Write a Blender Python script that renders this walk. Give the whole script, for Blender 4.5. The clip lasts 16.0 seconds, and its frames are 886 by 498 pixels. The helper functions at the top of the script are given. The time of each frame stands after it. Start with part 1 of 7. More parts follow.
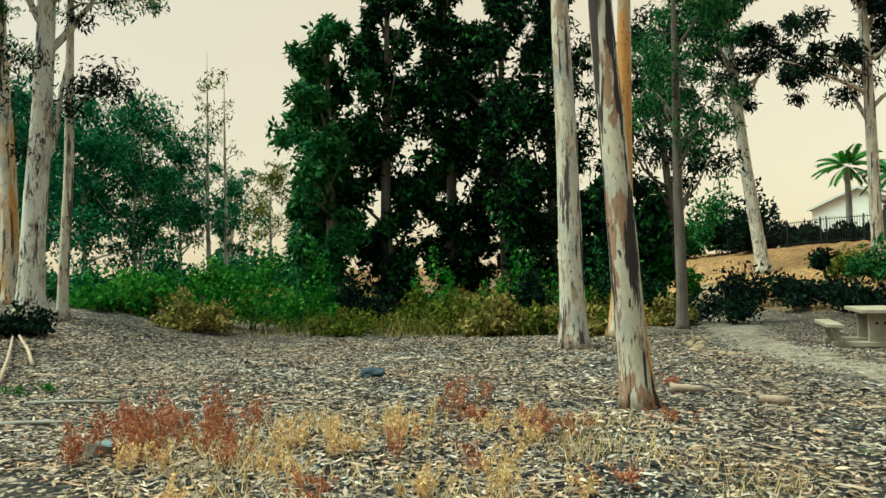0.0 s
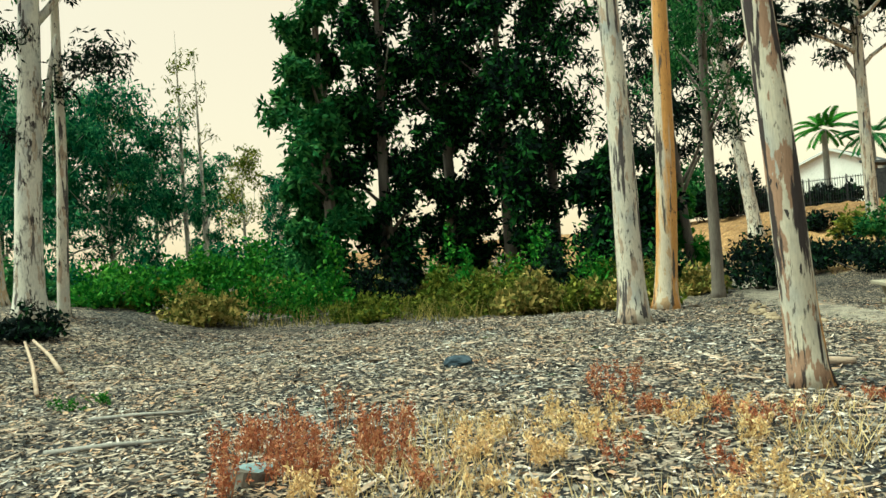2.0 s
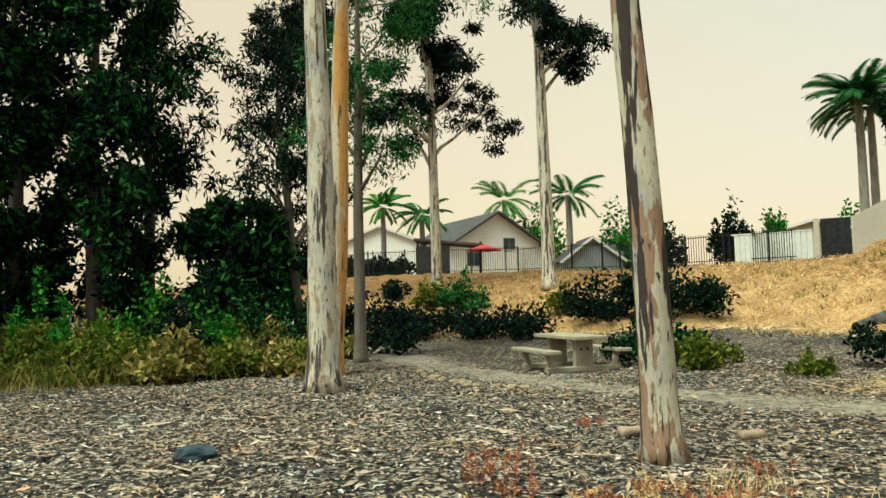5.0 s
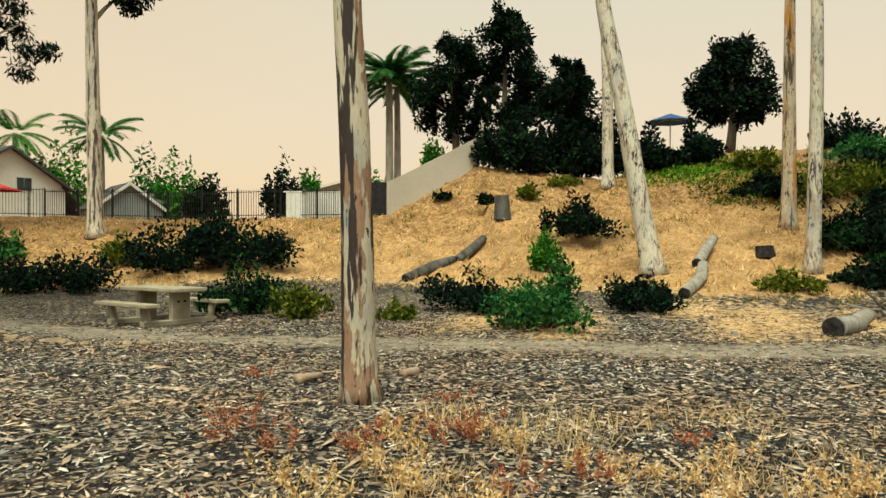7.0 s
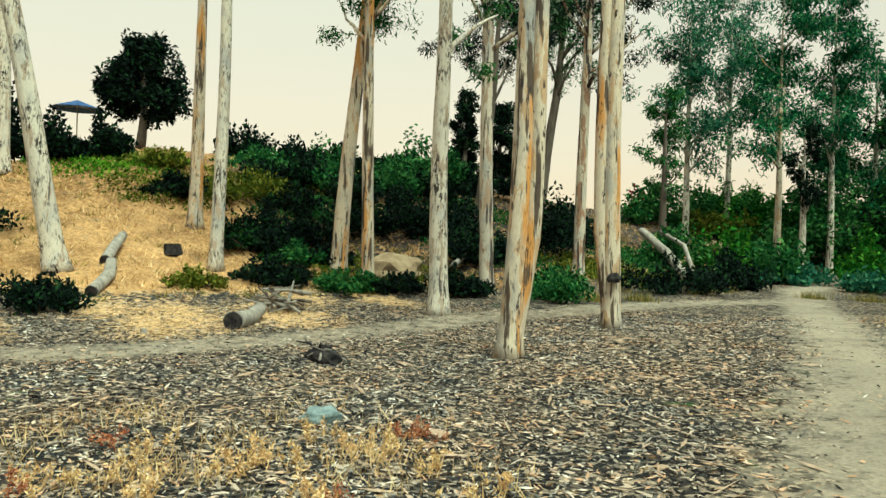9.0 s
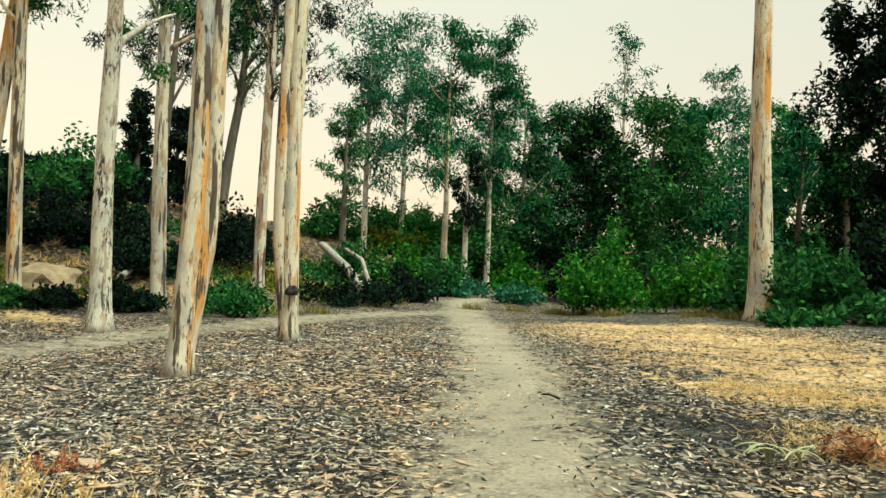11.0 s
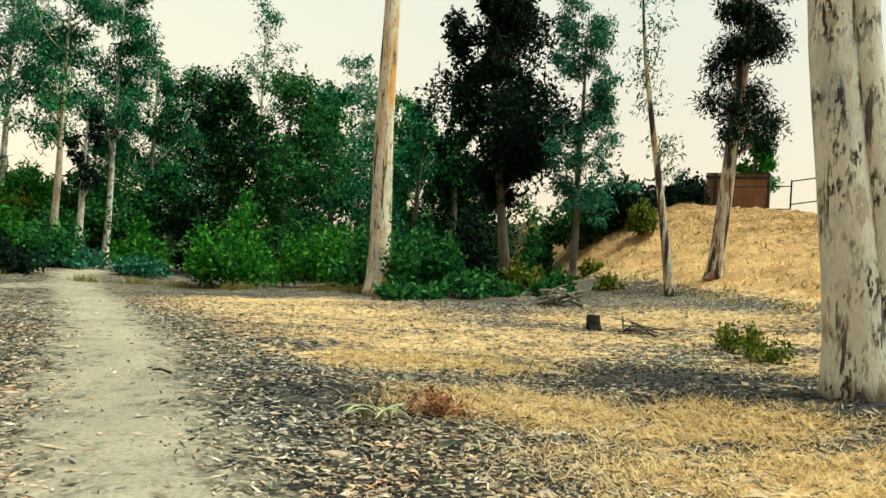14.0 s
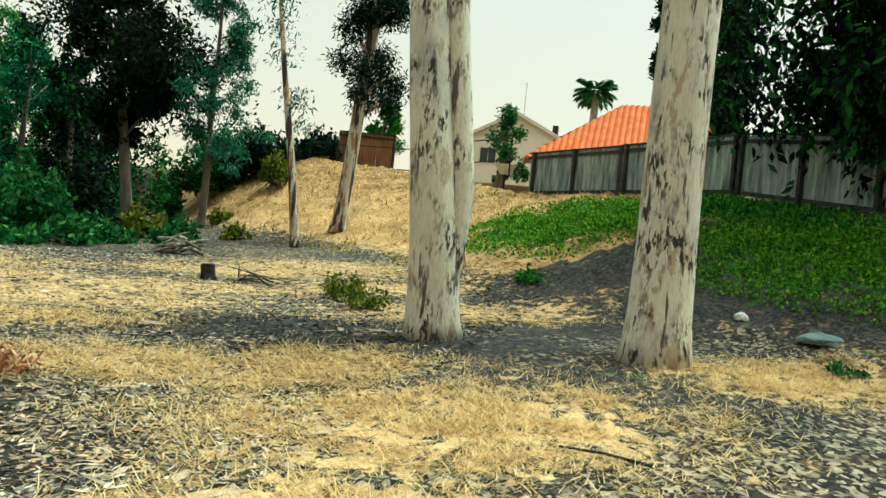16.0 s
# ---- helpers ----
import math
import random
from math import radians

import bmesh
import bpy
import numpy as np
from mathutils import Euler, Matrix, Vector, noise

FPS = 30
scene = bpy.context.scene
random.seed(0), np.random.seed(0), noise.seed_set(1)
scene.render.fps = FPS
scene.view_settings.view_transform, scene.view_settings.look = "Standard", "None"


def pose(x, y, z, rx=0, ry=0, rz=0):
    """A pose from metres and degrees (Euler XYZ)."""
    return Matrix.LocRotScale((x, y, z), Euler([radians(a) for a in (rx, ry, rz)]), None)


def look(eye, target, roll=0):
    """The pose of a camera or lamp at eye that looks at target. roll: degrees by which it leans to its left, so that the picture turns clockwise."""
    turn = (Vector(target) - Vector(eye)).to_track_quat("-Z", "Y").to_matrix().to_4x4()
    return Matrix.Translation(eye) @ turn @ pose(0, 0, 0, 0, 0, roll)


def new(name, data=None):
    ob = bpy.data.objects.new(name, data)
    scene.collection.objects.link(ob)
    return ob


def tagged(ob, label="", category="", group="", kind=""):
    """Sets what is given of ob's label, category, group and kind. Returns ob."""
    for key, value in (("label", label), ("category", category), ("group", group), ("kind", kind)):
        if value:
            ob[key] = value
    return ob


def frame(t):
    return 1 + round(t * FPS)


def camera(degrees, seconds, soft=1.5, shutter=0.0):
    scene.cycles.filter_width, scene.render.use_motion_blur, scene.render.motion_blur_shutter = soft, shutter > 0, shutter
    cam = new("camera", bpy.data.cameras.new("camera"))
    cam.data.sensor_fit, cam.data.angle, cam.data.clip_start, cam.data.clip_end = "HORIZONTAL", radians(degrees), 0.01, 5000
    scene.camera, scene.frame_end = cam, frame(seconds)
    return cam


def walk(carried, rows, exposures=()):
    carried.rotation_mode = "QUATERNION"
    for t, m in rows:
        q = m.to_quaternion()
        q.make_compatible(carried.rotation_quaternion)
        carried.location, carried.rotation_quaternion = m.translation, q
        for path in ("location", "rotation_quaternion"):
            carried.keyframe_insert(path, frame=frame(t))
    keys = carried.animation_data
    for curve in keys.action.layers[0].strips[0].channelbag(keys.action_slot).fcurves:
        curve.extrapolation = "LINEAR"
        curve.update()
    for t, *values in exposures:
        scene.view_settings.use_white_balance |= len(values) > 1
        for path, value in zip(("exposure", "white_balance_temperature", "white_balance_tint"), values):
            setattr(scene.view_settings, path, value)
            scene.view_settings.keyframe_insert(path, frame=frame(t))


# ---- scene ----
cam = camera(60.5, 16.0)
METRES, EYE, TILT, LEAN, TURN = 9.3, 1.5, 0.0, 0.0, 0.0
ROWS = [
    (0.0, 0.0, 0.0, 0.0, 0.05, 2.36, 1.32),
    (0.5, -0.0548, 0.0269, 0.0022, -0.48, 2.13, 2.79),
    (1.0, -0.105, 0.0605, 0.003, -0.92, 1.0, 4.06),
    (1.5, -0.1563, 0.0957, 0.0033, -1.89, 0.83, 3.85),
    (2.0, -0.2013, 0.1335, 0.0042, -3.15, 0.75, 3.97),
    (2.5, -0.2463, 0.1811, 0.0045, -5.45, 0.73, 4.39),
    (3.0, -0.2866, 0.2337, 0.0048, -7.62, 0.15, 5.25),
    (5.5, -0.4658, 0.5072, 0.0104, -46.94, 3.57, 1.36),
    (6.0, -0.4985, 0.5544, 0.0106, -55.61, 1.38, 1.12),
    (6.5, -0.5277, 0.5881, 0.0117, -64.69, 0.87, -0.71),
    (7.0, -0.5555, 0.6131, 0.0128, -73.36, -0.29, 0.05),
    (7.5, -0.5705, 0.6306, 0.0135, -85.05, -1.72, 1.1),
    (8.0, -0.5867, 0.6414, 0.0197, -97.33, -1.72, 0.49),
    (8.5, -0.5933, 0.6374, 0.0223, -107.39, -1.06, -0.69),
    (9.0, -0.5978, 0.6297, 0.0237, -116.15, -0.07, -1.76),
    (9.5, -0.5993, 0.6253, 0.0243, -123.8, 0.71, -2.46),
    (10.0, -0.6002, 0.6247, 0.0238, -130.39, 1.28, -2.78),
    (12.5, -0.6074, 0.6157, 0.0239, -150.73, 1.65, -2.04),
    (13.0, -0.6116, 0.6195, 0.0231, -155.41, 1.67, -2.55),
    (13.5, -0.6128, 0.6195, 0.0224, -160.91, 1.56, -3.18),
    (14.0, -0.623, 0.6174, 0.0223, -166.81, 1.36, -3.88),
    (14.5, -0.6385, 0.6129, 0.0235, -172.15, 1.02, -4.81),
    (15.0, -0.6539, 0.606, 0.0234, -178.41, 0.53, -5.34),
    (15.5, -0.6643, 0.6053, 0.0224, -185.04, 0.17, -5.86),
    (16.0, -0.6732, 0.6062, 0.0214, -193.4, 0.0, -5.76),
]
walk(cam, [(t, pose(0, 0, EYE, TILT, LEAN, TURN) @ pose(METRES * x, METRES * y, METRES * z, 90 + pitch, roll, yaw)) for t, x, y, z, yaw, pitch, roll in ROWS],
     [(0.0, 1.22, 5950, -21), (1.0, 1.36, 6000, -20), (2.0, 1.48, 6000, -22), (3.0, 1.48, 6050, -22), (5.5, 1.04, 6500, -15), (7.0, 0.95, 7050, -9),
      (8.5, 1.13, 6300, -20), (10.0, 1.22, 6400, -17), (12.5, 1.45, 6600, -16), (14.5, 1.42, 6300, -17), (16.0, 1.43, 5900, -25)])

# ---- light ----
SUN_AZ, SUN_EL = 264.0, 62.0   # compass degrees from +y, and height
world = bpy.data.worlds.new("sky")
scene.world = world
world.use_nodes = True
wn, wl = world.node_tree.nodes, world.node_tree.links
wn.clear()
sky = wn.new("ShaderNodeTexSky")
sky.sky_type = "NISHITA"
sky.sun_disc = False
sky.sun_elevation, sky.sun_rotation = radians(SUN_EL), radians(SUN_AZ)
sky.air_density, sky.dust_density, sky.ozone_density = 1.0, 3.0, 1.0
back = wn.new("ShaderNodeBackground")
back.inputs[1].default_value = 0.02
haze = wn.new("ShaderNodeBackground")
haze.inputs[1].default_value = 0.29
# evening haze: warm low down and towards the north, cool overhead
wtc = wn.new("ShaderNodeTexCoord")
wsep = wn.new("ShaderNodeSeparateXYZ")
wl.new(wtc.outputs["Generated"], wsep.inputs[0])
rise = wn.new("ShaderNodeValToRGB")
rise.color_ramp.elements[0].position, rise.color_ramp.elements[0].color = 0.02, (1.22, 0.80, 0.60, 1)
rise.color_ramp.elements[1].position, rise.color_ramp.elements[1].color = 0.5, (0.98, 0.90, 0.81, 1)
wl.new(wsep.outputs[2], rise.inputs[0])
north = wn.new("ShaderNodeMapRange")
north.inputs[1].default_value, north.inputs[2].default_value = 0.3, 1.0
wl.new(wsep.outputs[1], north.inputs[0])
warm = wn.new("ShaderNodeMix")
warm.data_type = "RGBA"
warm.inputs[7].default_value = (1.26, 0.85, 0.575, 1)
wl.new(north.outputs[0], warm.inputs[0])
wl.new(rise.outputs[0], warm.inputs[6])
east = wn.new("ShaderNodeMapRange")
east.inputs[1].default_value, east.inputs[2].default_value = 0.0, 0.9
wl.new(wsep.outputs[0], east.inputs[0])
clear = wn.new("ShaderNodeMix")
clear.data_type, clear.blend_type = "RGBA", "MULTIPLY"
clear.inputs[7].default_value = (1.22, 1.23, 1.2, 1)
clear.clamp_result = False
wl.new(east.outputs[0], clear.inputs[0])
wl.new(warm.outputs[2], clear.inputs[6])
wl.new(clear.outputs[2], haze.inputs[0])
both = wn.new("ShaderNodeAddShader")
wout = wn.new("ShaderNodeOutputWorld")
wl.new(sky.outputs[0], back.inputs[0])
wl.new(back.outputs[0], both.inputs[0])
wl.new(haze.outputs[0], both.inputs[1])
wl.new(both.outputs[0], wout.inputs[0])
sun = new("sun", bpy.data.lights.new("sun", "SUN"))
sun.data.energy, sun.data.angle, sun.data.color = 2.2, radians(35), (1.0, 0.965, 0.84)
_a, _e = radians(SUN_AZ), radians(SUN_EL)
sun.matrix_world = look((60 * math.sin(_a) * math.cos(_e), 60 * math.cos(_a) * math.cos(_e), 60 * math.sin(_e)), (0, 0, 0))


# ---- materials ----
def nodes_of(name, rough=0.9, spec=0.2):
    m = bpy.data.materials.new(name)
    m.use_nodes = True
    n, l = m.node_tree.nodes, m.node_tree.links
    b = n["Principled BSDF"]
    b.inputs["Roughness"].default_value = rough
    b.inputs["Specular IOR Level"].default_value = spec
    return m, n, l, b


def coords(n, l, scale=(1, 1, 1), shift=True):
    tc = n.new("ShaderNodeTexCoord")
    mp = n.new("ShaderNodeMapping")
    mp.inputs["Scale"].default_value = scale
    l.new(tc.outputs["Object"], mp.inputs["Vector"])
    if shift:
        oi = n.new("ShaderNodeObjectInfo")
        mul = n.new("ShaderNodeMath")
        mul.operation = "MULTIPLY"
        mul.inputs[1].default_value = 37.0
        l.new(oi.outputs["Random"], mul.inputs[0])
        l.new(mul.outputs[0], mp.inputs["Location"])
    return mp.outputs[0]


def noise_tex(n, l, vec, scale, detail=4, rough=0.55):
    t = n.new("ShaderNodeTexNoise")
    t.inputs["Scale"].default_value, t.inputs["Detail"].default_value, t.inputs["Roughness"].default_value = scale, detail, rough
    l.new(vec, t.inputs["Vector"])
    return t.outputs["Fac"]


def ramp(n, l, fac, stops, mode="LINEAR"):
    r = n.new("ShaderNodeValToRGB")
    r.color_ramp.interpolation = mode
    e = r.color_ramp.elements
    while len(e) < len(stops):
        e.new(0.5)
    for i, (p, c) in enumerate(stops):
        e[i].position = p
        e[i].color = (*c, 1) if len(c) == 3 else c
    l.new(fac, r.inputs[0])
    return r.outputs[0]


def mixc(n, l, fac, a, b, mode="MIX"):
    m = n.new("ShaderNodeMix")
    m.data_type, m.blend_type = "RGBA", mode
    for sock, v in ((m.inputs[0], fac), (m.inputs[6], a), (m.inputs[7], b)):
        if isinstance(v, (int, float)):
            sock.default_value = v
        elif isinstance(v, tuple):
            sock.default_value = (*v, 1)
        else:
            l.new(v, sock)
    return m.outputs[2]


def bump(n, l, b, height, strength=0.4, dist=0.02):
    k = n.new("ShaderNodeBump")
    k.inputs["Strength"].default_value, k.inputs["Distance"].default_value = strength, dist
    l.new(height, k.inputs["Height"])
    l.new(k.outputs[0], b.inputs["Normal"])


def plain(name, c1, c2, scale=4.0, rough=0.85, fine=40.0, relief=0.3, stretch=(1, 1, 1), metal=0.0):
    """Two tones in large patches, with fine grain over them."""
    m, n, l, b = nodes_of(name, rough)
    v = coords(n, l, stretch)
    big = ramp(n, l, noise_tex(n, l, v, scale), [(0.35, c1), (0.65, c2)])
    grain = noise_tex(n, l, v, fine, 3)
    col = mixc(n, l, 0.5, big, ramp(n, l, grain, [(0.3, (0.45, 0.45, 0.45)), (0.7, (1, 1, 1))]), "MULTIPLY")
    l.new(col, b.inputs["Base Color"])
    b.inputs["Metallic"].default_value = metal
    bump(n, l, b, grain, relief)
    return m


def leafy(name, stops, rough=0.6, through_light=0.25):
    """Leaves: each leaf takes its own tone, and lets some light through."""
    m, n, l, b = nodes_of(name, rough, 0.05)
    g = n.new("ShaderNodeNewGeometry")
    oi = n.new("ShaderNodeObjectInfo")
    c = ramp(n, l, g.outputs["Random Per Island"], stops)
    c = mixc(n, l, 0.35, c, ramp(n, l, oi.outputs["Random"], [(0, (0.6, 0.75, 0.6)), (1, (1, 1, 0.9))]), "MULTIPLY")
    l.new(c, b.inputs["Base Color"])
    tr = n.new("ShaderNodeBsdfTranslucent")
    l.new(c, tr.inputs[0])
    mx = n.new("ShaderNodeMixShader")
    mx.inputs[0].default_value = through_light
    l.new(b.outputs[0], mx.inputs[1])
    l.new(tr.outputs[0], mx.inputs[2])
    l.new(mx.outputs[0], n["Material Output"].inputs[0])
    return m


def bark(name, pale, tan, dark, orange=0.0, plates=0.5, strips=0.5, flecks=0.5, grey=(0.36, 0.36, 0.35)):
    """Smooth gum bark that sheds: pale skin under grey clouds, tan plates, orange runs, dark upright strips and small dark flecks."""
    m, n, l, b = nodes_of(name, 0.85)

    def mask(stretch, scale, amount, soft=0.02, detail=5, rough=0.6):
        f = noise_tex(n, l, coords(n, l, (1, 1, stretch)), scale, detail, rough)
        return ramp(n, l, f, [(0.72 - 0.3 * amount, (0, 0, 0)), (0.72 - 0.3 * amount + soft, (1, 1, 1))]), f

    skin = mixc(n, l, mask(0.5, 1.7, 0.75, 0.22, 3)[0], pale, grey)
    skin = mixc(n, l, mask(0.28, 5.0, plates)[0], skin, tan)
    if orange:
        skin = mixc(n, l, mask(0.10, 2.4, 0.35 + orange, 0.06, 4)[0], skin, (0.62, 0.31, 0.10))
    strip, height = mask(0.09, 6.5, strips, 0.025, 6)
    skin = mixc(n, l, strip, skin, dark)
    small = mixc(n, l, 1.0, mask(0.30, 19.0, flecks, 0.04, 5, 0.6)[0], mask(0.6, 3.0, 0.92, 0.16, 3)[0], "MULTIPLY")
    skin = mixc(n, l, small, skin, (0.05, 0.04, 0.04))
    fine = noise_tex(n, l, coords(n, l, (1, 1, 0.18)), 55, 4)
    col = mixc(n, l, 0.45, skin, ramp(n, l, fine, [(0.3, (0.5, 0.5, 0.5)), (0.62, (1, 1, 1))]), "MULTIPLY")
    l.new(col, b.inputs["Base Color"])
    bump(n, l, b, mixc(n, l, 0.35, height, fine), 0.9, 0.03)
    return m


BARK = bark("gum_bark", (0.64, 0.57, 0.47), (0.42, 0.31, 0.23), (0.085, 0.07, 0.07), 0.0, 0.55, 0.56, 0.50)
BARK_ORANGE = bark("gum_bark_orange", (0.66, 0.57, 0.45), (0.54, 0.38, 0.24), (0.10, 0.075, 0.06), 0.17, 0.55, 0.54, 0.50)
BARK_SCAR = bark("gum_bark_scarred", (0.62, 0.52, 0.40), (0.50, 0.33, 0.19), (0.10, 0.08, 0.07), 0.48, 0.50, 0.45, 0.42)
BARK_PALE = bark("gum_bark_pale", (0.68, 0.63, 0.54), (0.46, 0.37, 0.29), (0.11, 0.095, 0.09), 0.0, 0.50, 0.36, 0.74, (0.42, 0.41, 0.40))
BARK_ROUGH = bark("gum_bark_rough", (0.62, 0.55, 0.44), (0.36, 0.22, 0.15), (0.055, 0.042, 0.042), 0.02, 0.66, 0.66, 0.42)
BARK_DARK = plain("dark_bark", (0.10, 0.08, 0.07), (0.20, 0.17, 0.14), 5, 0.95, 30, 0.6, (1, 1, 0.2))
DEADWOOD = plain("weathered_wood", (0.24, 0.22, 0.20), (0.42, 0.39, 0.35), 5, 0.95, 30, 0.6, (1, 1, 0.3))
LEAF = leafy("gum_leaves", [(0, (0.007, 0.036, 0.012)), (0.5, (0.022, 0.11, 0.032)), (1, (0.10, 0.25, 0.07))])
# near-black stops: the deep shade inside dark foliage is put into the colour
LEAF_DARK_SHADE = leafy("dark_shaded_leaves", [(0, (0.003, 0.006, 0.007)), (0.7, (0.007, 0.016, 0.012)), (1, (0.018, 0.055, 0.018))], 0.8, 0.08)
# the same painted shade, with some leaves coloured green as if lit
LEAF_SHADE_LIT = leafy("shaded_and_lit_leaves", [(0, (0.003, 0.006, 0.007)), (0.5, (0.006, 0.016, 0.011)), (0.72, (0.016, 0.065, 0.018)), (1, (0.05, 0.17, 0.035))], 0.8, 0.15)
LEAF_BRIGHT = leafy("fresh_leaves", [(0, (0.010, 0.06, 0.008)), (0.6, (0.034, 0.17, 0.018)), (1, (0.13, 0.32, 0.04))])
LEAF_LIME = leafy("lime_leaves", [(0, (0.02, 0.08, 0.006)), (0.5, (0.08, 0.24, 0.016)), (1, (0.28, 0.44, 0.05))])
LEAF_PALE = leafy("grey_green_leaves", [(0, (0.012, 0.06, 0.042)), (0.6, (0.035, 0.15, 0.095)), (1, (0.12, 0.29, 0.16))], 0.6, 0.3)
LEAF_TEAL = leafy("hazy_leaves", [(0, (0.006, 0.045, 0.026)), (0.6, (0.018, 0.125, 0.058)), (1, (0.09, 0.29, 0.11))], 0.6, 0.3)
LEAF_YELLOW = leafy("olive_leaves", [(0, (0.03, 0.055, 0.008)), (0.6, (0.11, 0.145, 0.02)), (1, (0.30, 0.28, 0.05))])
LEAF_RED = leafy("red_flowers", [(0, (0.25, 0.01, 0.03)), (1, (0.5, 0.03, 0.06))])
RUST = leafy("rusty_leaves", [(0, (0.12, 0.045, 0.03)), (0.5, (0.50, 0.22, 0.12)), (1, (0.72, 0.46, 0.28))], 0.8, 0.2)
STRAW = leafy("dry_grass", [(0, (0.38, 0.22, 0.10)), (0.4, (0.76, 0.51, 0.26)), (1, (0.92, 0.70, 0.43))], 0.8, 0.25)
BROWN_GRASS = leafy("brown_grass", [(0, (0.055, 0.075, 0.018)), (0.5, (0.20, 0.185, 0.05)), (1, (0.56, 0.40, 0.14))], 0.8, 0.25)
RED_WEED = leafy("red_weed", [(0, (0.22, 0.06, 0.04)), (0.5, (0.44, 0.15, 0.085)), (1, (0.60, 0.33, 0.18))], 0.8, 0.25)


def litter_leaves(name, stops, tint):
    """Fallen leaves: each its own tone, drifting from grey to rust over a metre or two."""
    m, n, l, b = nodes_of(name, 0.8, 0.1)
    g = n.new("ShaderNodeNewGeometry")
    c = ramp(n, l, g.outputs["Random Per Island"], stops)
    v = coords(n, l, (1, 1, 1), False)
    c = mixc(n, l, ramp(n, l, noise_tex(n, l, v, 0.55, 4), [(0.40, (0, 0, 0)), (0.66, (tint, tint, tint))]), c, mixc(n, l, 1.0, c, (1.0, 0.66, 0.42), "MULTIPLY"))
    c = mixc(n, l, 0.8, c, ramp(n, l, noise_tex(n, l, v, 1.5, 5, 0.6), [(0.36, (0.56, 0.59, 0.62)), (0.54, (1, 1, 1))]), "MULTIPLY")
    l.new(c, b.inputs["Base Color"])
    return m


# the blue-black stops paint shadows of the litter as dark leaves
LITTER = litter_leaves("fallen_leaves", [(0, (0.014, 0.018, 0.022)), (0.30, (0.05, 0.055, 0.06)), (0.42, (0.25, 0.235, 0.22)), (0.62, (0.47, 0.425, 0.375)), (0.78, (0.54, 0.35, 0.22)), (0.88, (0.60, 0.54, 0.47)), (1, (0.80, 0.76, 0.69))], 0.7)
CONCRETE = plain("aggregate_concrete", (0.40, 0.34, 0.25), (0.52, 0.46, 0.35), 3, 0.9, 90, 0.4)
STUCCO = plain("stucco", (0.50, 0.45, 0.39), (0.56, 0.51, 0.45), 0.6, 0.95, 30, 0.3)
WHITE_WALL = plain("white_siding", (0.86, 0.86, 0.82), (0.92, 0.91, 0.88), 0.8, 0.8, 20, 0.1)
GREY_WALL = plain("grey_siding", (0.22, 0.26, 0.27), (0.28, 0.31, 0.32), 0.8, 0.8, 20, 0.1)
SHINGLE = plain("dark_shingle", (0.06, 0.06, 0.065), (0.11, 0.11, 0.115), 2, 0.9, 15, 0.4)
IRON = plain("black_iron", (0.012, 0.012, 0.014), (0.03, 0.03, 0.034), 6, 0.55, 40, 0.1)
FENCE_WOOD = plain("grey_fence_boards", (0.10, 0.14, 0.15), (0.46, 0.51, 0.49), 2.6, 0.9, 12, 0.4, (1, 1, 0.25))
FENCE_DARK = plain("dark_fence_rail", (0.03, 0.03, 0.035), (0.07, 0.07, 0.07), 4, 0.9, 20, 0.3)
BROWN_FENCE = plain("brown_boards", (0.22, 0.11, 0.06), (0.32, 0.17, 0.09), 3, 0.85, 20, 0.3, (1, 1, 0.3))
ROOF_TILE = plain("orange_roof_tile", (0.62, 0.13, 0.04), (0.74, 0.20, 0.07), 3, 0.75, 20, 0.2)
GLASS = plain("dark_glass", (0.03, 0.05, 0.06), (0.06, 0.08, 0.09), 1, 0.1, 5, 0.0)
TRIM = plain("white_trim", (0.70, 0.71, 0.70), (0.78, 0.78, 0.76), 3, 0.7, 20, 0.05)
RED_CLOTH = plain("red_cloth", (0.48, 0.03, 0.04), (0.60, 0.06, 0.06), 3, 0.8, 40, 0.1)
BLUE_CLOTH = plain("blue_cloth", (0.03, 0.08, 0.22), (0.05, 0.12, 0.30), 3, 0.8, 40, 0.1)
ROCK = plain("blue_grey_rock", (0.13, 0.19, 0.21), (0.26, 0.33, 0.34), 8, 0.9, 40, 0.6)
ROCK_DARK = plain("dark_blue_rock", (0.025, 0.04, 0.055), (0.07, 0.095, 0.12), 8, 0.9, 40, 0.6)
CHAR = plain("charred_wood", (0.012, 0.011, 0.014), (0.05, 0.045, 0.045), 8, 0.95, 30, 0.7)
SOIL = plain("pale_soil", (0.30, 0.22, 0.14), (0.45, 0.35, 0.23), 3, 0.95, 30, 0.5)
GREY_LOG = plain("weathered_dark_log", (0.05, 0.05, 0.052), (0.15, 0.145, 0.14), 4, 0.95, 25, 0.6, (1, 1, 0.3))
PEEL = plain("peeled_bark", (0.40, 0.28, 0.20), (0.55, 0.42, 0.32), 6, 0.9, 30, 0.4)


# ---- small builders ----
def mesh_from(name, verts, faces, mat, smooth=False):
    me = bpy.data.meshes.new(name)
    me.from_pydata([tuple(v) for v in verts], [], faces)
    me.materials.append(mat)
    if smooth:
        me.polygons.foreach_set("use_smooth", [True] * len(me.polygons))
    me.update()
    return me


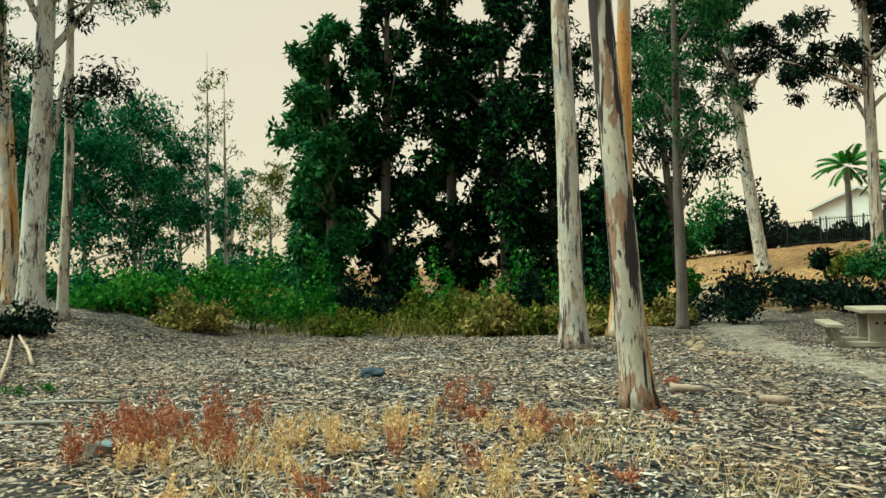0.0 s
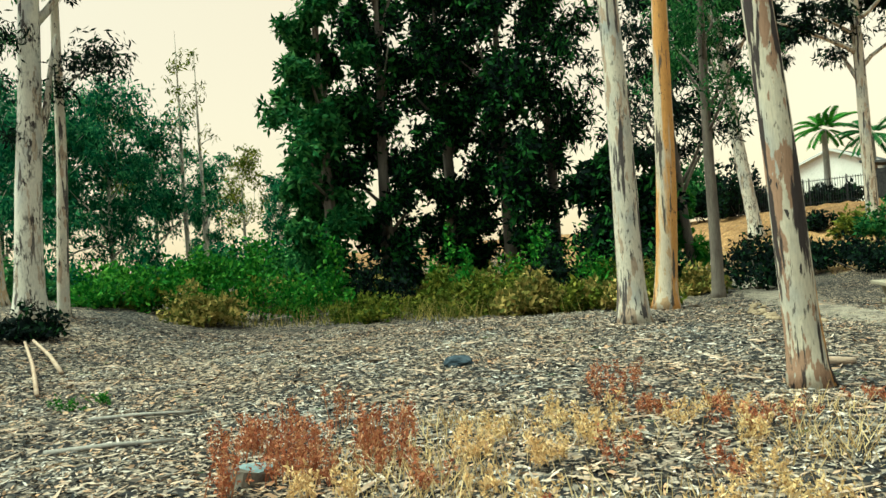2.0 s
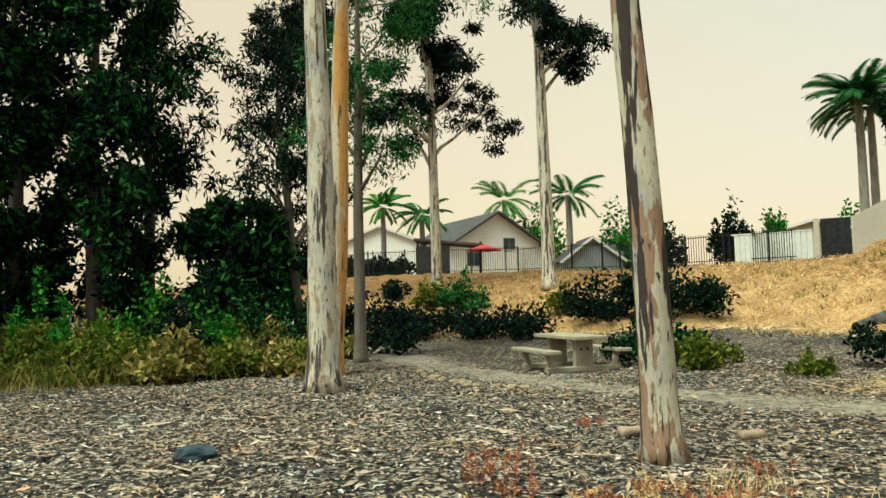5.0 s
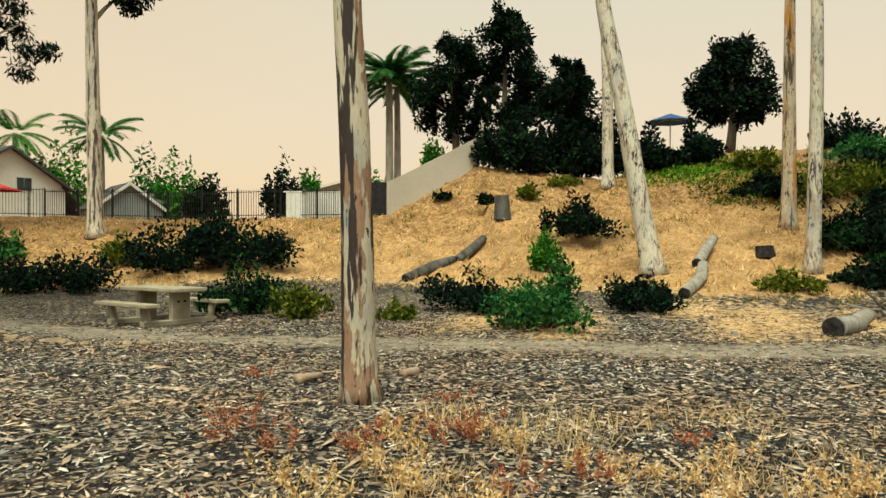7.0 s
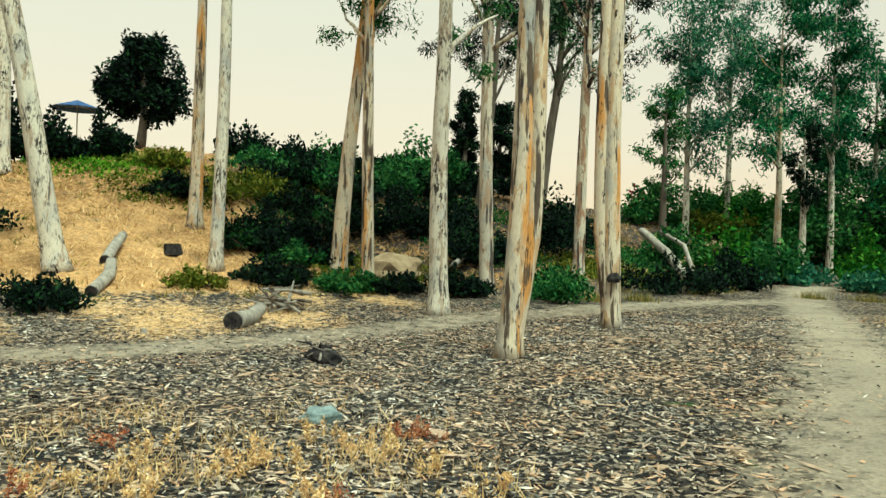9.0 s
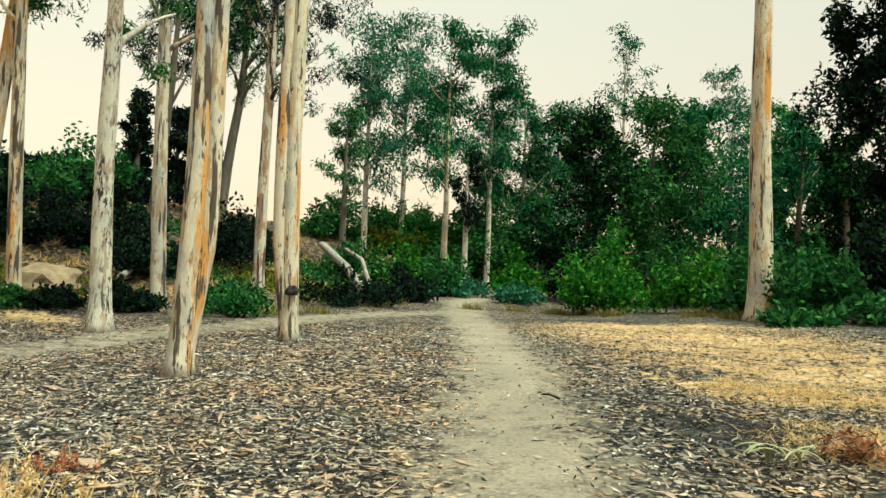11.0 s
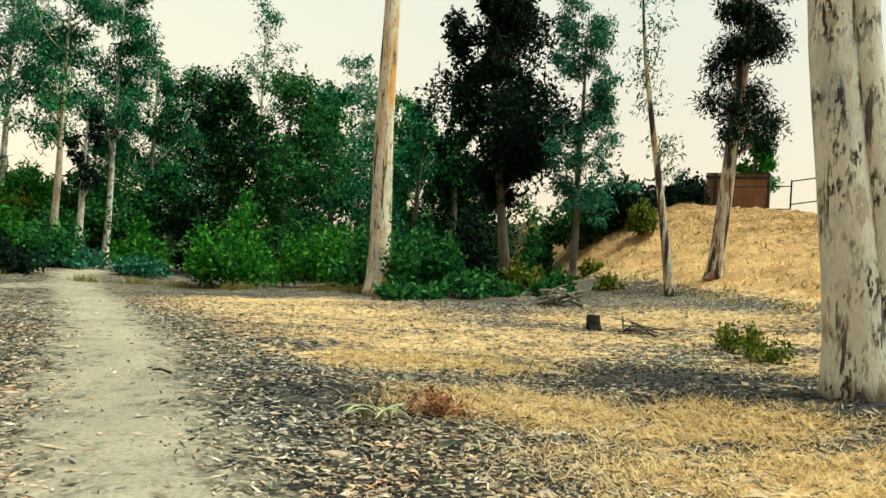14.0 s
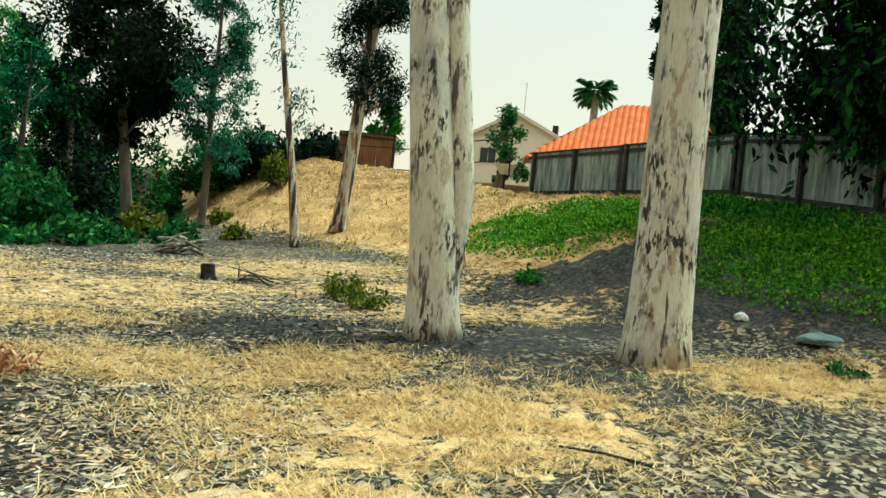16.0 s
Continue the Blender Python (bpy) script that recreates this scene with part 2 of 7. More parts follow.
def quads(name, v, mat, tri=False):
    """A mesh of loose faces out of an array (n, 4 or 3, 3)."""
    k = v.shape[1]
    n = len(v)
    me = bpy.data.meshes.new(name)
    me.vertices.add(n * k)
    me.vertices.foreach_set("co", np.ascontiguousarray(v, np.float32).ravel())
    me.loops.add(n * k)
    me.loops.foreach_set("vertex_index", np.arange(n * k, dtype=np.int32))
    me.polygons.add(n)
    me.polygons.foreach_set("loop_start", np.arange(0, n * k, k, dtype=np.int32))
    me.polygons.foreach_set("loop_total", np.full(n, k, np.int32))
    me.materials.append(mat)
    me.update(calc_edges=True)
    return me


def child(name, me, parent, label=""):
    o = new(name, me)
    o.parent = parent
    return tagged(o, label)


def part(name, bm, material, parent, label=""):
    me = bpy.data.meshes.new(name)
    bm.to_mesh(me)
    bm.free()
    me.materials.append(material)
    return child(name, me, parent, label)


def box(bm, size, at=(0, 0, 0), turn=0.0, bevel=0.0, tilt=(0, 0)):
    r = bmesh.ops.create_cube(bm, size=1, matrix=pose(*at, tilt[0], tilt[1], turn) @ Matrix.Diagonal((*size, 1)))
    if bevel:
        es = list({e for v in r["verts"] for e in v.link_edges})
        bmesh.ops.bevel(bm, geom=es, offset=bevel, segments=1, affect="EDGES")
    return bm


def boxpart(name, size, at, material, parent, label="", turn=0.0, bevel=0.0, tilt=(0, 0)):
    o = part(name, box(bmesh.new(), size, (0, 0, 0), 0, bevel), material, parent, label)
    o.matrix_basis = pose(*at, tilt[0], tilt[1], turn)
    return o


def thing(name, at, turn=0.0, label="", category="", group="", kind=""):
    o = new(name)
    o.empty_display_size = 0.2
    o.matrix_basis = pose(*at, 0, 0, turn)
    return tagged(o, label, category, group, kind)


def tube(points, radii, sides=12, wob=0.0, rng=None, cap=True):
    """Verts and faces of a tapered tube along points."""
    vs, fs = [], []
    side = Vector((1, 0, 0))
    for i, p in enumerate(points):
        p = Vector(p)
        d = (Vector(points[min(i + 1, len(points) - 1)]) - Vector(points[max(i - 1, 0)])).normalized()
        side = (side - d * side.dot(d)).normalized()
        up = d.cross(side)
        for k in range(sides):
            a = 2 * math.pi * k / sides
            r = radii[i]
            if wob:
                r *= 1 + wob * (math.sin(3 * a + 0.6 * i) * 0.5 + (rng.random() - 0.5))
            vs.append(p + side * (math.cos(a) * r) + up * (math.sin(a) * r))
    for i in range(len(points) - 1):
        for k in range(sides):
            k2 = (k + 1) % sides
            fs.append((i * sides + k, i * sides + k2, (i + 1) * sides + k2, (i + 1) * sides + k))
    if cap:
        fs.append(tuple(range(sides))[::-1])
        fs.append(tuple(range((len(points) - 1) * sides, len(points) * sides)))
    return vs, fs


def leaf_cloud(centres, radii, count, size, rng, width=0.3, droop=0.5, shell=0.0):
    """Loose leaves, as pointed quads, gathered in clumps round the centres."""
    c = np.repeat(np.asarray(centres, float), count, axis=0)
    r = np.repeat(np.asarray(radii, float).reshape(len(centres), -1), count, axis=0)
    n = len(c)
    d = rng.normal(size=(n, 3))
    d /= np.linalg.norm(d, axis=1)[:, None]
    rad = shell + (1 - shell) * rng.random(n) ** 0.55
    at = c + d * rad[:, None] * r
    axis = rng.normal(size=(n, 3))
    axis[:, 2] -= droop * 1.5
    axis /= np.linalg.norm(axis, axis=1)[:, None]
    side = np.cross(axis, rng.normal(size=(n, 3)))
    side /= np.linalg.norm(side, axis=1)[:, None] + 1e-9
    ln = size * (0.6 + 0.8 * rng.random(n))[:, None]
    w = ln * width * 0.5
    return np.stack([at, at + axis * ln * 0.45 + side * w, at + axis * ln, at + axis * ln * 0.45 - side * w], axis=1)


def H(x, y):
    return float(land(np.array([x]), np.array([y]))[0])


seeds = iter(range(100, 9000))


# ---- trees ----
def limb_tree(name, x, y, r0, top, r1, mat, leaf, height=14.0, crown_from=0.5, limbs=10, spread=2.4, clumps=4, leaves=200, leaf_size=0.17, clump=0.62,
              label="", category="tree", group="", forks=(), sides=14, flare=1.45, droop=0.6, twin=None):
    """A gum tree: leaning tapered trunk, limbs from crown_from of its height, and hanging leaf clumps round the limb ends."""
    rng = np.random.default_rng(next(seeds))
    z = H(x, y) - 0.06
    base = thing(name, (x, y, z), 0, label, category, group)
    tx, ty, tz = top[0] - x, top[1] - y, top[2] - z
    steps = 26
    pts, rad = [], []
    ph = rng.random(2) * 6.28
    for i in range(steps + 1):
        u = (i / steps) ** 1.25
        h = height * u
        k = h / tz
        kk = k if k < 1 else 1 + (k - 1) * 0.6
        sway = 0.012 * height * math.sin(min(k, 1) * math.pi) * 0.25
        pts.append((tx * kk + sway * math.sin(ph[0] + 5 * u), ty * kk + sway * math.sin(ph[1] + 4 * u), h))
        r = r0 + (r1 - r0) * min(k, 1) if k < 1 else r1 * max(0.1, 1 - (h - tz) / max(height - tz, 0.1) * 0.9)
        r *= 1 + (flare - 1) * math.exp(-h / (r0 * 1.1))
        rad.append(r)
    prng = random.Random(int(rng.integers(1e6)))
    vs, fs = tube(pts, rad, sides, 0.05, prng)
    child("trunk", mesh_from("trunk", vs, fs, mat, True), base)
    if twin:
        p2 = [(px + twin[0] * min(1, pz / 2.0) + twin[2] * pz, py + twin[1] * min(1, pz / 2.0), pz) for px, py, pz in pts]
        vs, fs = tube(p2, [q * (0.8 if len(twin) < 4 else twin[3]) for q in rad], sides, 0.05, prng)
        child("trunk", mesh_from("trunk", vs, fs, mat, True), base, "second stem of the same root")
    ends, branches = [], []
    for j in range(limbs):
        u = crown_from + (0.97 - crown_from) * (j + 0.5 * rng.random()) / limbs
        h = height * u
        i = min(range(len(pts)), key=lambda q: abs(pts[q][2] - h))
        p = Vector(pts[i])
        a = rng.random() * 6.28 + j * 2.4
        ln = spread * (0.6 + 0.6 * rng.random()) * (1.15 - 0.5 * (u - crown_from) / max(1 - crown_from, 0.01))
        way = Vector((math.cos(a), math.sin(a), 0.6 + 0.7 * rng.random())).normalized()
        branches.append((p, way, ln, rad[i] * 0.5))
    for ax, ay, az, bx, by, bz, rr in forks:
        branches.append((Vector((ax - x, ay - y, az - z)), (Vector((bx, by, bz)) - Vector((ax, ay, az))).normalized(), (Vector((bx, by, bz)) - Vector((ax, ay, az))).length, rr))
    for p, way, ln, br in branches:
        bp, q, d = [p], p.copy(), way.copy()
        for s in range(5):
            d = (d + Vector(rng.normal(size=3)) * 0.16 + Vector((0, 0, 0.06))).normalized()
            q = q + d * ln / 5
            bp.append(q.copy())
        vs, fs = tube(bp, [max(br * (1 - 0.16 * s), 0.012) for s in range(6)], 7)
        child("branch", mesh_from("branch", vs, fs, mat, True), base)
        for c in range(clumps):
            e = bp[5 - c % 3] + Vector(rng.normal(size=3)) * ln * 0.22
            ends.append((e.x, e.y, e.z))
    if leaves and ends:
        ends = np.array(ends)
        cr = clump * (0.6 + 0.7 * rng.random((len(ends), 1))) * np.array([[1.1, 1.1, 0.8]])
        child("crown", quads("crown", leaf_cloud(ends, cr, leaves, leaf_size, rng, 0.26, droop), leaf), base)
    return base


def mass_tree(name, x, y, h, w, leaf, mat=None, low=0.1, lobes=26, leaves=320, leaf_size=0.22, label="", category="tree", group="", lean=(0, 0), r=0.2, lobe=0.26, flat=1.0, droop=0.3):
    """A full tree or tall shrub: trunk, and a crown of uneven lobes with gaps between them."""
    rng = np.random.default_rng(next(seeds))
    z = H(x, y) - 0.05
    base = thing(name, (x, y, z), 0, label, category, group)
    mat = mat or BARK_DARK
    pts = [(lean[0] * u + 0.1 * math.sin(4 * u + x), lean[1] * u + 0.1 * math.sin(5 * u + y), h * 0.92 * u) for u in np.linspace(0, 1, 12)]
    vs, fs = tube(pts, [r * (1.3 - 1.1 * u) for u in np.linspace(0, 1, 12)], 9)
    child("trunk", mesh_from("trunk", vs, fs, mat, True), base)
    cs, rs = [], []
    for j in range(lobes):
        u = low + (1 - low) * (j + rng.random()) / lobes
        prof = math.sin(min(1, max(0.02, (u - low) / (1 - low) * 0.88 + 0.10)) * math.pi) ** 0.55
        a = rng.random() * 6.28
        d = w * 0.5 * prof * (0.2 + 0.9 * rng.random())
        cs.append((lean[0] * u + math.cos(a) * d, lean[1] * u + math.sin(a) * d, h * u * 0.97))
        s = w * lobe * (0.4 + 0.8 * rng.random()) * (0.5 + 0.5 * prof)
        rs.append((s, s, s * flat * (0.8 + 0.6 * rng.random())))
        if j % 3 == 0:
            k = pts[min(11, max(0, int(u * 10)))]
            vs, fs = tube([k, tuple((np.array(k) + np.array(cs[-1])) / 2 + np.array((0, 0, 0.1))), cs[-1]], [r * 0.35, r * 0.25, r * 0.1], 5)
            child("branch", mesh_from("branch", vs, fs, mat, True), base)
    cs, rs = np.repeat(np.array(cs), 4, 0), np.repeat(np.array(rs), 4, 0)
    cs = cs + np.clip(rng.normal(size=cs.shape), -1.6, 1.6) * rs * np.array([[0.55, 0.55, 0.45]])
    rs = rs * rng.uniform(0.45, 0.9, (len(rs), 1))
    child("crown", quads("crown", leaf_cloud(cs, rs, leaves // 4, leaf_size, rng, 0.42, droop, 0.05), leaf), base)
    return base


def airy_tree(name, x, y, h, w, leaf, mat=None, low=0.3, lobes=26, leaves=320, leaf_size=0.22, label="", category="tree", group="", lean=(0, 0), r=0.2, lobe=0.2):
    """A far gum tree with climbing limbs and loose hanging clumps, seen through in places."""
    limbs = max(9, lobes * 2 // 3)
    z = H(x, y)
    return limb_tree(name, x, y, r * 1.1, (x + lean[0], y + lean[1], z + h * 0.62), r * 0.55, mat or BARK_PALE, leaf, h, max(low, 0.16), limbs, w * 0.56, 6,
                     int(lobes * leaves * 1.15 / (limbs * 6)), leaf_size * 1.15, w * 0.15, label, category, group, sides=8)


def shrub(name, x, y, w, h, leaf, leaves=1500, leaf_size=0.1, label="", category="shrub", group="", d=None, lobes=7, width=0.52, z=None):
    """A bush of several stems and uneven lobes of leaves that reach the ground."""
    rng = np.random.default_rng(next(seeds))
    d = d or w
    base = thing(name, (x, y, (H(x, y) if z is None else z) - 0.04), 0, label, category, group)
    cs, rs = [], []
    lobes = lobes * 2
    for j in range(lobes):
        a, q = rng.random() * 6.28, 0.46 * rng.random() ** 0.6
        cz = h * (0.16 + (0.66 - 0.9 * q) * rng.random())
        cs.append((math.cos(a) * q * w, math.sin(a) * q * d, cz))
        k = 0.5 + 0.7 * rng.random()
        rs.append((w * 0.21 * k, d * 0.21 * k, max(cz * 0.85, h * 0.24 * k)))
        vs, fs = tube([(0.05 * math.cos(a), 0.05 * math.sin(a), 0), (cs[-1][0] * 0.6, cs[-1][1] * 0.6, cz * 0.6), cs[-1]], [0.03, 0.02, 0.01], 5)
        if j < 4:
            child("stem", mesh_from("stem", vs, fs, BARK_DARK, True), base)
    v = leaf_cloud(np.array(cs), np.array(rs), leaves // lobes, leaf_size, rng, width, -0.3, 0.12)
    v[:, :, 2] = np.maximum(v[:, :, 2], -0.05)
    child("foliage", quads("foliage", v, leaf), base)
    return base


def blades(x, y, w, d, n, h, rng, spread=0.35, thick=0.008):
    """Upright grass blades as thin triangles round (x, y), standing on the land."""
    px = x + rng.normal(size=n) * w * 0.4
    py = y + rng.normal(size=n) * d * 0.4
    pz = land(px, py) - 0.01
    a = rng.random(n) * 6.28
    t = thick * (0.6 + 0.8 * rng.random(n))
    hh = h * (0.4 + 0.8 * rng.random(n))
    lean = rng.normal(size=(n, 2)) * spread * hh[:, None]
    b = np.stack([px, py, pz], 1)
    off = np.stack([np.cos(a) * t, np.sin(a) * t, np.zeros(n)], 1)
    tip = b + np.stack([lean[:, 0], lean[:, 1], hh], 1)
    return np.stack([b - off, b + off, tip], 1)


# ---- land ----
FOOT = [(8, 52), (9, 38), (10.6, 28.4), (18.4, 18), (15.5, 10), (14.5, 4.3), (15.5, -2), (14, -8), (17, -15), (23, -26), (26, -45),
        (8, -45), (-1, -34), (-4.3, -24), (-7.9, -18), (-9.6, -13.5), (-10, -8), (-12.3, -4), (-13.5, -1.5), (-16, 6), (-20, 20), (-22, 48)]
RIM = [(22, 66, 3.2), (25.1, 49.6, 3.35), (31, 41, 3.3), (31, 32.5, 3.05), (29.5, 21, 2.98), (28.9, 18.5, 3.05), (31.7, 15, 5.5),
       (31.5, 8.4, 4.7), (34.4, 2.5, 6.2), (34.3, -7, 5.9), (34.6, -14, 5.4), (35, -24, 4.6), (38, -48, 4.6), (20, -58, 5), (4, -48, 5),
       (-5.5, -32, 4.4), (-8.2, -30, 5.3), (-12, -27.8, 5.0), (-16, -23.5, 4.2), (-17.9, -17.6, 4.1), (-18.5, -12.6, 3.9),
       (-18.6, -7.5, 3.3), (-20, 0, 3.3), (-23, 8, 3), (-27, 22, 3), (-30, 60, 2)]


def sstep(a, b, v):
    u = np.clip((v - a) / (b - a), 0, 1)
    return u * u * (3 - 2 * u)


def to_ring(x, y, ring):
    """Distance to a closed ring, its height at the nearest place, and whether (x, y) lies inside."""
    best, height, inside = np.full(x.shape, 1e9), np.zeros(x.shape), np.zeros(x.shape, bool)
    for i, p in enumerate(ring):
        q = ring[(i + 1) % len(ring)]
        dx, dy = q[0] - p[0], q[1] - p[1]
        u = np.clip(((x - p[0]) * dx + (y - p[1]) * dy) / (dx * dx + dy * dy), 0, 1)
        d = np.hypot(x - p[0] - u * dx, y - p[1] - u * dy)
        near = d < best
        best = np.where(near, d, best)
        if len(p) > 2:
            height = np.where(near, p[2] + u * (q[2] - p[2]), height)
        if dy != 0:
            inside ^= ((p[1] > y) != (q[1] > y)) & (x < (y - p[1]) / dy * dx + p[0])
    return best, height, inside


def land(x, y):
    """Height of the ground: a gently tilted clearing, with banks that climb to a rim round it."""
    x, y = np.asarray(x, float), np.asarray(y, float)
    slope = np.clip(0.042 - 0.003 * x, 0.012, 0.06)
    base = slope * np.clip(2 - y, 0, 30) + 0.028 * np.clip(x - 9, 0, 14)
    base = base + 0.07 * np.clip(-6 - x, 0, 12) * sstep(6, -2, y)
    base = base + 1.0 * sstep(-5, -12, x) * sstep(8, 19, y)
    base = base - 0.12 * np.exp(-((x - 9.3) ** 2 + (y - 16.6) ** 2) / 9)
    d0, _, in0 = to_ring(x, y, FOOT)
    d1, top, in1 = to_ring(x, y, RIM)
    s = np.where(in0, 0, np.where(in1, d0 / (d0 + d1 + 1e-6), 1))
    s = 0.6 * s + 0.4 * s * s * (3 - 2 * s)
    wave = 0.05 * np.sin(0.9 * x + 1.3) * np.sin(0.8 * y) + 0.03 * np.sin(2.1 * x + 0.7 * y)
    bumps = np.sin(1.9 * x + 0.6 * y) * np.sin(1.4 * y - 0.5 * x) * 0.12 * s * (1 - s) * 4
    return base + s * (top - base) + wave * 0.5 + bumps

SIDE_PATH = [(14, 40), (11.5, 33), (9.3, 24.5), (7.2, 18.5), (6.6, 14.4), (6.4, 10.2), (7.2, 7.2), (7.1, 5.5), (7.6, 3), (8.9, -0.2), (10.6, -4), (11.6, -8), (12.2, -12), (12.0, -15.5)]
MAIN_PATH = [(-14, 12), (-9, 8), (-5, 3.6), (-2.4, 0.9), (0.2, -2.5), (1.2, -3.9), (6, -9.6), (11.3, -15.5), (15.5, -20.6), (20, -29), (23, -44)]
GOLD = [(-1, -8.7, 3.4, 0.9), (-6.3, -11.2, 3, 1.2), (3.2, -13.2, 2.6, 1.6), (-2.6, -4.7, 1.9, 0.6), (-8.6, -8.8, 2, 1), (-6.6, 1.2, 1.2, 0.5), (1, -10.7, 3.6, 1.7), (-3, -6.8, 3.2, 1.2), (-5.2, -2.5, 1.5, 0.7), (-6.4, -2.5, 1.6, 0.8), (-7.9, -0.5, 1.9, 1.1), (-4.9, -8.3, 2.6, 0.9), (-9.5, -6.2, 2.2, 0.9),
        (9.6, 7.6, 2.4, 0.7), (12, 3.7, 3, 1.0), (15.6, 0, 2.2, 0.9), (-12.3, -1.6, 1.6, 0.8), (-7.5, -12, 3, 2), (10.5, 9.5, 2, 0.7), (12, 1.4, 2.6, 1.0), (10.4, 4.3, 2.2, 0.8), (13.4, 5.2, 2, 0.9), (14.6, -2.2, 2, 0.7)]
GREEN = [(-14.2, -13.0, 1.9, 2.3), (-15.6, -5.9, 1.4, 2.3), (-16.9, -9.6, 0.8, 2.4)]
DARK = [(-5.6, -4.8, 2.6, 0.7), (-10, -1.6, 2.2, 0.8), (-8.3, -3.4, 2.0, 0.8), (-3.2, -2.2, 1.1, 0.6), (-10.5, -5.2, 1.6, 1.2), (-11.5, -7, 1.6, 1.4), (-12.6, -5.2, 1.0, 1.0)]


def path_gap(x, y, line):
    best = np.full(np.shape(x), 1e9)
    for p, q in zip(line, line[1:]):
        dx, dy = q[0] - p[0], q[1] - p[1]
        u = np.clip(((x - p[0]) * dx + (y - p[1]) * dy) / (dx * dx + dy * dy), 0, 1)
        best = np.minimum(best, np.hypot(x - p[0] - u * dx, y - p[1] - u * dy))
    return best


def blobs(x, y, spots):
    m = np.zeros(np.shape(x))
    for cx, cy, rx, ry in spots:
        m = np.maximum(m, 0.8 * sstep(1.9, 0.2, np.hypot((x - cx) / rx, (y - cy) / ry)))
    return m


def zones(x, y):
    """How much of each ground cover lies at a place: bare path, straw, dark mulch, green ground cover."""
    d0, _, in0 = to_ring(x, y, FOOT)
    out = np.where(in0, 0, sstep(0, 1.5, d0))
    d1, _, in1 = to_ring(x, y, RIM)
    high = np.where(in0, 0, np.where(in1, d0 / (d0 + d1 + 1e-6), 1))
    bare = 1 - 0.5 * sstep(0.35, 0.75, high)
    way = np.maximum(sstep(1.5, 0.1, path_gap(x, y, MAIN_PATH)), 0.72 * sstep(1.2, 0.3, path_gap(x, y, SIDE_PATH)))
    east = out * bare * (x > 0) * (0.3 + 0.7 * sstep(-5.0, 3.0, y)) * (1 - 0.5 * sstep(24, 32, y))
    south = out * bare * (y < -9) * sstep(2, -3, x)
    gold = np.clip(np.maximum(blobs(x, y, GOLD), np.maximum(east, south)), 0, 1)
    green = np.clip(1.2 * np.maximum(blobs(x, y, GREEN), 0), 0, 1)
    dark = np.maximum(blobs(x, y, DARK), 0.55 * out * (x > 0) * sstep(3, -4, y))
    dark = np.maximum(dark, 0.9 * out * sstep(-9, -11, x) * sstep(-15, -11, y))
    return way, gold, dark, green


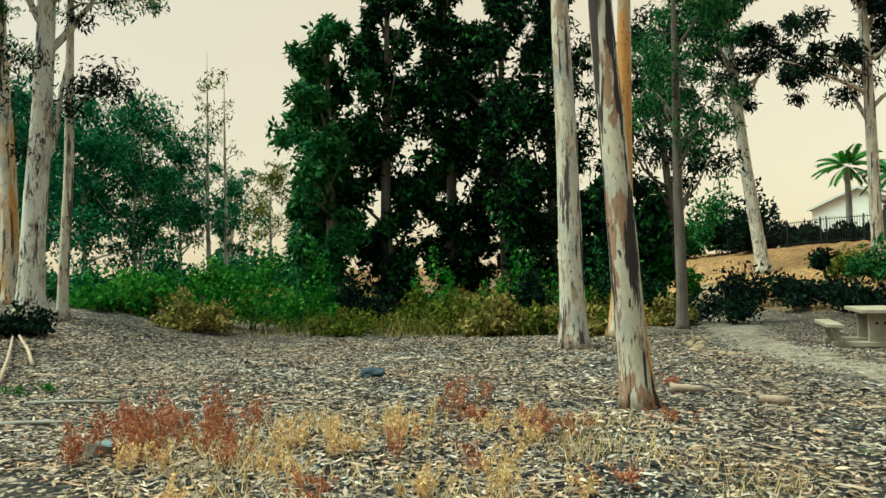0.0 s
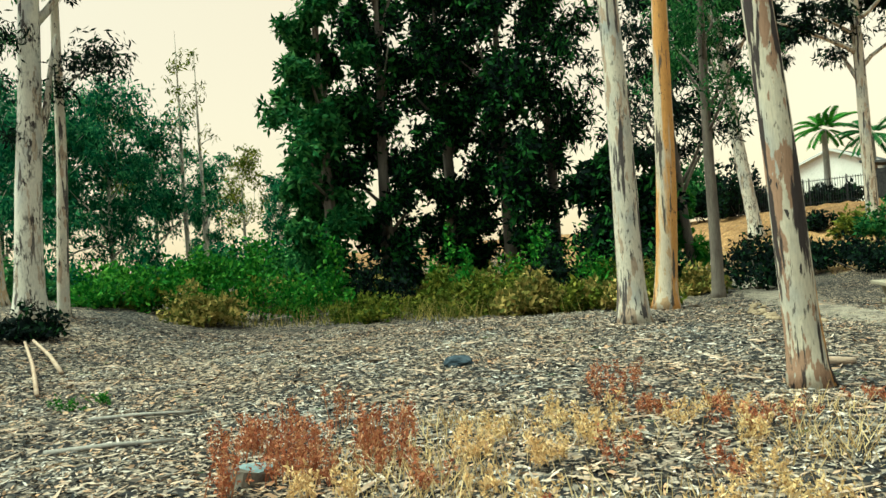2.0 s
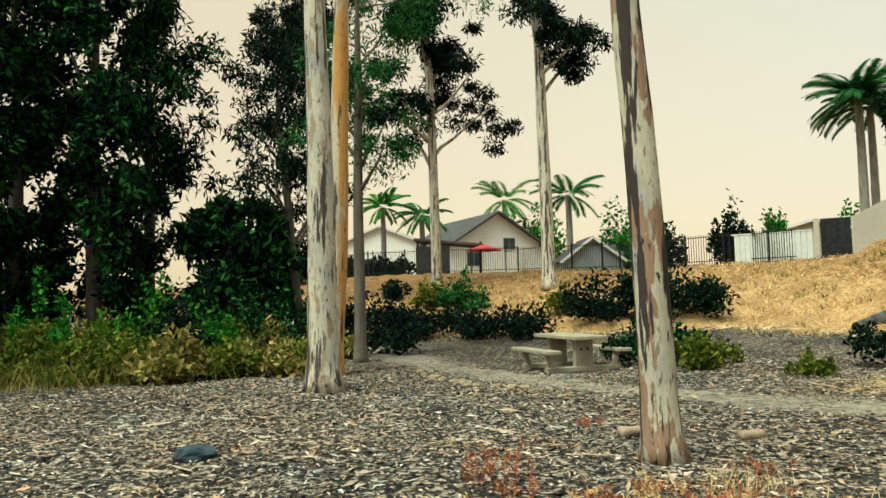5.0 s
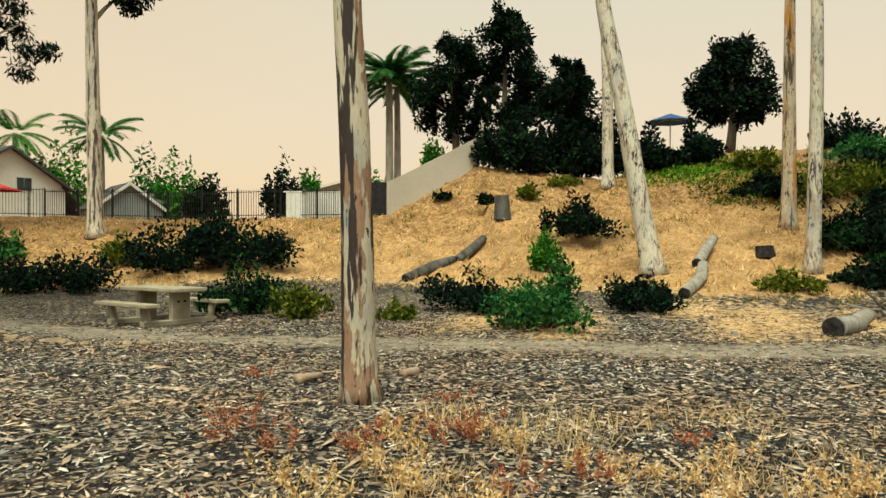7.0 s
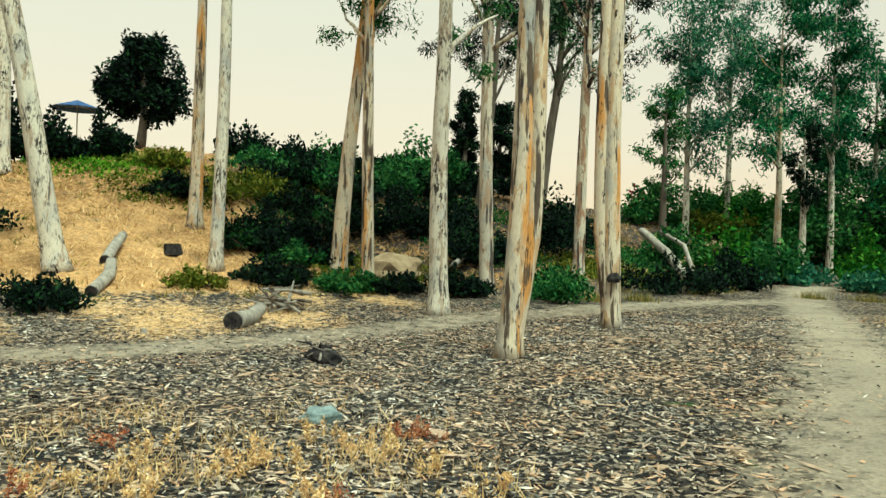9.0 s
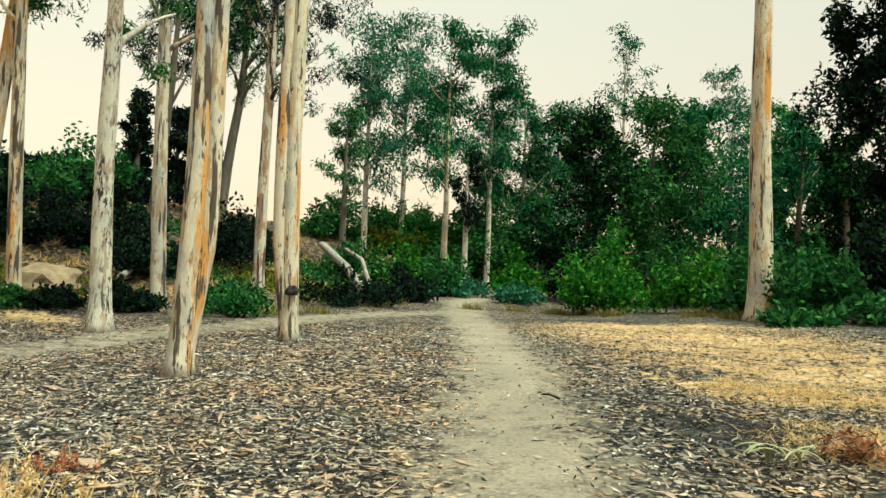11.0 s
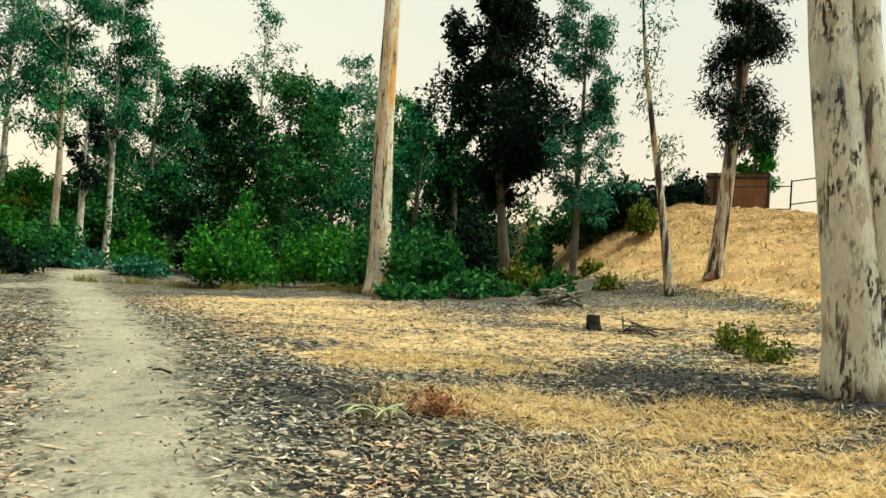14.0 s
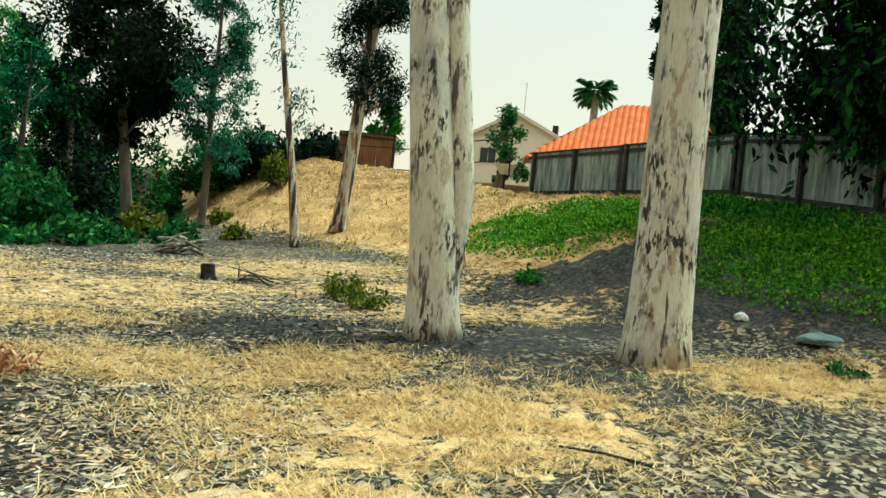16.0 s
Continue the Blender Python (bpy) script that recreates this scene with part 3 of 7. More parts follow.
# ---- ground ----
def ground():
    fine = np.arange(-16, 20.01, 0.22)
    a = np.concatenate([[-900, -400, -200, -120, -80, -62], np.arange(-50, -32, 1.0), np.arange(-32, -16.2, 0.4), fine, np.arange(20.4, 38, 0.4), np.arange(38.6, 52, 1.0), [64, 80, 120, 200, 400, 900]])
    gx, gy = np.meshgrid(a, a, indexing="ij")
    gz = land(gx, gy)
    rng = np.random.default_rng(5)
    d0, _, in0 = to_ring(gx, gy, FOOT)
    gz = gz + rng.normal(size=gz.shape) * np.where(in0, 0.008, 0.045 * sstep(0, 3, d0) + 0.008)
    n = len(a)
    me = bpy.data.meshes.new("ground")
    me.vertices.add(n * n)
    me.vertices.foreach_set("co", np.stack([gx, gy, gz], -1).astype(np.float32).ravel())
    k = (np.arange(n - 1)[:, None] * n + np.arange(n - 1)[None, :]).ravel()
    f = np.stack([k, k + n, k + n + 1, k + 1], 1).astype(np.int32)
    me.loops.add(f.size)
    me.loops.foreach_set("vertex_index", f.ravel())
    me.polygons.add(len(f))
    me.polygons.foreach_set("loop_start", np.arange(0, f.size, 4, dtype=np.int32))
    me.polygons.foreach_set("loop_total", np.full(len(f), 4, np.int32))
    me.polygons.foreach_set("use_smooth", np.ones(len(f), bool))
    me.update(calc_edges=True)
    for name, v in zip(("way", "gold", "dark", "green", "bank"), (*zones(gx, gy), np.where(in0, 0, sstep(0, 2.0, d0)))):
        at = me.attributes.new(name, "FLOAT", "POINT")
        at.data.foreach_set("value", v.astype(np.float32).ravel())
    m, nn, l, b = nodes_of("ground_cover", 0.95)
    v = coords(nn, l, (1, 1, 1), False)

    def cover(key, lo, hi, scale, amp=2.8):
        at = nn.new("ShaderNodeAttribute")
        at.attribute_name = key
        mul = nn.new("ShaderNodeMath")
        mul.operation = "MULTIPLY_ADD"
        l.new(noise_tex(nn, l, v, scale, 6, 0.65), mul.inputs[0])
        mul.inputs[1].default_value = amp
        add = nn.new("ShaderNodeMath")
        add.operation = "SUBTRACT"
        l.new(at.outputs["Fac"], mul.inputs[2])
        l.new(mul.outputs[0], add.inputs[0])
        add.inputs[1].default_value = amp / 2
        return ramp(nn, l, add.outputs[0], [(lo, (0, 0, 0)), (hi, (1, 1, 1))])

    vor = nn.new("ShaderNodeTexVoronoi")
    vor.inputs["Scale"].default_value = 24
    warp = mixc(nn, l, 0.12, v, noise_colour(nn, l, v, 6))
    l.new(warp, vor.inputs["Vector"])
    # the darkest stops paint the shaded gaps between the litter bits
    bits = ramp(nn, l, vor.outputs["Color"], [(0.30, (0.012, 0.012, 0.015)), (0.56, (0.05, 0.045, 0.043)), (0.68, (0.21, 0.18, 0.145)), (0.84, (0.48, 0.41, 0.33))])
    broad = ramp(nn, l, noise_tex(nn, l, v, 0.5, 3), [(0.36, (0.45, 0.47, 0.50)), (0.60, (1.0, 0.92, 0.84))])
    litter = mixc(nn, l, 1.0, bits, broad, "MULTIPLY")
    fine_n = noise_tex(nn, l, v, 70, 4, 0.7)
    straw = mixc(nn, l, ramp(nn, l, fine_n, [(0.35, (0, 0, 0)), (0.62, (1, 1, 1))]), (0.36, 0.225, 0.11), (0.86, 0.60, 0.33))
    straw = mixc(nn, l, 0.6, straw, ramp(nn, l, noise_tex(nn, l, v, 1.3, 5), [(0.34, (0.40, 0.36, 0.32)), (0.58, (1, 1, 1))]), "MULTIPLY")
    earth = mixc(nn, l, ramp(nn, l, noise_tex(nn, l, v, 9, 6, 0.7), [(0.38, (0, 0, 0)), (0.62, (1, 1, 1))]), (0.30, 0.17, 0.075), (0.62, 0.39, 0.18))
    earth = mixc(nn, l, 0.75, earth, ramp(nn, l, noise_tex(nn, l, v, 0.9, 6, 0.65), [(0.36, (0.46, 0.42, 0.38)), (0.6, (1, 1, 1))]), "MULTIPLY")
    litter = mixc(nn, l, cover("bank", 0.3, 0.8, 2.5), litter, mixc(nn, l, 1.0, earth, (0.62, 0.56, 0.5), "MULTIPLY"))
    straw = mixc(nn, l, cover("bank", 0.3, 0.8, 2.5), straw, earth)
    dust = mixc(nn, l, ramp(nn, l, noise_tex(nn, l, v, 22, 5, 0.7), [(0.4, (0, 0, 0)), (0.7, (1, 1, 1))]), (0.38, 0.325, 0.255), (0.22, 0.19, 0.15))
    dust = mixc(nn, l, 0.7, dust, ramp(nn, l, noise_tex(nn, l, v, 1.1, 5), [(0.36, (0.72, 0.72, 0.74)), (0.6, (1, 1, 1))]), "MULTIPLY")
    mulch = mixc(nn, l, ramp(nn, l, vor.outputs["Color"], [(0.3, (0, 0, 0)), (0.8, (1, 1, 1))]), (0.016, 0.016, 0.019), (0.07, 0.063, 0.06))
    cover_green = mixc(nn, l, ramp(nn, l, noise_tex(nn, l, v, 3.0, 5), [(0.40, (0, 0, 0)), (0.58, (1, 1, 1))]), (0.05, 0.048, 0.042), (0.045, 0.13, 0.018))
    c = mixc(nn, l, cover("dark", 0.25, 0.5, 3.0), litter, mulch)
    c = mixc(nn, l, cover("gold", 0.44, 0.70, 5.0, 3.4), c, straw)
    c = mixc(nn, l, cover("green", 0.35, 0.6, 2.0), c, cover_green)
    c = mixc(nn, l, cover("way", 0.2, 0.95, 3.2, 2.4), c, dust)
    l.new(c, b.inputs["Base Color"])
    bump(nn, l, b, mixc(nn, l, 0.5, vor.outputs["Color"], fine_n), 0.6, 0.03)
    me.materials.append(m)
    return tagged(new("ground", me), "dry ground under leaf litter with worn dirt paths", "ground", "", "structure")


def noise_colour(n, l, vec, scale):
    t = n.new("ShaderNodeTexNoise")
    t.inputs["Scale"].default_value = scale
    l.new(vec, t.inputs["Vector"])
    return t.outputs["Color"]


ground()

# ---- gum trees of the clearing ----
GUM = "gum trees of the clearing"
limb_tree("eucalyptus_tree", 2.23, 8.82, 0.185, (1.95, 8.85, 4.1), 0.145, BARK_ROUGH, LEAF, 15, 0.62, leaves=70, label="gum tree with peeling brown and grey bark in leaf litter", group=GUM, sides=20)
limb_tree("eucalyptus_tree", 2.79, 16.53, 0.29, (2.7, 16.55, 6.73), 0.20, BARK, LEAF, 17, 0.6, leaves=70, label="gum tree with mottled pale grey bark beside scrub", group=GUM, sides=18)
limb_tree("eucalyptus_tree", 4.37, 19.13, 0.27, (4.71, 19.02, 7.48), 0.18, BARK_SCAR, LEAF, 17, 0.6, label="gum tree with orange peeling bark beside scrub", group=GUM)
limb_tree("eucalyptus_tree", 6.79, 21.77, 0.17, (6.84, 21.75, 7.35), 0.11, BARK_DARK, LEAF, 12, 0.36, limbs=13, spread=2.4, label="slender dark gum tree beside the dirt path", group=GUM)
limb_tree("eucalyptus_tree", 21.5, 37.5, 0.30, (21.3, 37.7, 17.0), 0.2, BARK, LEAF_DARK_SHADE, 20, 0.34, limbs=18, spread=4.2, clumps=6, leaves=230, leaf_size=0.34, clump=0.78, label="gum tree with dark hanging crown on the bank", group=GUM)
limb_tree("eucalyptus_tree", 17.5, 41.5, 0.36, (15.9, 42.2, 17.4), 0.24, BARK_PALE, LEAF_DARK_SHADE, 20, 0.42, limbs=15, spread=4.0, clumps=6, leaves=200, leaf_size=0.34, clump=0.78, label="leaning pale gum tree on the bank", group=GUM)
limb_tree("eucalyptus_tree", 22.6, 30.0, 0.34, (22.5, 30.2, 16.0), 0.22, BARK, LEAF_DARK_SHADE, 19, 0.5, limbs=14, spread=3.2, clumps=5, leaf_size=0.32, clump=0.7, label="straight gum tree below the iron fence", group=GUM)
limb_tree("eucalyptus_tree", 17.49, 6.16, 0.31, (17.44, 7.54, 8.36), 0.22, BARK_PALE, LEAF_PALE, 17, 0.6, limbs=8, spread=2.6, label="leaning pale gum tree at the foot of the bank", group=GUM)
limb_tree("eucalyptus_tree", 28.81, 8.31, 0.26, (28.8, 8.45, 11.68), 0.19, BARK_PALE, LEAF_PALE, 15, 0.6, label="pale gum tree high on the bank", group=GUM)
limb_tree("eucalyptus_tree", 21.96, 2.0, 0.25, (21.95, 1.94, 9.85), 0.16, BARK_ORANGE, LEAF, 18, 0.66, label="tan gum tree on the golden bank", group=GUM)
limb_tree("eucalyptus_tree", 18.09, 1.89, 0.21, (18.08, 1.79, 8.72), 0.16, BARK_PALE, LEAF, 17, 0.62, label="pale gum tree at the foot of the golden bank", group=GUM)
limb_tree("eucalyptus_tree", 17.89, -1.9, 0.27, (17.67, -2.55, 9.66), 0.17, BARK_ORANGE, LEAF, 16, 0.44, limbs=13, spread=2.2, label="leaning tan gum tree below the brushy bank", group=GUM)
limb_tree("eucalyptus_tree", 16.45, -2.39, 0.20, (16.51, -2.22, 9.28), 0.14, BARK_ORANGE, LEAF, 15, 0.5, limbs=13, label="gum tree with orange scar below the brushy bank", group=GUM)
limb_tree("eucalyptus_tree", 10.76, -2.08, 0.24, (10.78, -2.05, 7.65), 0.16, BARK_PALE, LEAF, 15, 0.55, limbs=8, spread=2.2, label="pale forked gum tree beside the side path", group=GUM, forks=[(10.8, -2.05, 6.2, 11.6, -3.0, 8.6, 0.09)])
limb_tree("eucalyptus_tree", 15.16, -5.86, 0.23, (15.25, -5.69, 9.53), 0.17, BARK, LEAF_DARK_SHADE, 15, 0.5, limbs=14, spread=2.6, label="grey gum tree below the brushy bank", group=GUM)
limb_tree("eucalyptus_tree", 4.52, -0.28, 0.19, (4.5, -0.42, 5.59), 0.14, BARK_ORANGE, LEAF, 15, 0.6, leaves=70, label="twin-stemmed gum tree with peeling orange bark", group=GUM, sides=18, twin=(-0.10, -0.18, -0.005))
limb_tree("eucalyptus_tree", 17.46, -11.03, 0.22, (17.37, -11.16, 11.06), 0.15, BARK_ROUGH, LEAF_DARK_SHADE, 15, 0.46, limbs=15, spread=2.8, label="dark barked gum tree beside the main path", group=GUM)
limb_tree("eucalyptus_tree", 7.54, -4.66, 0.2, (7.6, -4.63, 7.19), 0.17, BARK_ORANGE, LEAF, 16, 0.62, leaves=70, label="twin-stemmed orange gum tree with a dark burl", group=GUM, sides=18, twin=(0.14, 0.18, -0.004))
limb_tree("eucalyptus_tree", 26.34, -14.97, 0.28, (25.91, -15.62, 9.45), 0.2, BARK_DARK, LEAF, 15, 0.4, limbs=18, spread=3.4, clumps=6, label="dark forked gum tree on the brushy bank", group=GUM)
limb_tree("eucalyptus_tree", 1.7, -17.33, 0.36, (1.85, -17.28, 10.45), 0.24, BARK_ORANGE, LEAF, 16, 0.64, limbs=9, spread=2.8, clumps=5, label="tall tan gum tree standing in straw", group=GUM, sides=18)
limb_tree("eucalyptus_tree", -8.68, -20.0, 0.24, (-9.3, -19.94, 9.83), 0.18, BARK_ROUGH, LEAF_DARK_SHADE, 13, 0.30, limbs=22, spread=1.3, clumps=5, leaves=230, label="leaning gum tree with dark crown on the straw bank", group=GUM)
limb_tree("eucalyptus_tree", -7.29, -18.39, 0.15, (-6.1, -18.41, 8.82), 0.06, BARK_ROUGH, LEAF_PALE, 11, 0.30, limbs=8, spread=0.9, clumps=3, leaves=50, label="thin sparse gum tree at the foot of the bank", group=GUM)
limb_tree("eucalyptus_tree", -8.56, -4.1, 0.34, (-8.1, -4.22, 4.92), 0.27, BARK_PALE, LEAF, 16, 0.6, leaves=70, label="thick gum tree with knotted pale bark in mulch", group=GUM, sides=28, flare=1.2, twin=(-0.36, 0.05, 0.0, 0.6))
limb_tree("eucalyptus_tree", -10.59, -11.27, 0.24, (-10.1, -11.39, 7.43), 0.23, BARK_ORANGE, LEAF, 16, 0.6, label="tan gum tree beside the green slope", group=GUM)
limb_tree("eucalyptus_tree", -10.85, -2.45, 0.36, (-10.88, -2.44, 4.91), 0.33, BARK_PALE, LEAF, 16, 0.6, leaves=70, label="thick smooth pale gum tree in dark mulch", group=GUM, sides=28, flare=1.25)
limb_tree("eucalyptus_tree", -10.43, 19.16, 0.32, (-10.1, 19.34, 8.41), 0.22, BARK_PALE, LEAF_DARK_SHADE, 16, 0.40, limbs=16, spread=2.6, clumps=5, label="pale forked gum tree on the rise", group=GUM, sides=18, forks=[(-10.2, 19.25, 4.6, -9.0, 19.6, 7.2, 0.13), (-9.4, 19.5, 6.3, -8.4, 19.6, 6.6, 0.04)])
limb_tree("eucalyptus_tree", -10.02, 19.95, 0.14, (-9.84, 20.03, 7.22), 0.11, BARK, LEAF, 14, 0.55, label="slender gum tree beside the pale forked one", group=GUM)
limb_tree("eucalyptus_tree", -14.09, 24.77, 0.30, (-14.37, 24.61, 9.92), 0.2, BARK_ORANGE, LEAF, 16, 0.45, limbs=9, spread=2.6, label="tan gum tree at the edge of the wood", group=GUM)

limb_tree("eucalyptus_tree", 9.6, 30.5, 0.2, (9.0, 31.0, 8.0), 0.12, BARK_DARK, LEAF_DARK_SHADE, 11, 0.28, limbs=16, spread=3.4, clumps=5, leaves=110, leaf_size=0.27, label="spreading dark gum tree with bare lower limbs", group=GUM)
limb_tree("eucalyptus_tree", 22.5, -9.5, 0.22, (22.3, -10.0, 9.0), 0.14, BARK_DARK, LEAF_DARK_SHADE, 13, 0.42, limbs=14, spread=2.8, clumps=5, label="dark gum tree on the brushy bank", group=GUM)

# ---- scrub belt north of the clearing ----
shrub("shrub", -7.36, 22.21, 2.61, 1.07, BROWN_GRASS, 2520, 0.16, "rounded brown dry bush at the scrub's edge", "shrub", group="scrub along the clearing", lobes=7)
shrub("shrub", -6.62, 30.08, 2.52, 1.22, BROWN_GRASS, 2520, 0.191, "rounded brown dry bush at the scrub's edge", "shrub", group="scrub along the clearing", lobes=7)
shrub("shrub", -2.86, 21.76, 2.45, 0.72, LEAF_YELLOW, 1872, 0.136, "low olive scrub bush", "shrub", group="scrub along the clearing", lobes=7)
shrub("shrub", -6.39, 39.79, 2.70, 1.33, BROWN_GRASS, 2520, 0.25, "brown dry bush on dry ground", "shrub", group="scrub along the clearing", lobes=7)
shrub("shrub", -9.43, 23.48, 2.07, 0.78, LEAF_YELLOW, 1872, 0.157, "low olive scrub bush", "shrub", group="scrub along the clearing", lobes=7)
shrub("shrub", -8.64, 23.46, 2.23, 1.56, LEAF_BRIGHT, 1872, 0.155, "fresh green bush behind dry scrub", "shrub", group="scrub along the clearing", lobes=7)
shrub("shrub", -6.22, 24.21, 2.98, 2.22, LEAF_BRIGHT, 1872, 0.155, "fresh green bush behind dry scrub", "shrub", group="scrub along the clearing", lobes=7)
shrub("shrub", -10.26, 22.80, 2.23, 1.06, LEAF_BRIGHT, 1872, 0.155, "green bush below the gum trees", "shrub", group="scrub along the clearing", lobes=7)
shrub("shrub", -2.13, 33.23, 3.72, 1.48, BROWN_GRASS, 2520, 0.206, "dense dry scrub bush", "shrub", group="scrub along the clearing", lobes=7)
shrub("shrub", -4.13, 24.66, 2.42, 2.45, LEAF_BRIGHT, 1872, 0.155, "leafy green bush on dry ground", "shrub", group="scrub along the clearing", lobes=7)
shrub("shrub", -2.69, 24.85, 2.05, 2.26, LEAF_DARK_SHADE, 1872, 0.155, "dark bush below the dark trees", "shrub", group="scrub along the clearing", lobes=7)
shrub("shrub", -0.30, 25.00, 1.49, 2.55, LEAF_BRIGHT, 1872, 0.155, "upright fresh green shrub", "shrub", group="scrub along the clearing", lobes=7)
shrub("shrub", 5.85, 28.86, 2.63, 2.57, LEAF_SHADE_LIT, 1872, 0.183, "tall green bush behind the gum trees", "shrub", group="scrub along the clearing", lobes=7)
shrub("shrub", 3.21, 24.79, 2.23, 2.68, LEAF_DARK_SHADE, 1872, 0.155, "dark bush below the dark trees", "shrub", group="scrub along the clearing", lobes=7)
shrub("shrub", 8.76, 23.42, 3.0, 1.5, LEAF_DARK_SHADE, 1872, 0.155, "low green bush beside the dirt path", "shrub", group="scrub along the clearing", lobes=7)
shrub("shrub", 6.81, 23.38, 1.63, 0.86, BROWN_GRASS, 2520, 0.16, "dry scrub bush on dry ground", "shrub", group="scrub along the clearing", lobes=7)
shrub("shrub", -9.39, 16.52, 2.12, 0.61, LEAF_DARK_SHADE, 1872, 0.13, "dark low bush at the foot of the pale gum tree", "shrub", group="scrub along the clearing", lobes=7)
shrub("shrub", 0.21, 21.95, 2.12, 1.01, LEAF_YELLOW, 3024, 0.15, "dense flowering dry scrub with yellow-brown heads", "shrub", group="scrub along the clearing", lobes=7)
shrub("shrub", 1.40, 20.45, 1.98, 0.94, BROWN_GRASS, 3024, 0.15, "dense flowering dry scrub with yellow-brown heads", "shrub", group="scrub along the clearing", lobes=7)
shrub("shrub", 2.63, 20.53, 2.00, 0.94, LEAF_YELLOW, 3024, 0.15, "dense flowering dry scrub with yellow-brown heads", "shrub", group="scrub along the clearing", lobes=7)
shrub("shrub", 1.17, 29.63, 2.87, 1.36, BROWN_GRASS, 3024, 0.184, "dense flowering dry scrub with yellow-brown heads", "shrub", group="scrub along the clearing", lobes=7)
shrub("shrub", 2.94, 29.75, 2.89, 1.36, LEAF_YELLOW, 3024, 0.185, "dense flowering dry scrub with yellow-brown heads", "shrub", group="scrub along the clearing", lobes=7)
shrub("shrub", 3.35, 20.28, 1.99, 0.93, BROWN_GRASS, 3024, 0.15, "dense flowering dry scrub with yellow-brown heads", "shrub", group="scrub along the clearing", lobes=7)
shrub("shrub", -0.81, 23.04, 2.23, 1.05, LEAF_YELLOW, 3024, 0.15, "dense flowering dry scrub with yellow-brown heads", "shrub", group="scrub along the clearing", lobes=7)
shrub("shrub", 3.61, 28.16, 2.39, 1.20, BROWN_GRASS, 3024, 0.153, "dense flowering dry scrub with yellow-brown heads", "shrub", group="scrub along the clearing", lobes=7)
shrub("shrub", 4.43, 25.55, 2.35, 1.06, BROWN_GRASS, 3024, 0.15, "dense flowering dry scrub with yellow-brown heads", "shrub", group="scrub along the clearing", lobes=7)
shrub("shrub", 5.73, 24.96, 1.85, 1.01, BROWN_GRASS, 3024, 0.15, "dense flowering dry scrub with yellow-brown heads", "shrub", group="scrub along the clearing", lobes=7)
shrub("shrub", 3.08, 25.43, 3.27, 2.37, LEAF_BRIGHT, 2880, 0.16, "broad green bush behind dry scrub", "shrub", lobes=7)
shrub("shrub", 5.93, 26.41, 3.04, 2.39, LEAF_SHADE_LIT, 2880, 0.16, "broad green bush behind dry scrub", "shrub", lobes=7)
shrub("shrub", -7.79, 28.66, 2.65, 1.06, LEAF_YELLOW, 2160, 0.184, "dry scrub bush at the clearing's edge", "shrub", group="scrub along the clearing", lobes=7)
shrub("shrub", -5.25, 27.55, 2.30, 0.92, LEAF_YELLOW, 2160, 0.174, "dry scrub bush at the clearing's edge", "shrub", group="scrub along the clearing", lobes=7)
shrub("shrub", -2.65, 28.18, 2.32, 1.04, BROWN_GRASS, 2160, 0.175, "dry scrub bush at the clearing's edge", "shrub", group="scrub along the clearing", lobes=7)
shrub("shrub", 4.40, 20.28, 1.39, 0.75, LEAF_YELLOW, 2160, 0.13, "dry scrub bush at the clearing's edge", "shrub", group="scrub along the clearing", lobes=7)
shrub("shrub", -0.16, 31.75, 2.83, 1.41, BROWN_GRASS, 2160, 0.197, "dry scrub bush at the clearing's edge", "shrub", group="scrub along the clearing", lobes=7)
shrub("shrub", 1.34, 24.81, 2.22, 1.06, LEAF_YELLOW, 2160, 0.154, "dry scrub bush at the clearing's edge", "shrub", group="scrub along the clearing", lobes=7)
shrub("shrub", 2.20, 20.83, 1.71, 0.84, BROWN_GRASS, 2160, 0.13, "dry scrub bush at the clearing's edge", "shrub", group="scrub along the clearing", lobes=7)
shrub("shrub", 4.65, 25.78, 2.14, 1.14, LEAF_YELLOW, 2160, 0.162, "dry scrub bush at the clearing's edge", "shrub", group="scrub along the clearing", lobes=7)
shrub("hedge", 21.85, 58.02, 4.15, 2.50, LEAF_DARK_SHADE, 2160, 0.384, "dark garden hedge behind the iron fence", "hedge", group="garden hedge", lobes=7)
shrub("hedge", 24.79, 56.83, 4.15, 1.97, LEAF_DARK_SHADE, 2160, 0.384, "dark garden hedge behind the iron fence", "hedge", group="garden hedge", lobes=7)
shrub("hedge", 27.20, 55.72, 3.69, 1.55, LEAF_DARK_SHADE, 2160, 0.384, "dark garden hedge behind the iron fence", "hedge", group="garden hedge", lobes=7)
shrub("hedge", 29.78, 54.38, 4.15, 1.81, LEAF_DARK_SHADE, 2160, 0.384, "dark garden hedge behind the iron fence", "hedge", group="garden hedge", lobes=7)

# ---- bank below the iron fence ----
shrub("shrub", 12.61, 29.65, 3.6, 1.8, LEAF_DARK_SHADE, 2160, 0.187, "dark bush beside the dirt path", "shrub", group="bushes on the bank", lobes=7)
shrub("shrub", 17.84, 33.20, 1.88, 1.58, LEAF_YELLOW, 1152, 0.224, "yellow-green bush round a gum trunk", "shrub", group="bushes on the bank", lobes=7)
shrub("shrub", 13.25, 25.40, 4.4, 1.5, LEAF_DARK_SHADE, 3024, 0.168, "dark leafy bush with pale flowers beside the path", "shrub", group="bushes on the bank", lobes=7)
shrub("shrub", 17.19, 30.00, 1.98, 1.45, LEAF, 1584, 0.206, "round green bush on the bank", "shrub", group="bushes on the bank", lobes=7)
shrub("shrub", 19.06, 38.08, 1.52, 1.18, LEAF_DARK_SHADE, 864, 0.253, "small dark bush on the straw bank", "shrub", group="bushes on the bank", lobes=7)
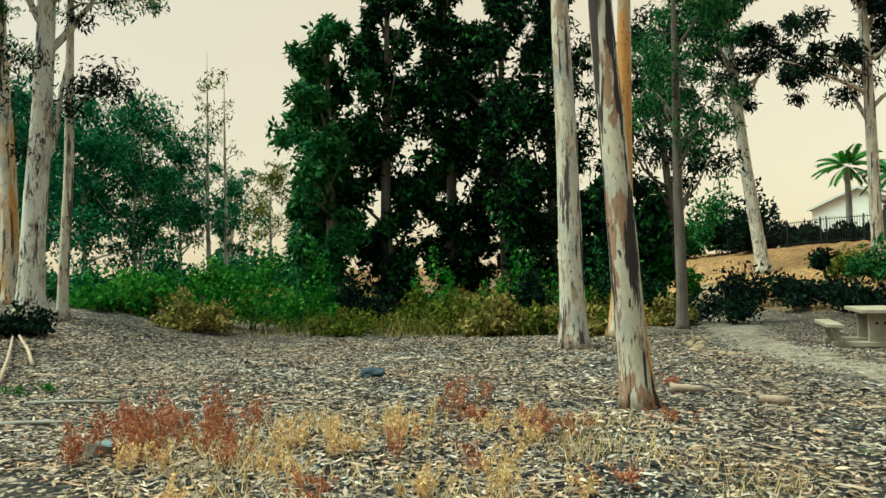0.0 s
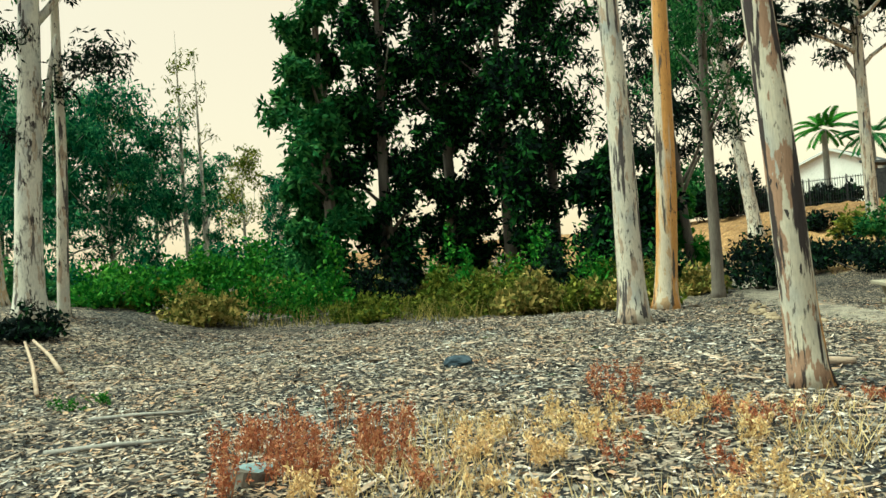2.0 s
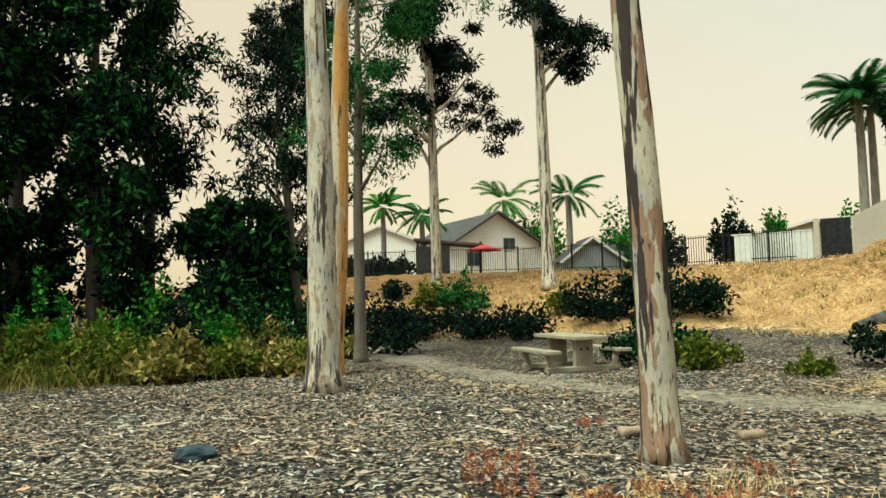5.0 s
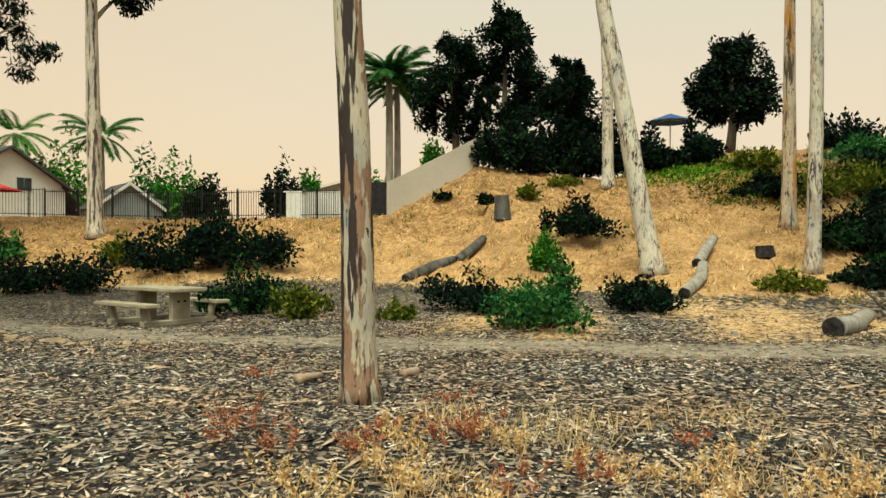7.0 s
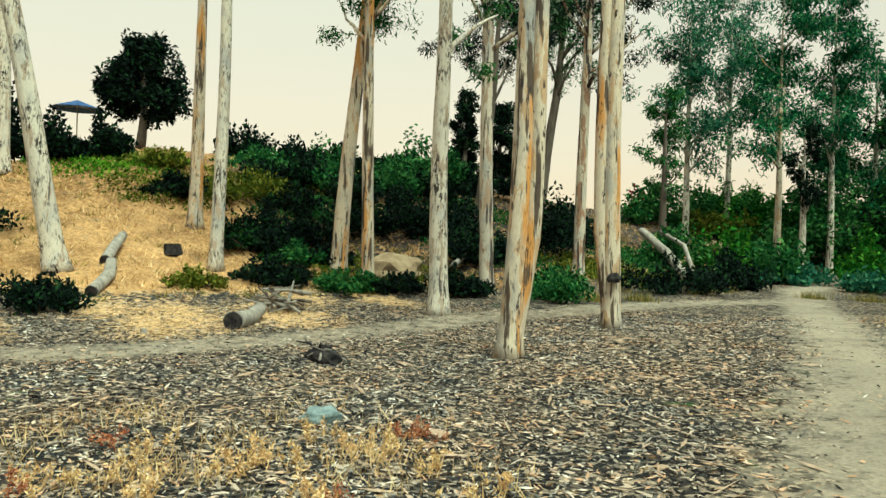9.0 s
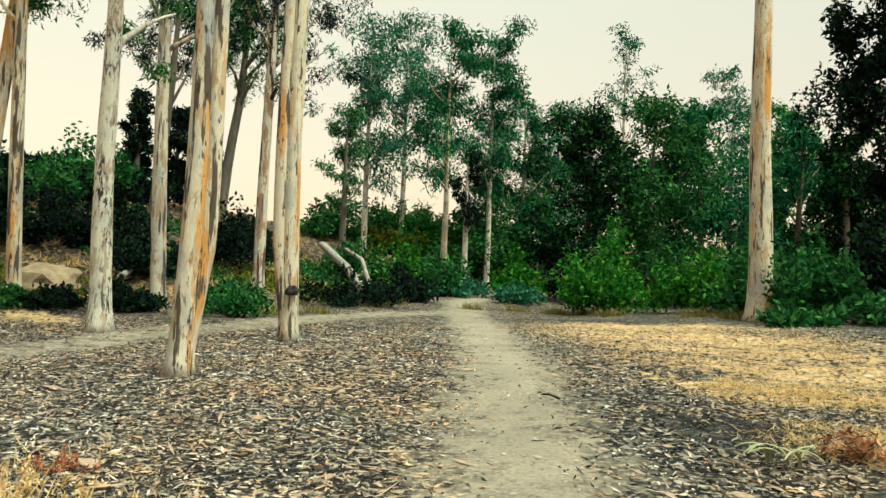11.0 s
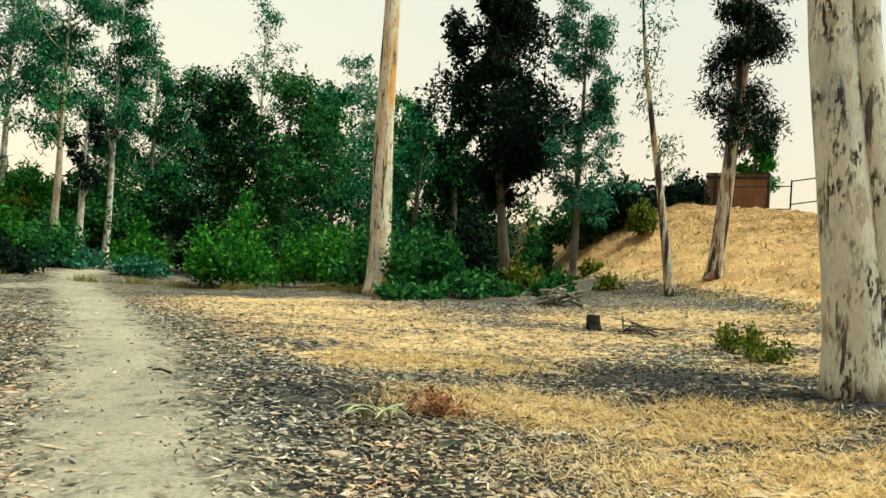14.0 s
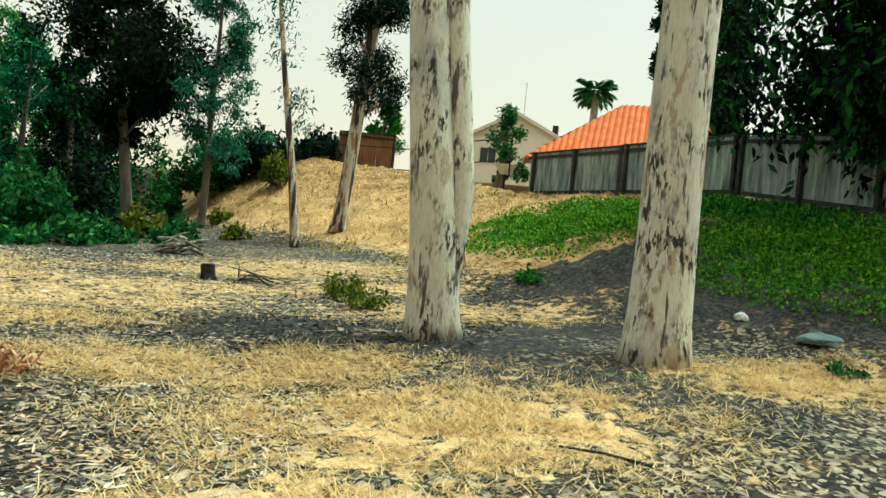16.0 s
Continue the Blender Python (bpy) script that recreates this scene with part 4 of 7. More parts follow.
shrub("shrub", 14.27, 23.59, 3.2, 1.15, LEAF_DARK_SHADE, 1728, 0.164, "low dark bush beside the path", "shrub", group="bushes on the bank", lobes=7)
shrub("shrub", 17.58, 23.03, 3.0, 1.9, LEAF_DARK_SHADE, 2304, 0.177, "dark rounded bush on the bank", "shrub", group="bushes on the bank", lobes=7)
shrub("shrub", 20.09, 21.97, 3.34, 1.98, LEAF_DARK_SHADE, 3240, 0.185, "broad dark bush on the bank", "shrub", group="bushes on the bank", lobes=7)
shrub("shrub", 10.76, 15.42, 1.9, 1.21, LEAF_SHADE_LIT, 2160, 0.12, "green bush behind the picnic table", "shrub", group="bushes on the bank", lobes=7)
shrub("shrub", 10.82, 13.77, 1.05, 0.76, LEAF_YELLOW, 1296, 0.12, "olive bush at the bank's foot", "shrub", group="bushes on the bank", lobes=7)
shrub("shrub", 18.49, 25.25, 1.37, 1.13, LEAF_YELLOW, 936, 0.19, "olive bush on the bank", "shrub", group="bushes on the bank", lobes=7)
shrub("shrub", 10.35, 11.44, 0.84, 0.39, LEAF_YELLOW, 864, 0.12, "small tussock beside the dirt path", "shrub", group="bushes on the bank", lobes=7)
shrub("shrub", 19.31, 20.88, 3.86, 2.06, LEAF_DARK_SHADE, 3600, 0.179, "broad dark bush on the bank", "shrub", group="bushes on the bank", lobes=7)
shrub("shrub", 9.97, 13.67, 1.02, 0.93, LEAF_YELLOW, 1440, 0.12, "yellow-green bush at the bank's foot", "shrub", group="bushes on the bank", lobes=7)
shrub("shrub", 12.07, 16.23, 2.4, 1.0, LEAF_SHADE_LIT, 2160, 0.125, "green bush at the bank's foot", "shrub", group="bushes on the bank", lobes=7)

# ---- golden bank ----
shrub("shrub", 9.56, 7.97, 2.1, 1.3, LEAF, 3600, 0.12, "feathery green bush on dry ground", "shrub", group="bushes on the golden bank", lobes=7)
shrub("shrub", 18.19, 9.39, 1.23, 1.39, LEAF_BRIGHT, 1296, 0.147, "bright green bush on the golden bank", "shrub", group="bushes on the golden bank", lobes=7)
shrub("shrub", 12.31, 10.42, 2.4, 0.95, LEAF_DARK_SHADE, 2520, 0.12, "dark low bush at the foot of the golden bank", "shrub", group="bushes on the golden bank", lobes=7)
shrub("shrub", 12.72, 6.39, 2.00, 0.90, LEAF_DARK_SHADE, 3024, 0.12, "dark leafy bush at the foot of the golden bank", "shrub", group="bushes on the golden bank", lobes=7)
shrub("shrub", 21.15, 8.83, 2.46, 1.27, LEAF_DARK_SHADE, 2880, 0.164, "dark oval bush on the golden bank", "shrub", group="bushes on the golden bank", lobes=7)
shrub("shrub", 28.76, 15.81, 0.95, 0.30, LEAF_DARK_SHADE, 360, 0.219, "small tussock on the golden bank", "shrub", group="bushes on the golden bank", lobes=7)
shrub("shrub", 25.88, 13.05, 0.85, 0.46, LEAF_DARK_SHADE, 504, 0.198, "small dark tussock on the golden bank", "shrub", group="bushes on the golden bank", lobes=7)
shrub("shrub", 26.47, 11.41, 0.96, 0.57, LEAF_YELLOW, 504, 0.199, "small yellow-green tussock on dry ground", "shrub", group="bushes on the golden bank", lobes=7)
shrub("shrub", 28.64, 10.16, 1.52, 0.50, LEAF_YELLOW, 576, 0.211, "tussock on the hilltop", "shrub", group="bushes on the golden bank", lobes=7)
shrub("shrub", 25.94, 2.23, 2.79, 1.06, LEAF_DARK_SHADE, 2160, 0.194, "dark bush high on the bank", "shrub", group="bushes on the golden bank", lobes=7)
shrub("shrub", 29.85, 2.58, 3.14, 0.96, LEAF_YELLOW, 1800, 0.218, "olive bush high on the bank", "shrub", group="bushes on the golden bank", lobes=7)
shrub("shrub", 19.87, 0.35, 2.67, 1.50, LEAF_DARK_SHADE, 2880, 0.159, "dark bush on the brushy bank", "shrub", group="bushes on the golden bank", lobes=7)
shrub("shrub", 16.13, 2.72, 1.60, 0.58, LEAF_YELLOW, 1296, 0.133, "olive bush at a pale gum trunk", "shrub", group="bushes on the golden bank", lobes=7)
shrub("shrub", 16.90, 0.59, 2.02, 0.58, LEAF_DARK_SHADE, 1800, 0.14, "low dark bush at the bank's foot", "shrub", group="bushes on the golden bank", lobes=7)
shrub("shrub", 30.19, -1.84, 4.84, 0.93, LEAF, 2520, 0.224, "green bush on the bank's rim", "shrub", group="bushes on the golden bank", lobes=7)
shrub("shrub", 20.21, -0.21, 2.75, 1.36, LEAF_DARK_SHADE, 2304, 0.164, "leafy bush on the brushy bank", "shrub", group="bushes on the brushy bank", lobes=7)
shrub("shrub", 20.62, -1.94, 2.23, 1.19, LEAF_DARK_SHADE, 2304, 0.169, "leafy bush on the brushy bank", "shrub", group="bushes on the brushy bank", lobes=7)
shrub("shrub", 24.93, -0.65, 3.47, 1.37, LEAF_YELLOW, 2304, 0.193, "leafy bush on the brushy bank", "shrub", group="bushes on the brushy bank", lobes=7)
shrub("shrub", 27.56, -2.76, 3.81, 1.74, LEAF_DARK_SHADE, 2304, 0.212, "leafy bush on the brushy bank", "shrub", group="bushes on the brushy bank", lobes=7)
shrub("shrub", 25.19, -5.28, 3.64, 1.88, LEAF_DARK_SHADE, 2304, 0.202, "leafy bush on the brushy bank", "shrub", group="bushes on the brushy bank", lobes=7)
shrub("shrub", 21.75, -5.56, 3.08, 1.68, LEAF_DARK_SHADE, 2304, 0.183, "leafy bush on the brushy bank", "shrub", group="bushes on the brushy bank", lobes=7)
shrub("shrub", 27.39, -9.01, 4.03, 1.78, LEAF_DARK_SHADE, 2304, 0.224, "leafy bush on the brushy bank", "shrub", group="bushes on the brushy bank", lobes=7)
shrub("shrub", 16.81, 0.61, 2.22, 0.84, LEAF_DARK_SHADE, 2304, 0.15, "leafy bush on the brushy bank", "shrub", group="bushes on the brushy bank", lobes=7)
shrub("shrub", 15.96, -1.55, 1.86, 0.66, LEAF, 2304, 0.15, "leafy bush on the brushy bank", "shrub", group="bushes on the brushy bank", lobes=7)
shrub("shrub", 15.72, -3.00, 1.71, 0.66, LEAF_DARK_SHADE, 2304, 0.15, "leafy bush on the brushy bank", "shrub", group="bushes on the brushy bank", lobes=7)
shrub("shrub", 18.36, -6.87, 2.62, 1.68, LEAF_DARK_SHADE, 2304, 0.168, "leafy bush on the brushy bank", "shrub", group="bushes on the brushy bank", lobes=7)
shrub("shrub", 15.12, -4.96, 2.08, 0.81, LEAF_DARK_SHADE, 2304, 0.15, "leafy bush on the brushy bank", "shrub", group="bushes on the brushy bank", lobes=7)
shrub("shrub", 20.94, -12.31, 4.06, 2.32, LEAF_DARK_SHADE, 2304, 0.199, "leafy bush on the brushy bank", "shrub", group="bushes on the brushy bank", lobes=7)
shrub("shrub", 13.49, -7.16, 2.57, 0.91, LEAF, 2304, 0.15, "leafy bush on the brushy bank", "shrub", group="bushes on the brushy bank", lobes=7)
shrub("shrub", 28.87, -4.19, 3.20, 1.04, LEAF_DARK_SHADE, 2304, 0.222, "leafy bush on the brushy bank", "shrub", group="bushes on the brushy bank", lobes=7)
shrub("shrub", 14.96, -13.05, 3.53, 1.19, LEAF_DARK_SHADE, 2304, 0.173, "leafy bush beside the main path", "shrub", group="bushes beside the main path", lobes=7)
shrub("shrub", 16.84, -18.04, 2.92, 1.14, LEAF_DARK_SHADE, 2304, 0.203, "leafy bush beside the main path", "shrub", group="bushes beside the main path", lobes=7)
shrub("shrub", 25.65, -29.15, 4.19, 1.93, LEAF, 2304, 0.291, "leafy bush beside the main path", "shrub", group="bushes beside the main path", lobes=7)
shrub("shrub", 14.66, -8.07, 2.37, 0.90, LEAF, 2304, 0.17, "leafy bush beside the main path", "shrub", group="bushes beside the main path", lobes=7)
shrub("shrub", 23.34, -14.58, 2.90, 2.08, LEAF_DARK_SHADE, 2304, 0.219, "leafy bush beside the main path", "shrub", group="bushes beside the main path", lobes=7)
shrub("shrub", 31.76, -27.42, 5.21, 2.86, LEAF, 2304, 0.31, "leafy bush beside the main path", "shrub", group="bushes beside the main path", lobes=7)
shrub("shrub", 30.81, -31.31, 5.03, 2.18, LEAF_YELLOW, 2304, 0.322, "leafy bush beside the main path", "shrub", group="bushes beside the main path", lobes=7)
shrub("shrub", 29.03, -36.52, 4.48, 2.21, LEAF, 2304, 0.339, "leafy bush beside the main path", "shrub", group="bushes beside the main path", lobes=7)
shrub("shrub", 32.48, -26.60, 1.64, 2.05, LEAF_RED, 648, 0.31, "red flowering shrub on the bank", "shrub", lobes=7)
shrub("shrub", 27.17, -3.88, 3.81, 2.00, LEAF, 2160, 0.212, "leafy dark bush on the brushy bank", "shrub", group="bushes on the brushy bank", lobes=7)
shrub("shrub", 21.45, -3.54, 2.77, 1.48, LEAF_DARK_SHADE, 2160, 0.177, "leafy dark bush on the brushy bank", "shrub", group="bushes on the brushy bank", lobes=7)
shrub("shrub", 26.55, -7.42, 3.88, 2.31, LEAF, 2160, 0.215, "leafy dark bush on the brushy bank", "shrub", group="bushes on the brushy bank", lobes=7)
shrub("shrub", 21.06, -6.14, 2.61, 1.51, LEAF_DARK_SHADE, 2160, 0.181, "leafy dark bush on the brushy bank", "shrub", group="bushes on the brushy bank", lobes=7)
shrub("shrub", 23.97, -1.59, 2.95, 1.32, LEAF_DARK_SHADE, 2160, 0.189, "leafy dark bush on the brushy bank", "shrub", group="bushes on the brushy bank", lobes=7)
shrub("shrub", 21.85, -8.51, 2.76, 1.84, LEAF_DARK_SHADE, 2160, 0.192, "leafy dark bush on the brushy bank", "shrub", group="bushes on the brushy bank", lobes=7)
shrub("shrub", 32.52, -11.86, 4.69, 3.07, LEAF, 2160, 0.26, "leafy dark bush on the brushy bank", "shrub", group="bushes on the brushy bank", lobes=7)
shrub("shrub", 20.34, 0.25, 2.17, 1.13, LEAF, 2160, 0.164, "leafy dark bush on the brushy bank", "shrub", group="bushes on the brushy bank", lobes=7)
shrub("shrub", 17.83, -8.03, 2.02, 1.20, LEAF_DARK_SHADE, 2160, 0.169, "leafy dark bush on the brushy bank", "shrub", group="bushes on the brushy bank", lobes=7)
shrub("shrub", 18.77, -0.70, 2.06, 0.73, LEAF, 2160, 0.16, "leafy dark bush on the brushy bank", "shrub", group="bushes on the brushy bank", lobes=7)
shrub("shrub", 18.47, -1.75, 1.69, 0.73, LEAF_DARK_SHADE, 2160, 0.16, "leafy dark bush on the brushy bank", "shrub", group="bushes on the brushy bank", lobes=7)

# ---- wood at the end of the path ----
shrub("shrub", 8.63, -21.28, 4.21, 3.18, LEAF_BRIGHT, 5040, 0.2, "rounded fresh green bush before dark trees", "shrub", group="bushes below the wood", lobes=9)
shrub("shrub", 5.20, -22.35, 3.92, 2.48, LEAF_BRIGHT, 4680, 0.2, "rounded fresh green bush before dark trees", "shrub", group="bushes below the wood", lobes=9)
shrub("shrub", 0.60, -17.96, 3.10, 2.64, LEAF, 4680, 0.2, "dark green bush below tall trees", "shrub", group="bushes below the wood", lobes=9)
shrub("shrub", -0.87, -19.17, 2.83, 2.68, LEAF_DARK_SHADE, 4680, 0.2, "dark bush below tall trees", "shrub", group="bushes below the wood", lobes=9)
shrub("shrub", 2.44, -19.77, 2.79, 2.53, LEAF, 3600, 0.2, "green bush below tall trees", "shrub", group="bushes below the wood", lobes=9)
shrub("shrub", -2.40, -20.22, 1.75, 1.08, LEAF_YELLOW, 1440, 0.2, "yellow-green weeds at the bank's foot", "shrub", group="bushes below the wood", lobes=9)
shrub("shrub", -1.50, -16.69, 2.54, 0.80, LEAF, 1800, 0.2, "low green weeds at the straw's edge", "shrub", group="bushes below the wood", lobes=9)
shrub("shrub", 0.15, -15.08, 1.77, 0.54, LEAF, 1296, 0.2, "low green weeds at the straw's edge", "shrub", group="bushes below the wood", lobes=9)
shrub("shrub", 13.87, -22.72, 2.31, 1.02, LEAF_PALE, 1296, 0.214, "grey-green bush where the path ends", "shrub", group="bushes below the wood", lobes=9)
shrub("shrub", 18.52, -23.60, 3.39, 1.18, LEAF_PALE, 1584, 0.236, "grey-green bush where the path ends", "shrub", group="bushes below the wood", lobes=9)
shrub("shrub", 15.85, -17.23, 2.57, 1.13, LEAF_DARK_SHADE, 1800, 0.2, "dark bush beside the path", "shrub", group="bushes below the wood", lobes=9)
shrub("shrub", 16.35, -25.26, 3.11, 2.73, LEAF_BRIGHT, 1800, 0.236, "green bush where the path ends", "shrub", group="bushes below the wood", lobes=9)
shrub("shrub", -3.91, -17.51, 1.39, 0.78, LEAF, 1080, 0.2, "green weeds at the bank's foot", "shrub", group="bushes below the wood", lobes=9)
shrub("shrub", 18.76, -23.40, 2.83, 2.84, LEAF, 1800, 0.236, "green bush on the bank", "shrub", group="bushes below the wood", lobes=9)
shrub("shrub", 22.21, -20.11, 3.39, 2.01, LEAF, 1800, 0.236, "green bush on the bank", "shrub", group="bushes below the wood", lobes=9)
shrub("shrub", 20.78, -21.57, 2.83, 3.44, LEAF_BRIGHT, 1584, 0.236, "green bush on the bank", "shrub", group="bushes below the wood", lobes=9)
shrub("shrub", -4.78, -32.26, 3.11, 2.73, LEAF_TEAL, 2160, 0.236, "green bush on the straw bank's rim", "shrub", group="bushes below the wood", lobes=9)
shrub("shrub", -5.74, -32.27, 3.39, 2.93, LEAF_DARK_SHADE, 2160, 0.236, "dark bush on the straw bank's rim", "shrub", group="bushes below the wood", lobes=9)
mass_tree("wood_tree", 14.22, -28.99, 10.14, 5.65, LEAF_SHADE_LIT, label="broad dark green tree", category="tree", group="trees at the end of the path", leaves=525, leaf_size=0.265, lobes=34, low=0.02)
mass_tree("wood_tree", 11.75, -31.40, 10.86, 5.80, LEAF, label="broad dark green tree", category="tree", group="trees at the end of the path", leaves=525, leaf_size=0.265, lobes=36, low=0.02)
mass_tree("wood_tree", 10.68, -35.13, 11.31, 4.58, LEAF_TEAL, label="dense green tree on dry ground", category="tree", group="trees at the end of the path", leaves=400, leaf_size=0.265, lobes=26, low=0.05)
mass_tree("wood_tree", 6.43, -38.66, 10.79, 5.13, LEAF_TEAL, label="dense green tree on dry ground", category="tree", group="trees at the end of the path", leaves=400, leaf_size=0.265, lobes=28, low=0.05)
mass_tree("wood_tree", 3.87, -37.23, 9.78, 3.60, LEAF_SHADE_LIT, label="dark rounded tree on dry ground", category="tree", group="trees at the end of the path", leaves=400, leaf_size=0.265, lobes=24, low=0.25)
airy_tree("wood_tree", 24.15, -29.31, 15.40, 5.13, LEAF_TEAL, label="tall gum tree with pale trunk and loose crown", category="tree", group="trees at the end of the path", leaves=325, leaf_size=0.265, lobes=26, low=0.35, mat=BARK_ORANGE, lobe=0.17)
airy_tree("wood_tree", 29.11, -27.37, 13.76, 5.36, LEAF_PALE, label="tall grey-green gum tree", category="tree", group="trees at the end of the path", leaves=300, leaf_size=0.265, lobes=26, low=0.3, mat=BARK_PALE, lobe=0.17)
airy_tree("wood_tree", 30.24, -31.91, 15.79, 5.80, LEAF_PALE, label="tall grey-green gum tree", category="tree", group="trees at the end of the path", leaves=300, leaf_size=0.265, lobes=26, low=0.35, mat=BARK_PALE, lobe=0.17)
airy_tree("wood_tree", 24.49, -34.17, 16.59, 4.84, LEAF_TEAL, label="tall dense gum tree", category="tree", group="trees at the end of the path", leaves=375, leaf_size=0.265, lobes=28, low=0.3, mat=BARK_PALE, lobe=0.2)
airy_tree("wood_tree", 24.96, -38.76, 14.05, 4.42, LEAF_TEAL, label="gum tree in the wood", category="tree", group="trees at the end of the path", leaves=325, leaf_size=0.265, lobes=24, low=0.2, mat=BARK_PALE)
airy_tree("wood_tree", 20.96, -45.81, 20.00, 3.88, LEAF_PALE, label="thin wispy gum tree above the wood", category="tree", group="trees at the end of the path", leaves=75, leaf_size=0.28, lobes=20, low=0.55, mat=BARK_PALE, lobe=0.15)
airy_tree("wood_tree", 13.26, -46.98, 14.21, 4.58, LEAF_PALE, label="pale gum tree in the wood", category="tree", group="trees at the end of the path", leaves=225, leaf_size=0.271, lobes=24, low=0.2, mat=BARK_PALE)
airy_tree("wood_tree", 24.71, -43.69, 13.87, 5.61, LEAF_TEAL, label="gum tree in the wood", category="tree", group="trees at the end of the path", leaves=325, leaf_size=0.28, lobes=24, low=0.15, mat=BARK_PALE)
airy_tree("wood_tree", 21.91, -28.57, 7.83, 1.96, LEAF_DARK_SHADE, label="small dark gum tree on the bank", category="tree", group="trees at the end of the path", leaves=187, leaf_size=0.234, lobes=14, low=0.4, mat=BARK_PALE)
airy_tree("wood_tree", 24.08, -21.04, 8.51, 2.68, LEAF, label="slender gum tree on the bank", category="tree", group="trees at the end of the path", leaves=175, leaf_size=0.218, lobes=16, low=0.35, mat=BARK_DARK, lobe=0.17)
mass_tree("wood_tree", 11.77, -51.69, 10.31, 5.80, LEAF_BRIGHT, label="green tree in the wood", category="tree", group="trees at the end of the path", leaves=300, leaf_size=0.29, lobes=24, low=0.1)
mass_tree("dark_pine", -0.63, -28.81, 14.99, 5.45, LEAF_DARK_SHADE, label="tall dense dark tree with leaning bare lower trunk", category="tree", leaves=900, leaf_size=0.25, lobes=44, low=0.26, lobe=0.28, lean=(1.5, 0.2))
airy_tree("gum_tree", -3.83, -26.22, 11.27, 3.10, LEAF_PALE, label="tall airy grey-green gum tree on the bank", category="tree", leaves=375, leaf_size=0.187, lobes=34, low=0.2, lobe=0.2, r=0.15, mat=BARK_DARK)

# ---- rim of the straw bank ----
shrub("shrub", -6.38, -31.36, 3.30, 1.80, LEAF_DARK_SHADE, 2520, 0.229, "dense bush along the straw bank's rim", "shrub", group="hedge on the straw bank", lobes=7)
shrub("shrub", -5.15, -31.35, 3.03, 2.32, LEAF_DARK_SHADE, 2520, 0.229, "dense bush along the straw bank's rim", "shrub", group="hedge on the straw bank", lobes=7)
shrub("shrub", -8.72, -31.28, 2.48, 1.88, LEAF_DARK_SHADE, 2520, 0.229, "dense bush along the straw bank's rim", "shrub", group="hedge on the straw bank", lobes=7)
shrub("shrub", -3.91, -31.29, 3.30, 2.87, LEAF, 2520, 0.229, "dense bush along the straw bank's rim", "shrub", group="hedge on the straw bank", lobes=7)
shrub("shrub", -8.06, -31.32, 1.65, 1.14, LEAF_BRIGHT, 2520, 0.229, "dense bush along the straw bank's rim", "shrub", group="hedge on the straw bank", lobes=7)
shrub("shrub", -1.26, -31.02, 3.30, 4.62, LEAF, 2520, 0.229, "dense bush along the straw bank's rim", "shrub", group="hedge on the straw bank", lobes=7)
mass_tree("garden_tree", -12.21, -35.94, 4.48, 2.19, LEAF_BRIGHT, label="bright green tree behind the brown fence", category="tree", leaves=375, leaf_size=0.203, lobes=16, low=0.3)
mass_tree("garden_tree", -17.20, -29.71, 4.17, 2.20, LEAF, label="garden tree before the white house", category="tree", leaves=325, leaf_size=0.179, lobes=14, low=0.15)
mass_tree("cypress_tree", -23.87, -26.90, 14.52, 0.99, LEAF_SHADE_LIT, label="tall dark column cypress behind the board fence", category="tree", group="cypresses", leaves=412, leaf_size=0.234, lobes=40, low=0.02, lobe=0.42, flat=1.4, droop=-0.6)
mass_tree("cypress_tree", -23.05, -20.42, 11.81, 1.43, LEAF_SHADE_LIT, label="tall dark column cypress behind the board fence", category="tree", group="cypresses", leaves=412, leaf_size=0.234, lobes=40, low=0.02, lobe=0.42, flat=1.4, droop=-0.6)
shrub("shrub", -5.46, -20.55, 0.97, 0.56, LEAF_YELLOW, 648, 0.162, "dry weed on the straw bank", "shrub", lobes=7)
shrub("shrub", -4.60, -25.62, 0.84, 0.53, LEAF_YELLOW, 504, 0.194, "dry weed on the straw bank", "shrub", lobes=7)
shrub("shrub", -6.53, -27.46, 1.48, 1.43, LEAF_YELLOW, 1080, 0.205, "yellow-green bush on the straw bank", "shrub", lobes=7)

# ---- green slope ----
def slope_cover(cx, cy, rx, ry, n, size, leaf, seed):
    """Low creeping leaves that thin out towards the edge of their patch."""
    rng = np.random.default_rng(seed)
    a, q = rng.random(n) * 6.28, rng.random(n) ** 0.6 * 1.15
    x, y = cx + np.cos(a) * q * rx, cy + np.sin(a) * q * ry
    clump = 0.5 + 0.5 * np.sin(2.6 * x + 1.5 * np.sin(2.2 * y)) * np.sin(2.9 * y + 1.2 * np.sin(1.7 * x))
    keep = rng.random(n) < np.clip(1.35 - q, 0, 1) * (0.35 + 0.65 * clump)
    x, y, clump = x[keep], y[keep], clump[keep]
    c = np.stack([x, y, land(x, y) + rng.random(len(x)) * (0.05 + 0.14 * clump)], 1)
    me = quads("ground_cover", leaf_cloud(c, np.full((len(c), 1), 0.05), 1, size, rng, 0.55, -0.4), leaf)
    return tagged(new("ground_cover", me), "spreading green creeper over the slope below the fence", "ground cover", "", "stuff")


slope_cover(-14.2, -13.0, 2.6, 3.4, 60000, 0.085, LEAF_LIME, 71)
slope_cover(-15.6, -5.9, 1.9, 3.3, 60000, 0.07, LEAF_LIME, 72)
slope_cover(-16.9, -9.6, 1.1, 3.6, 12000, 0.10, LEAF_BRIGHT, 73)
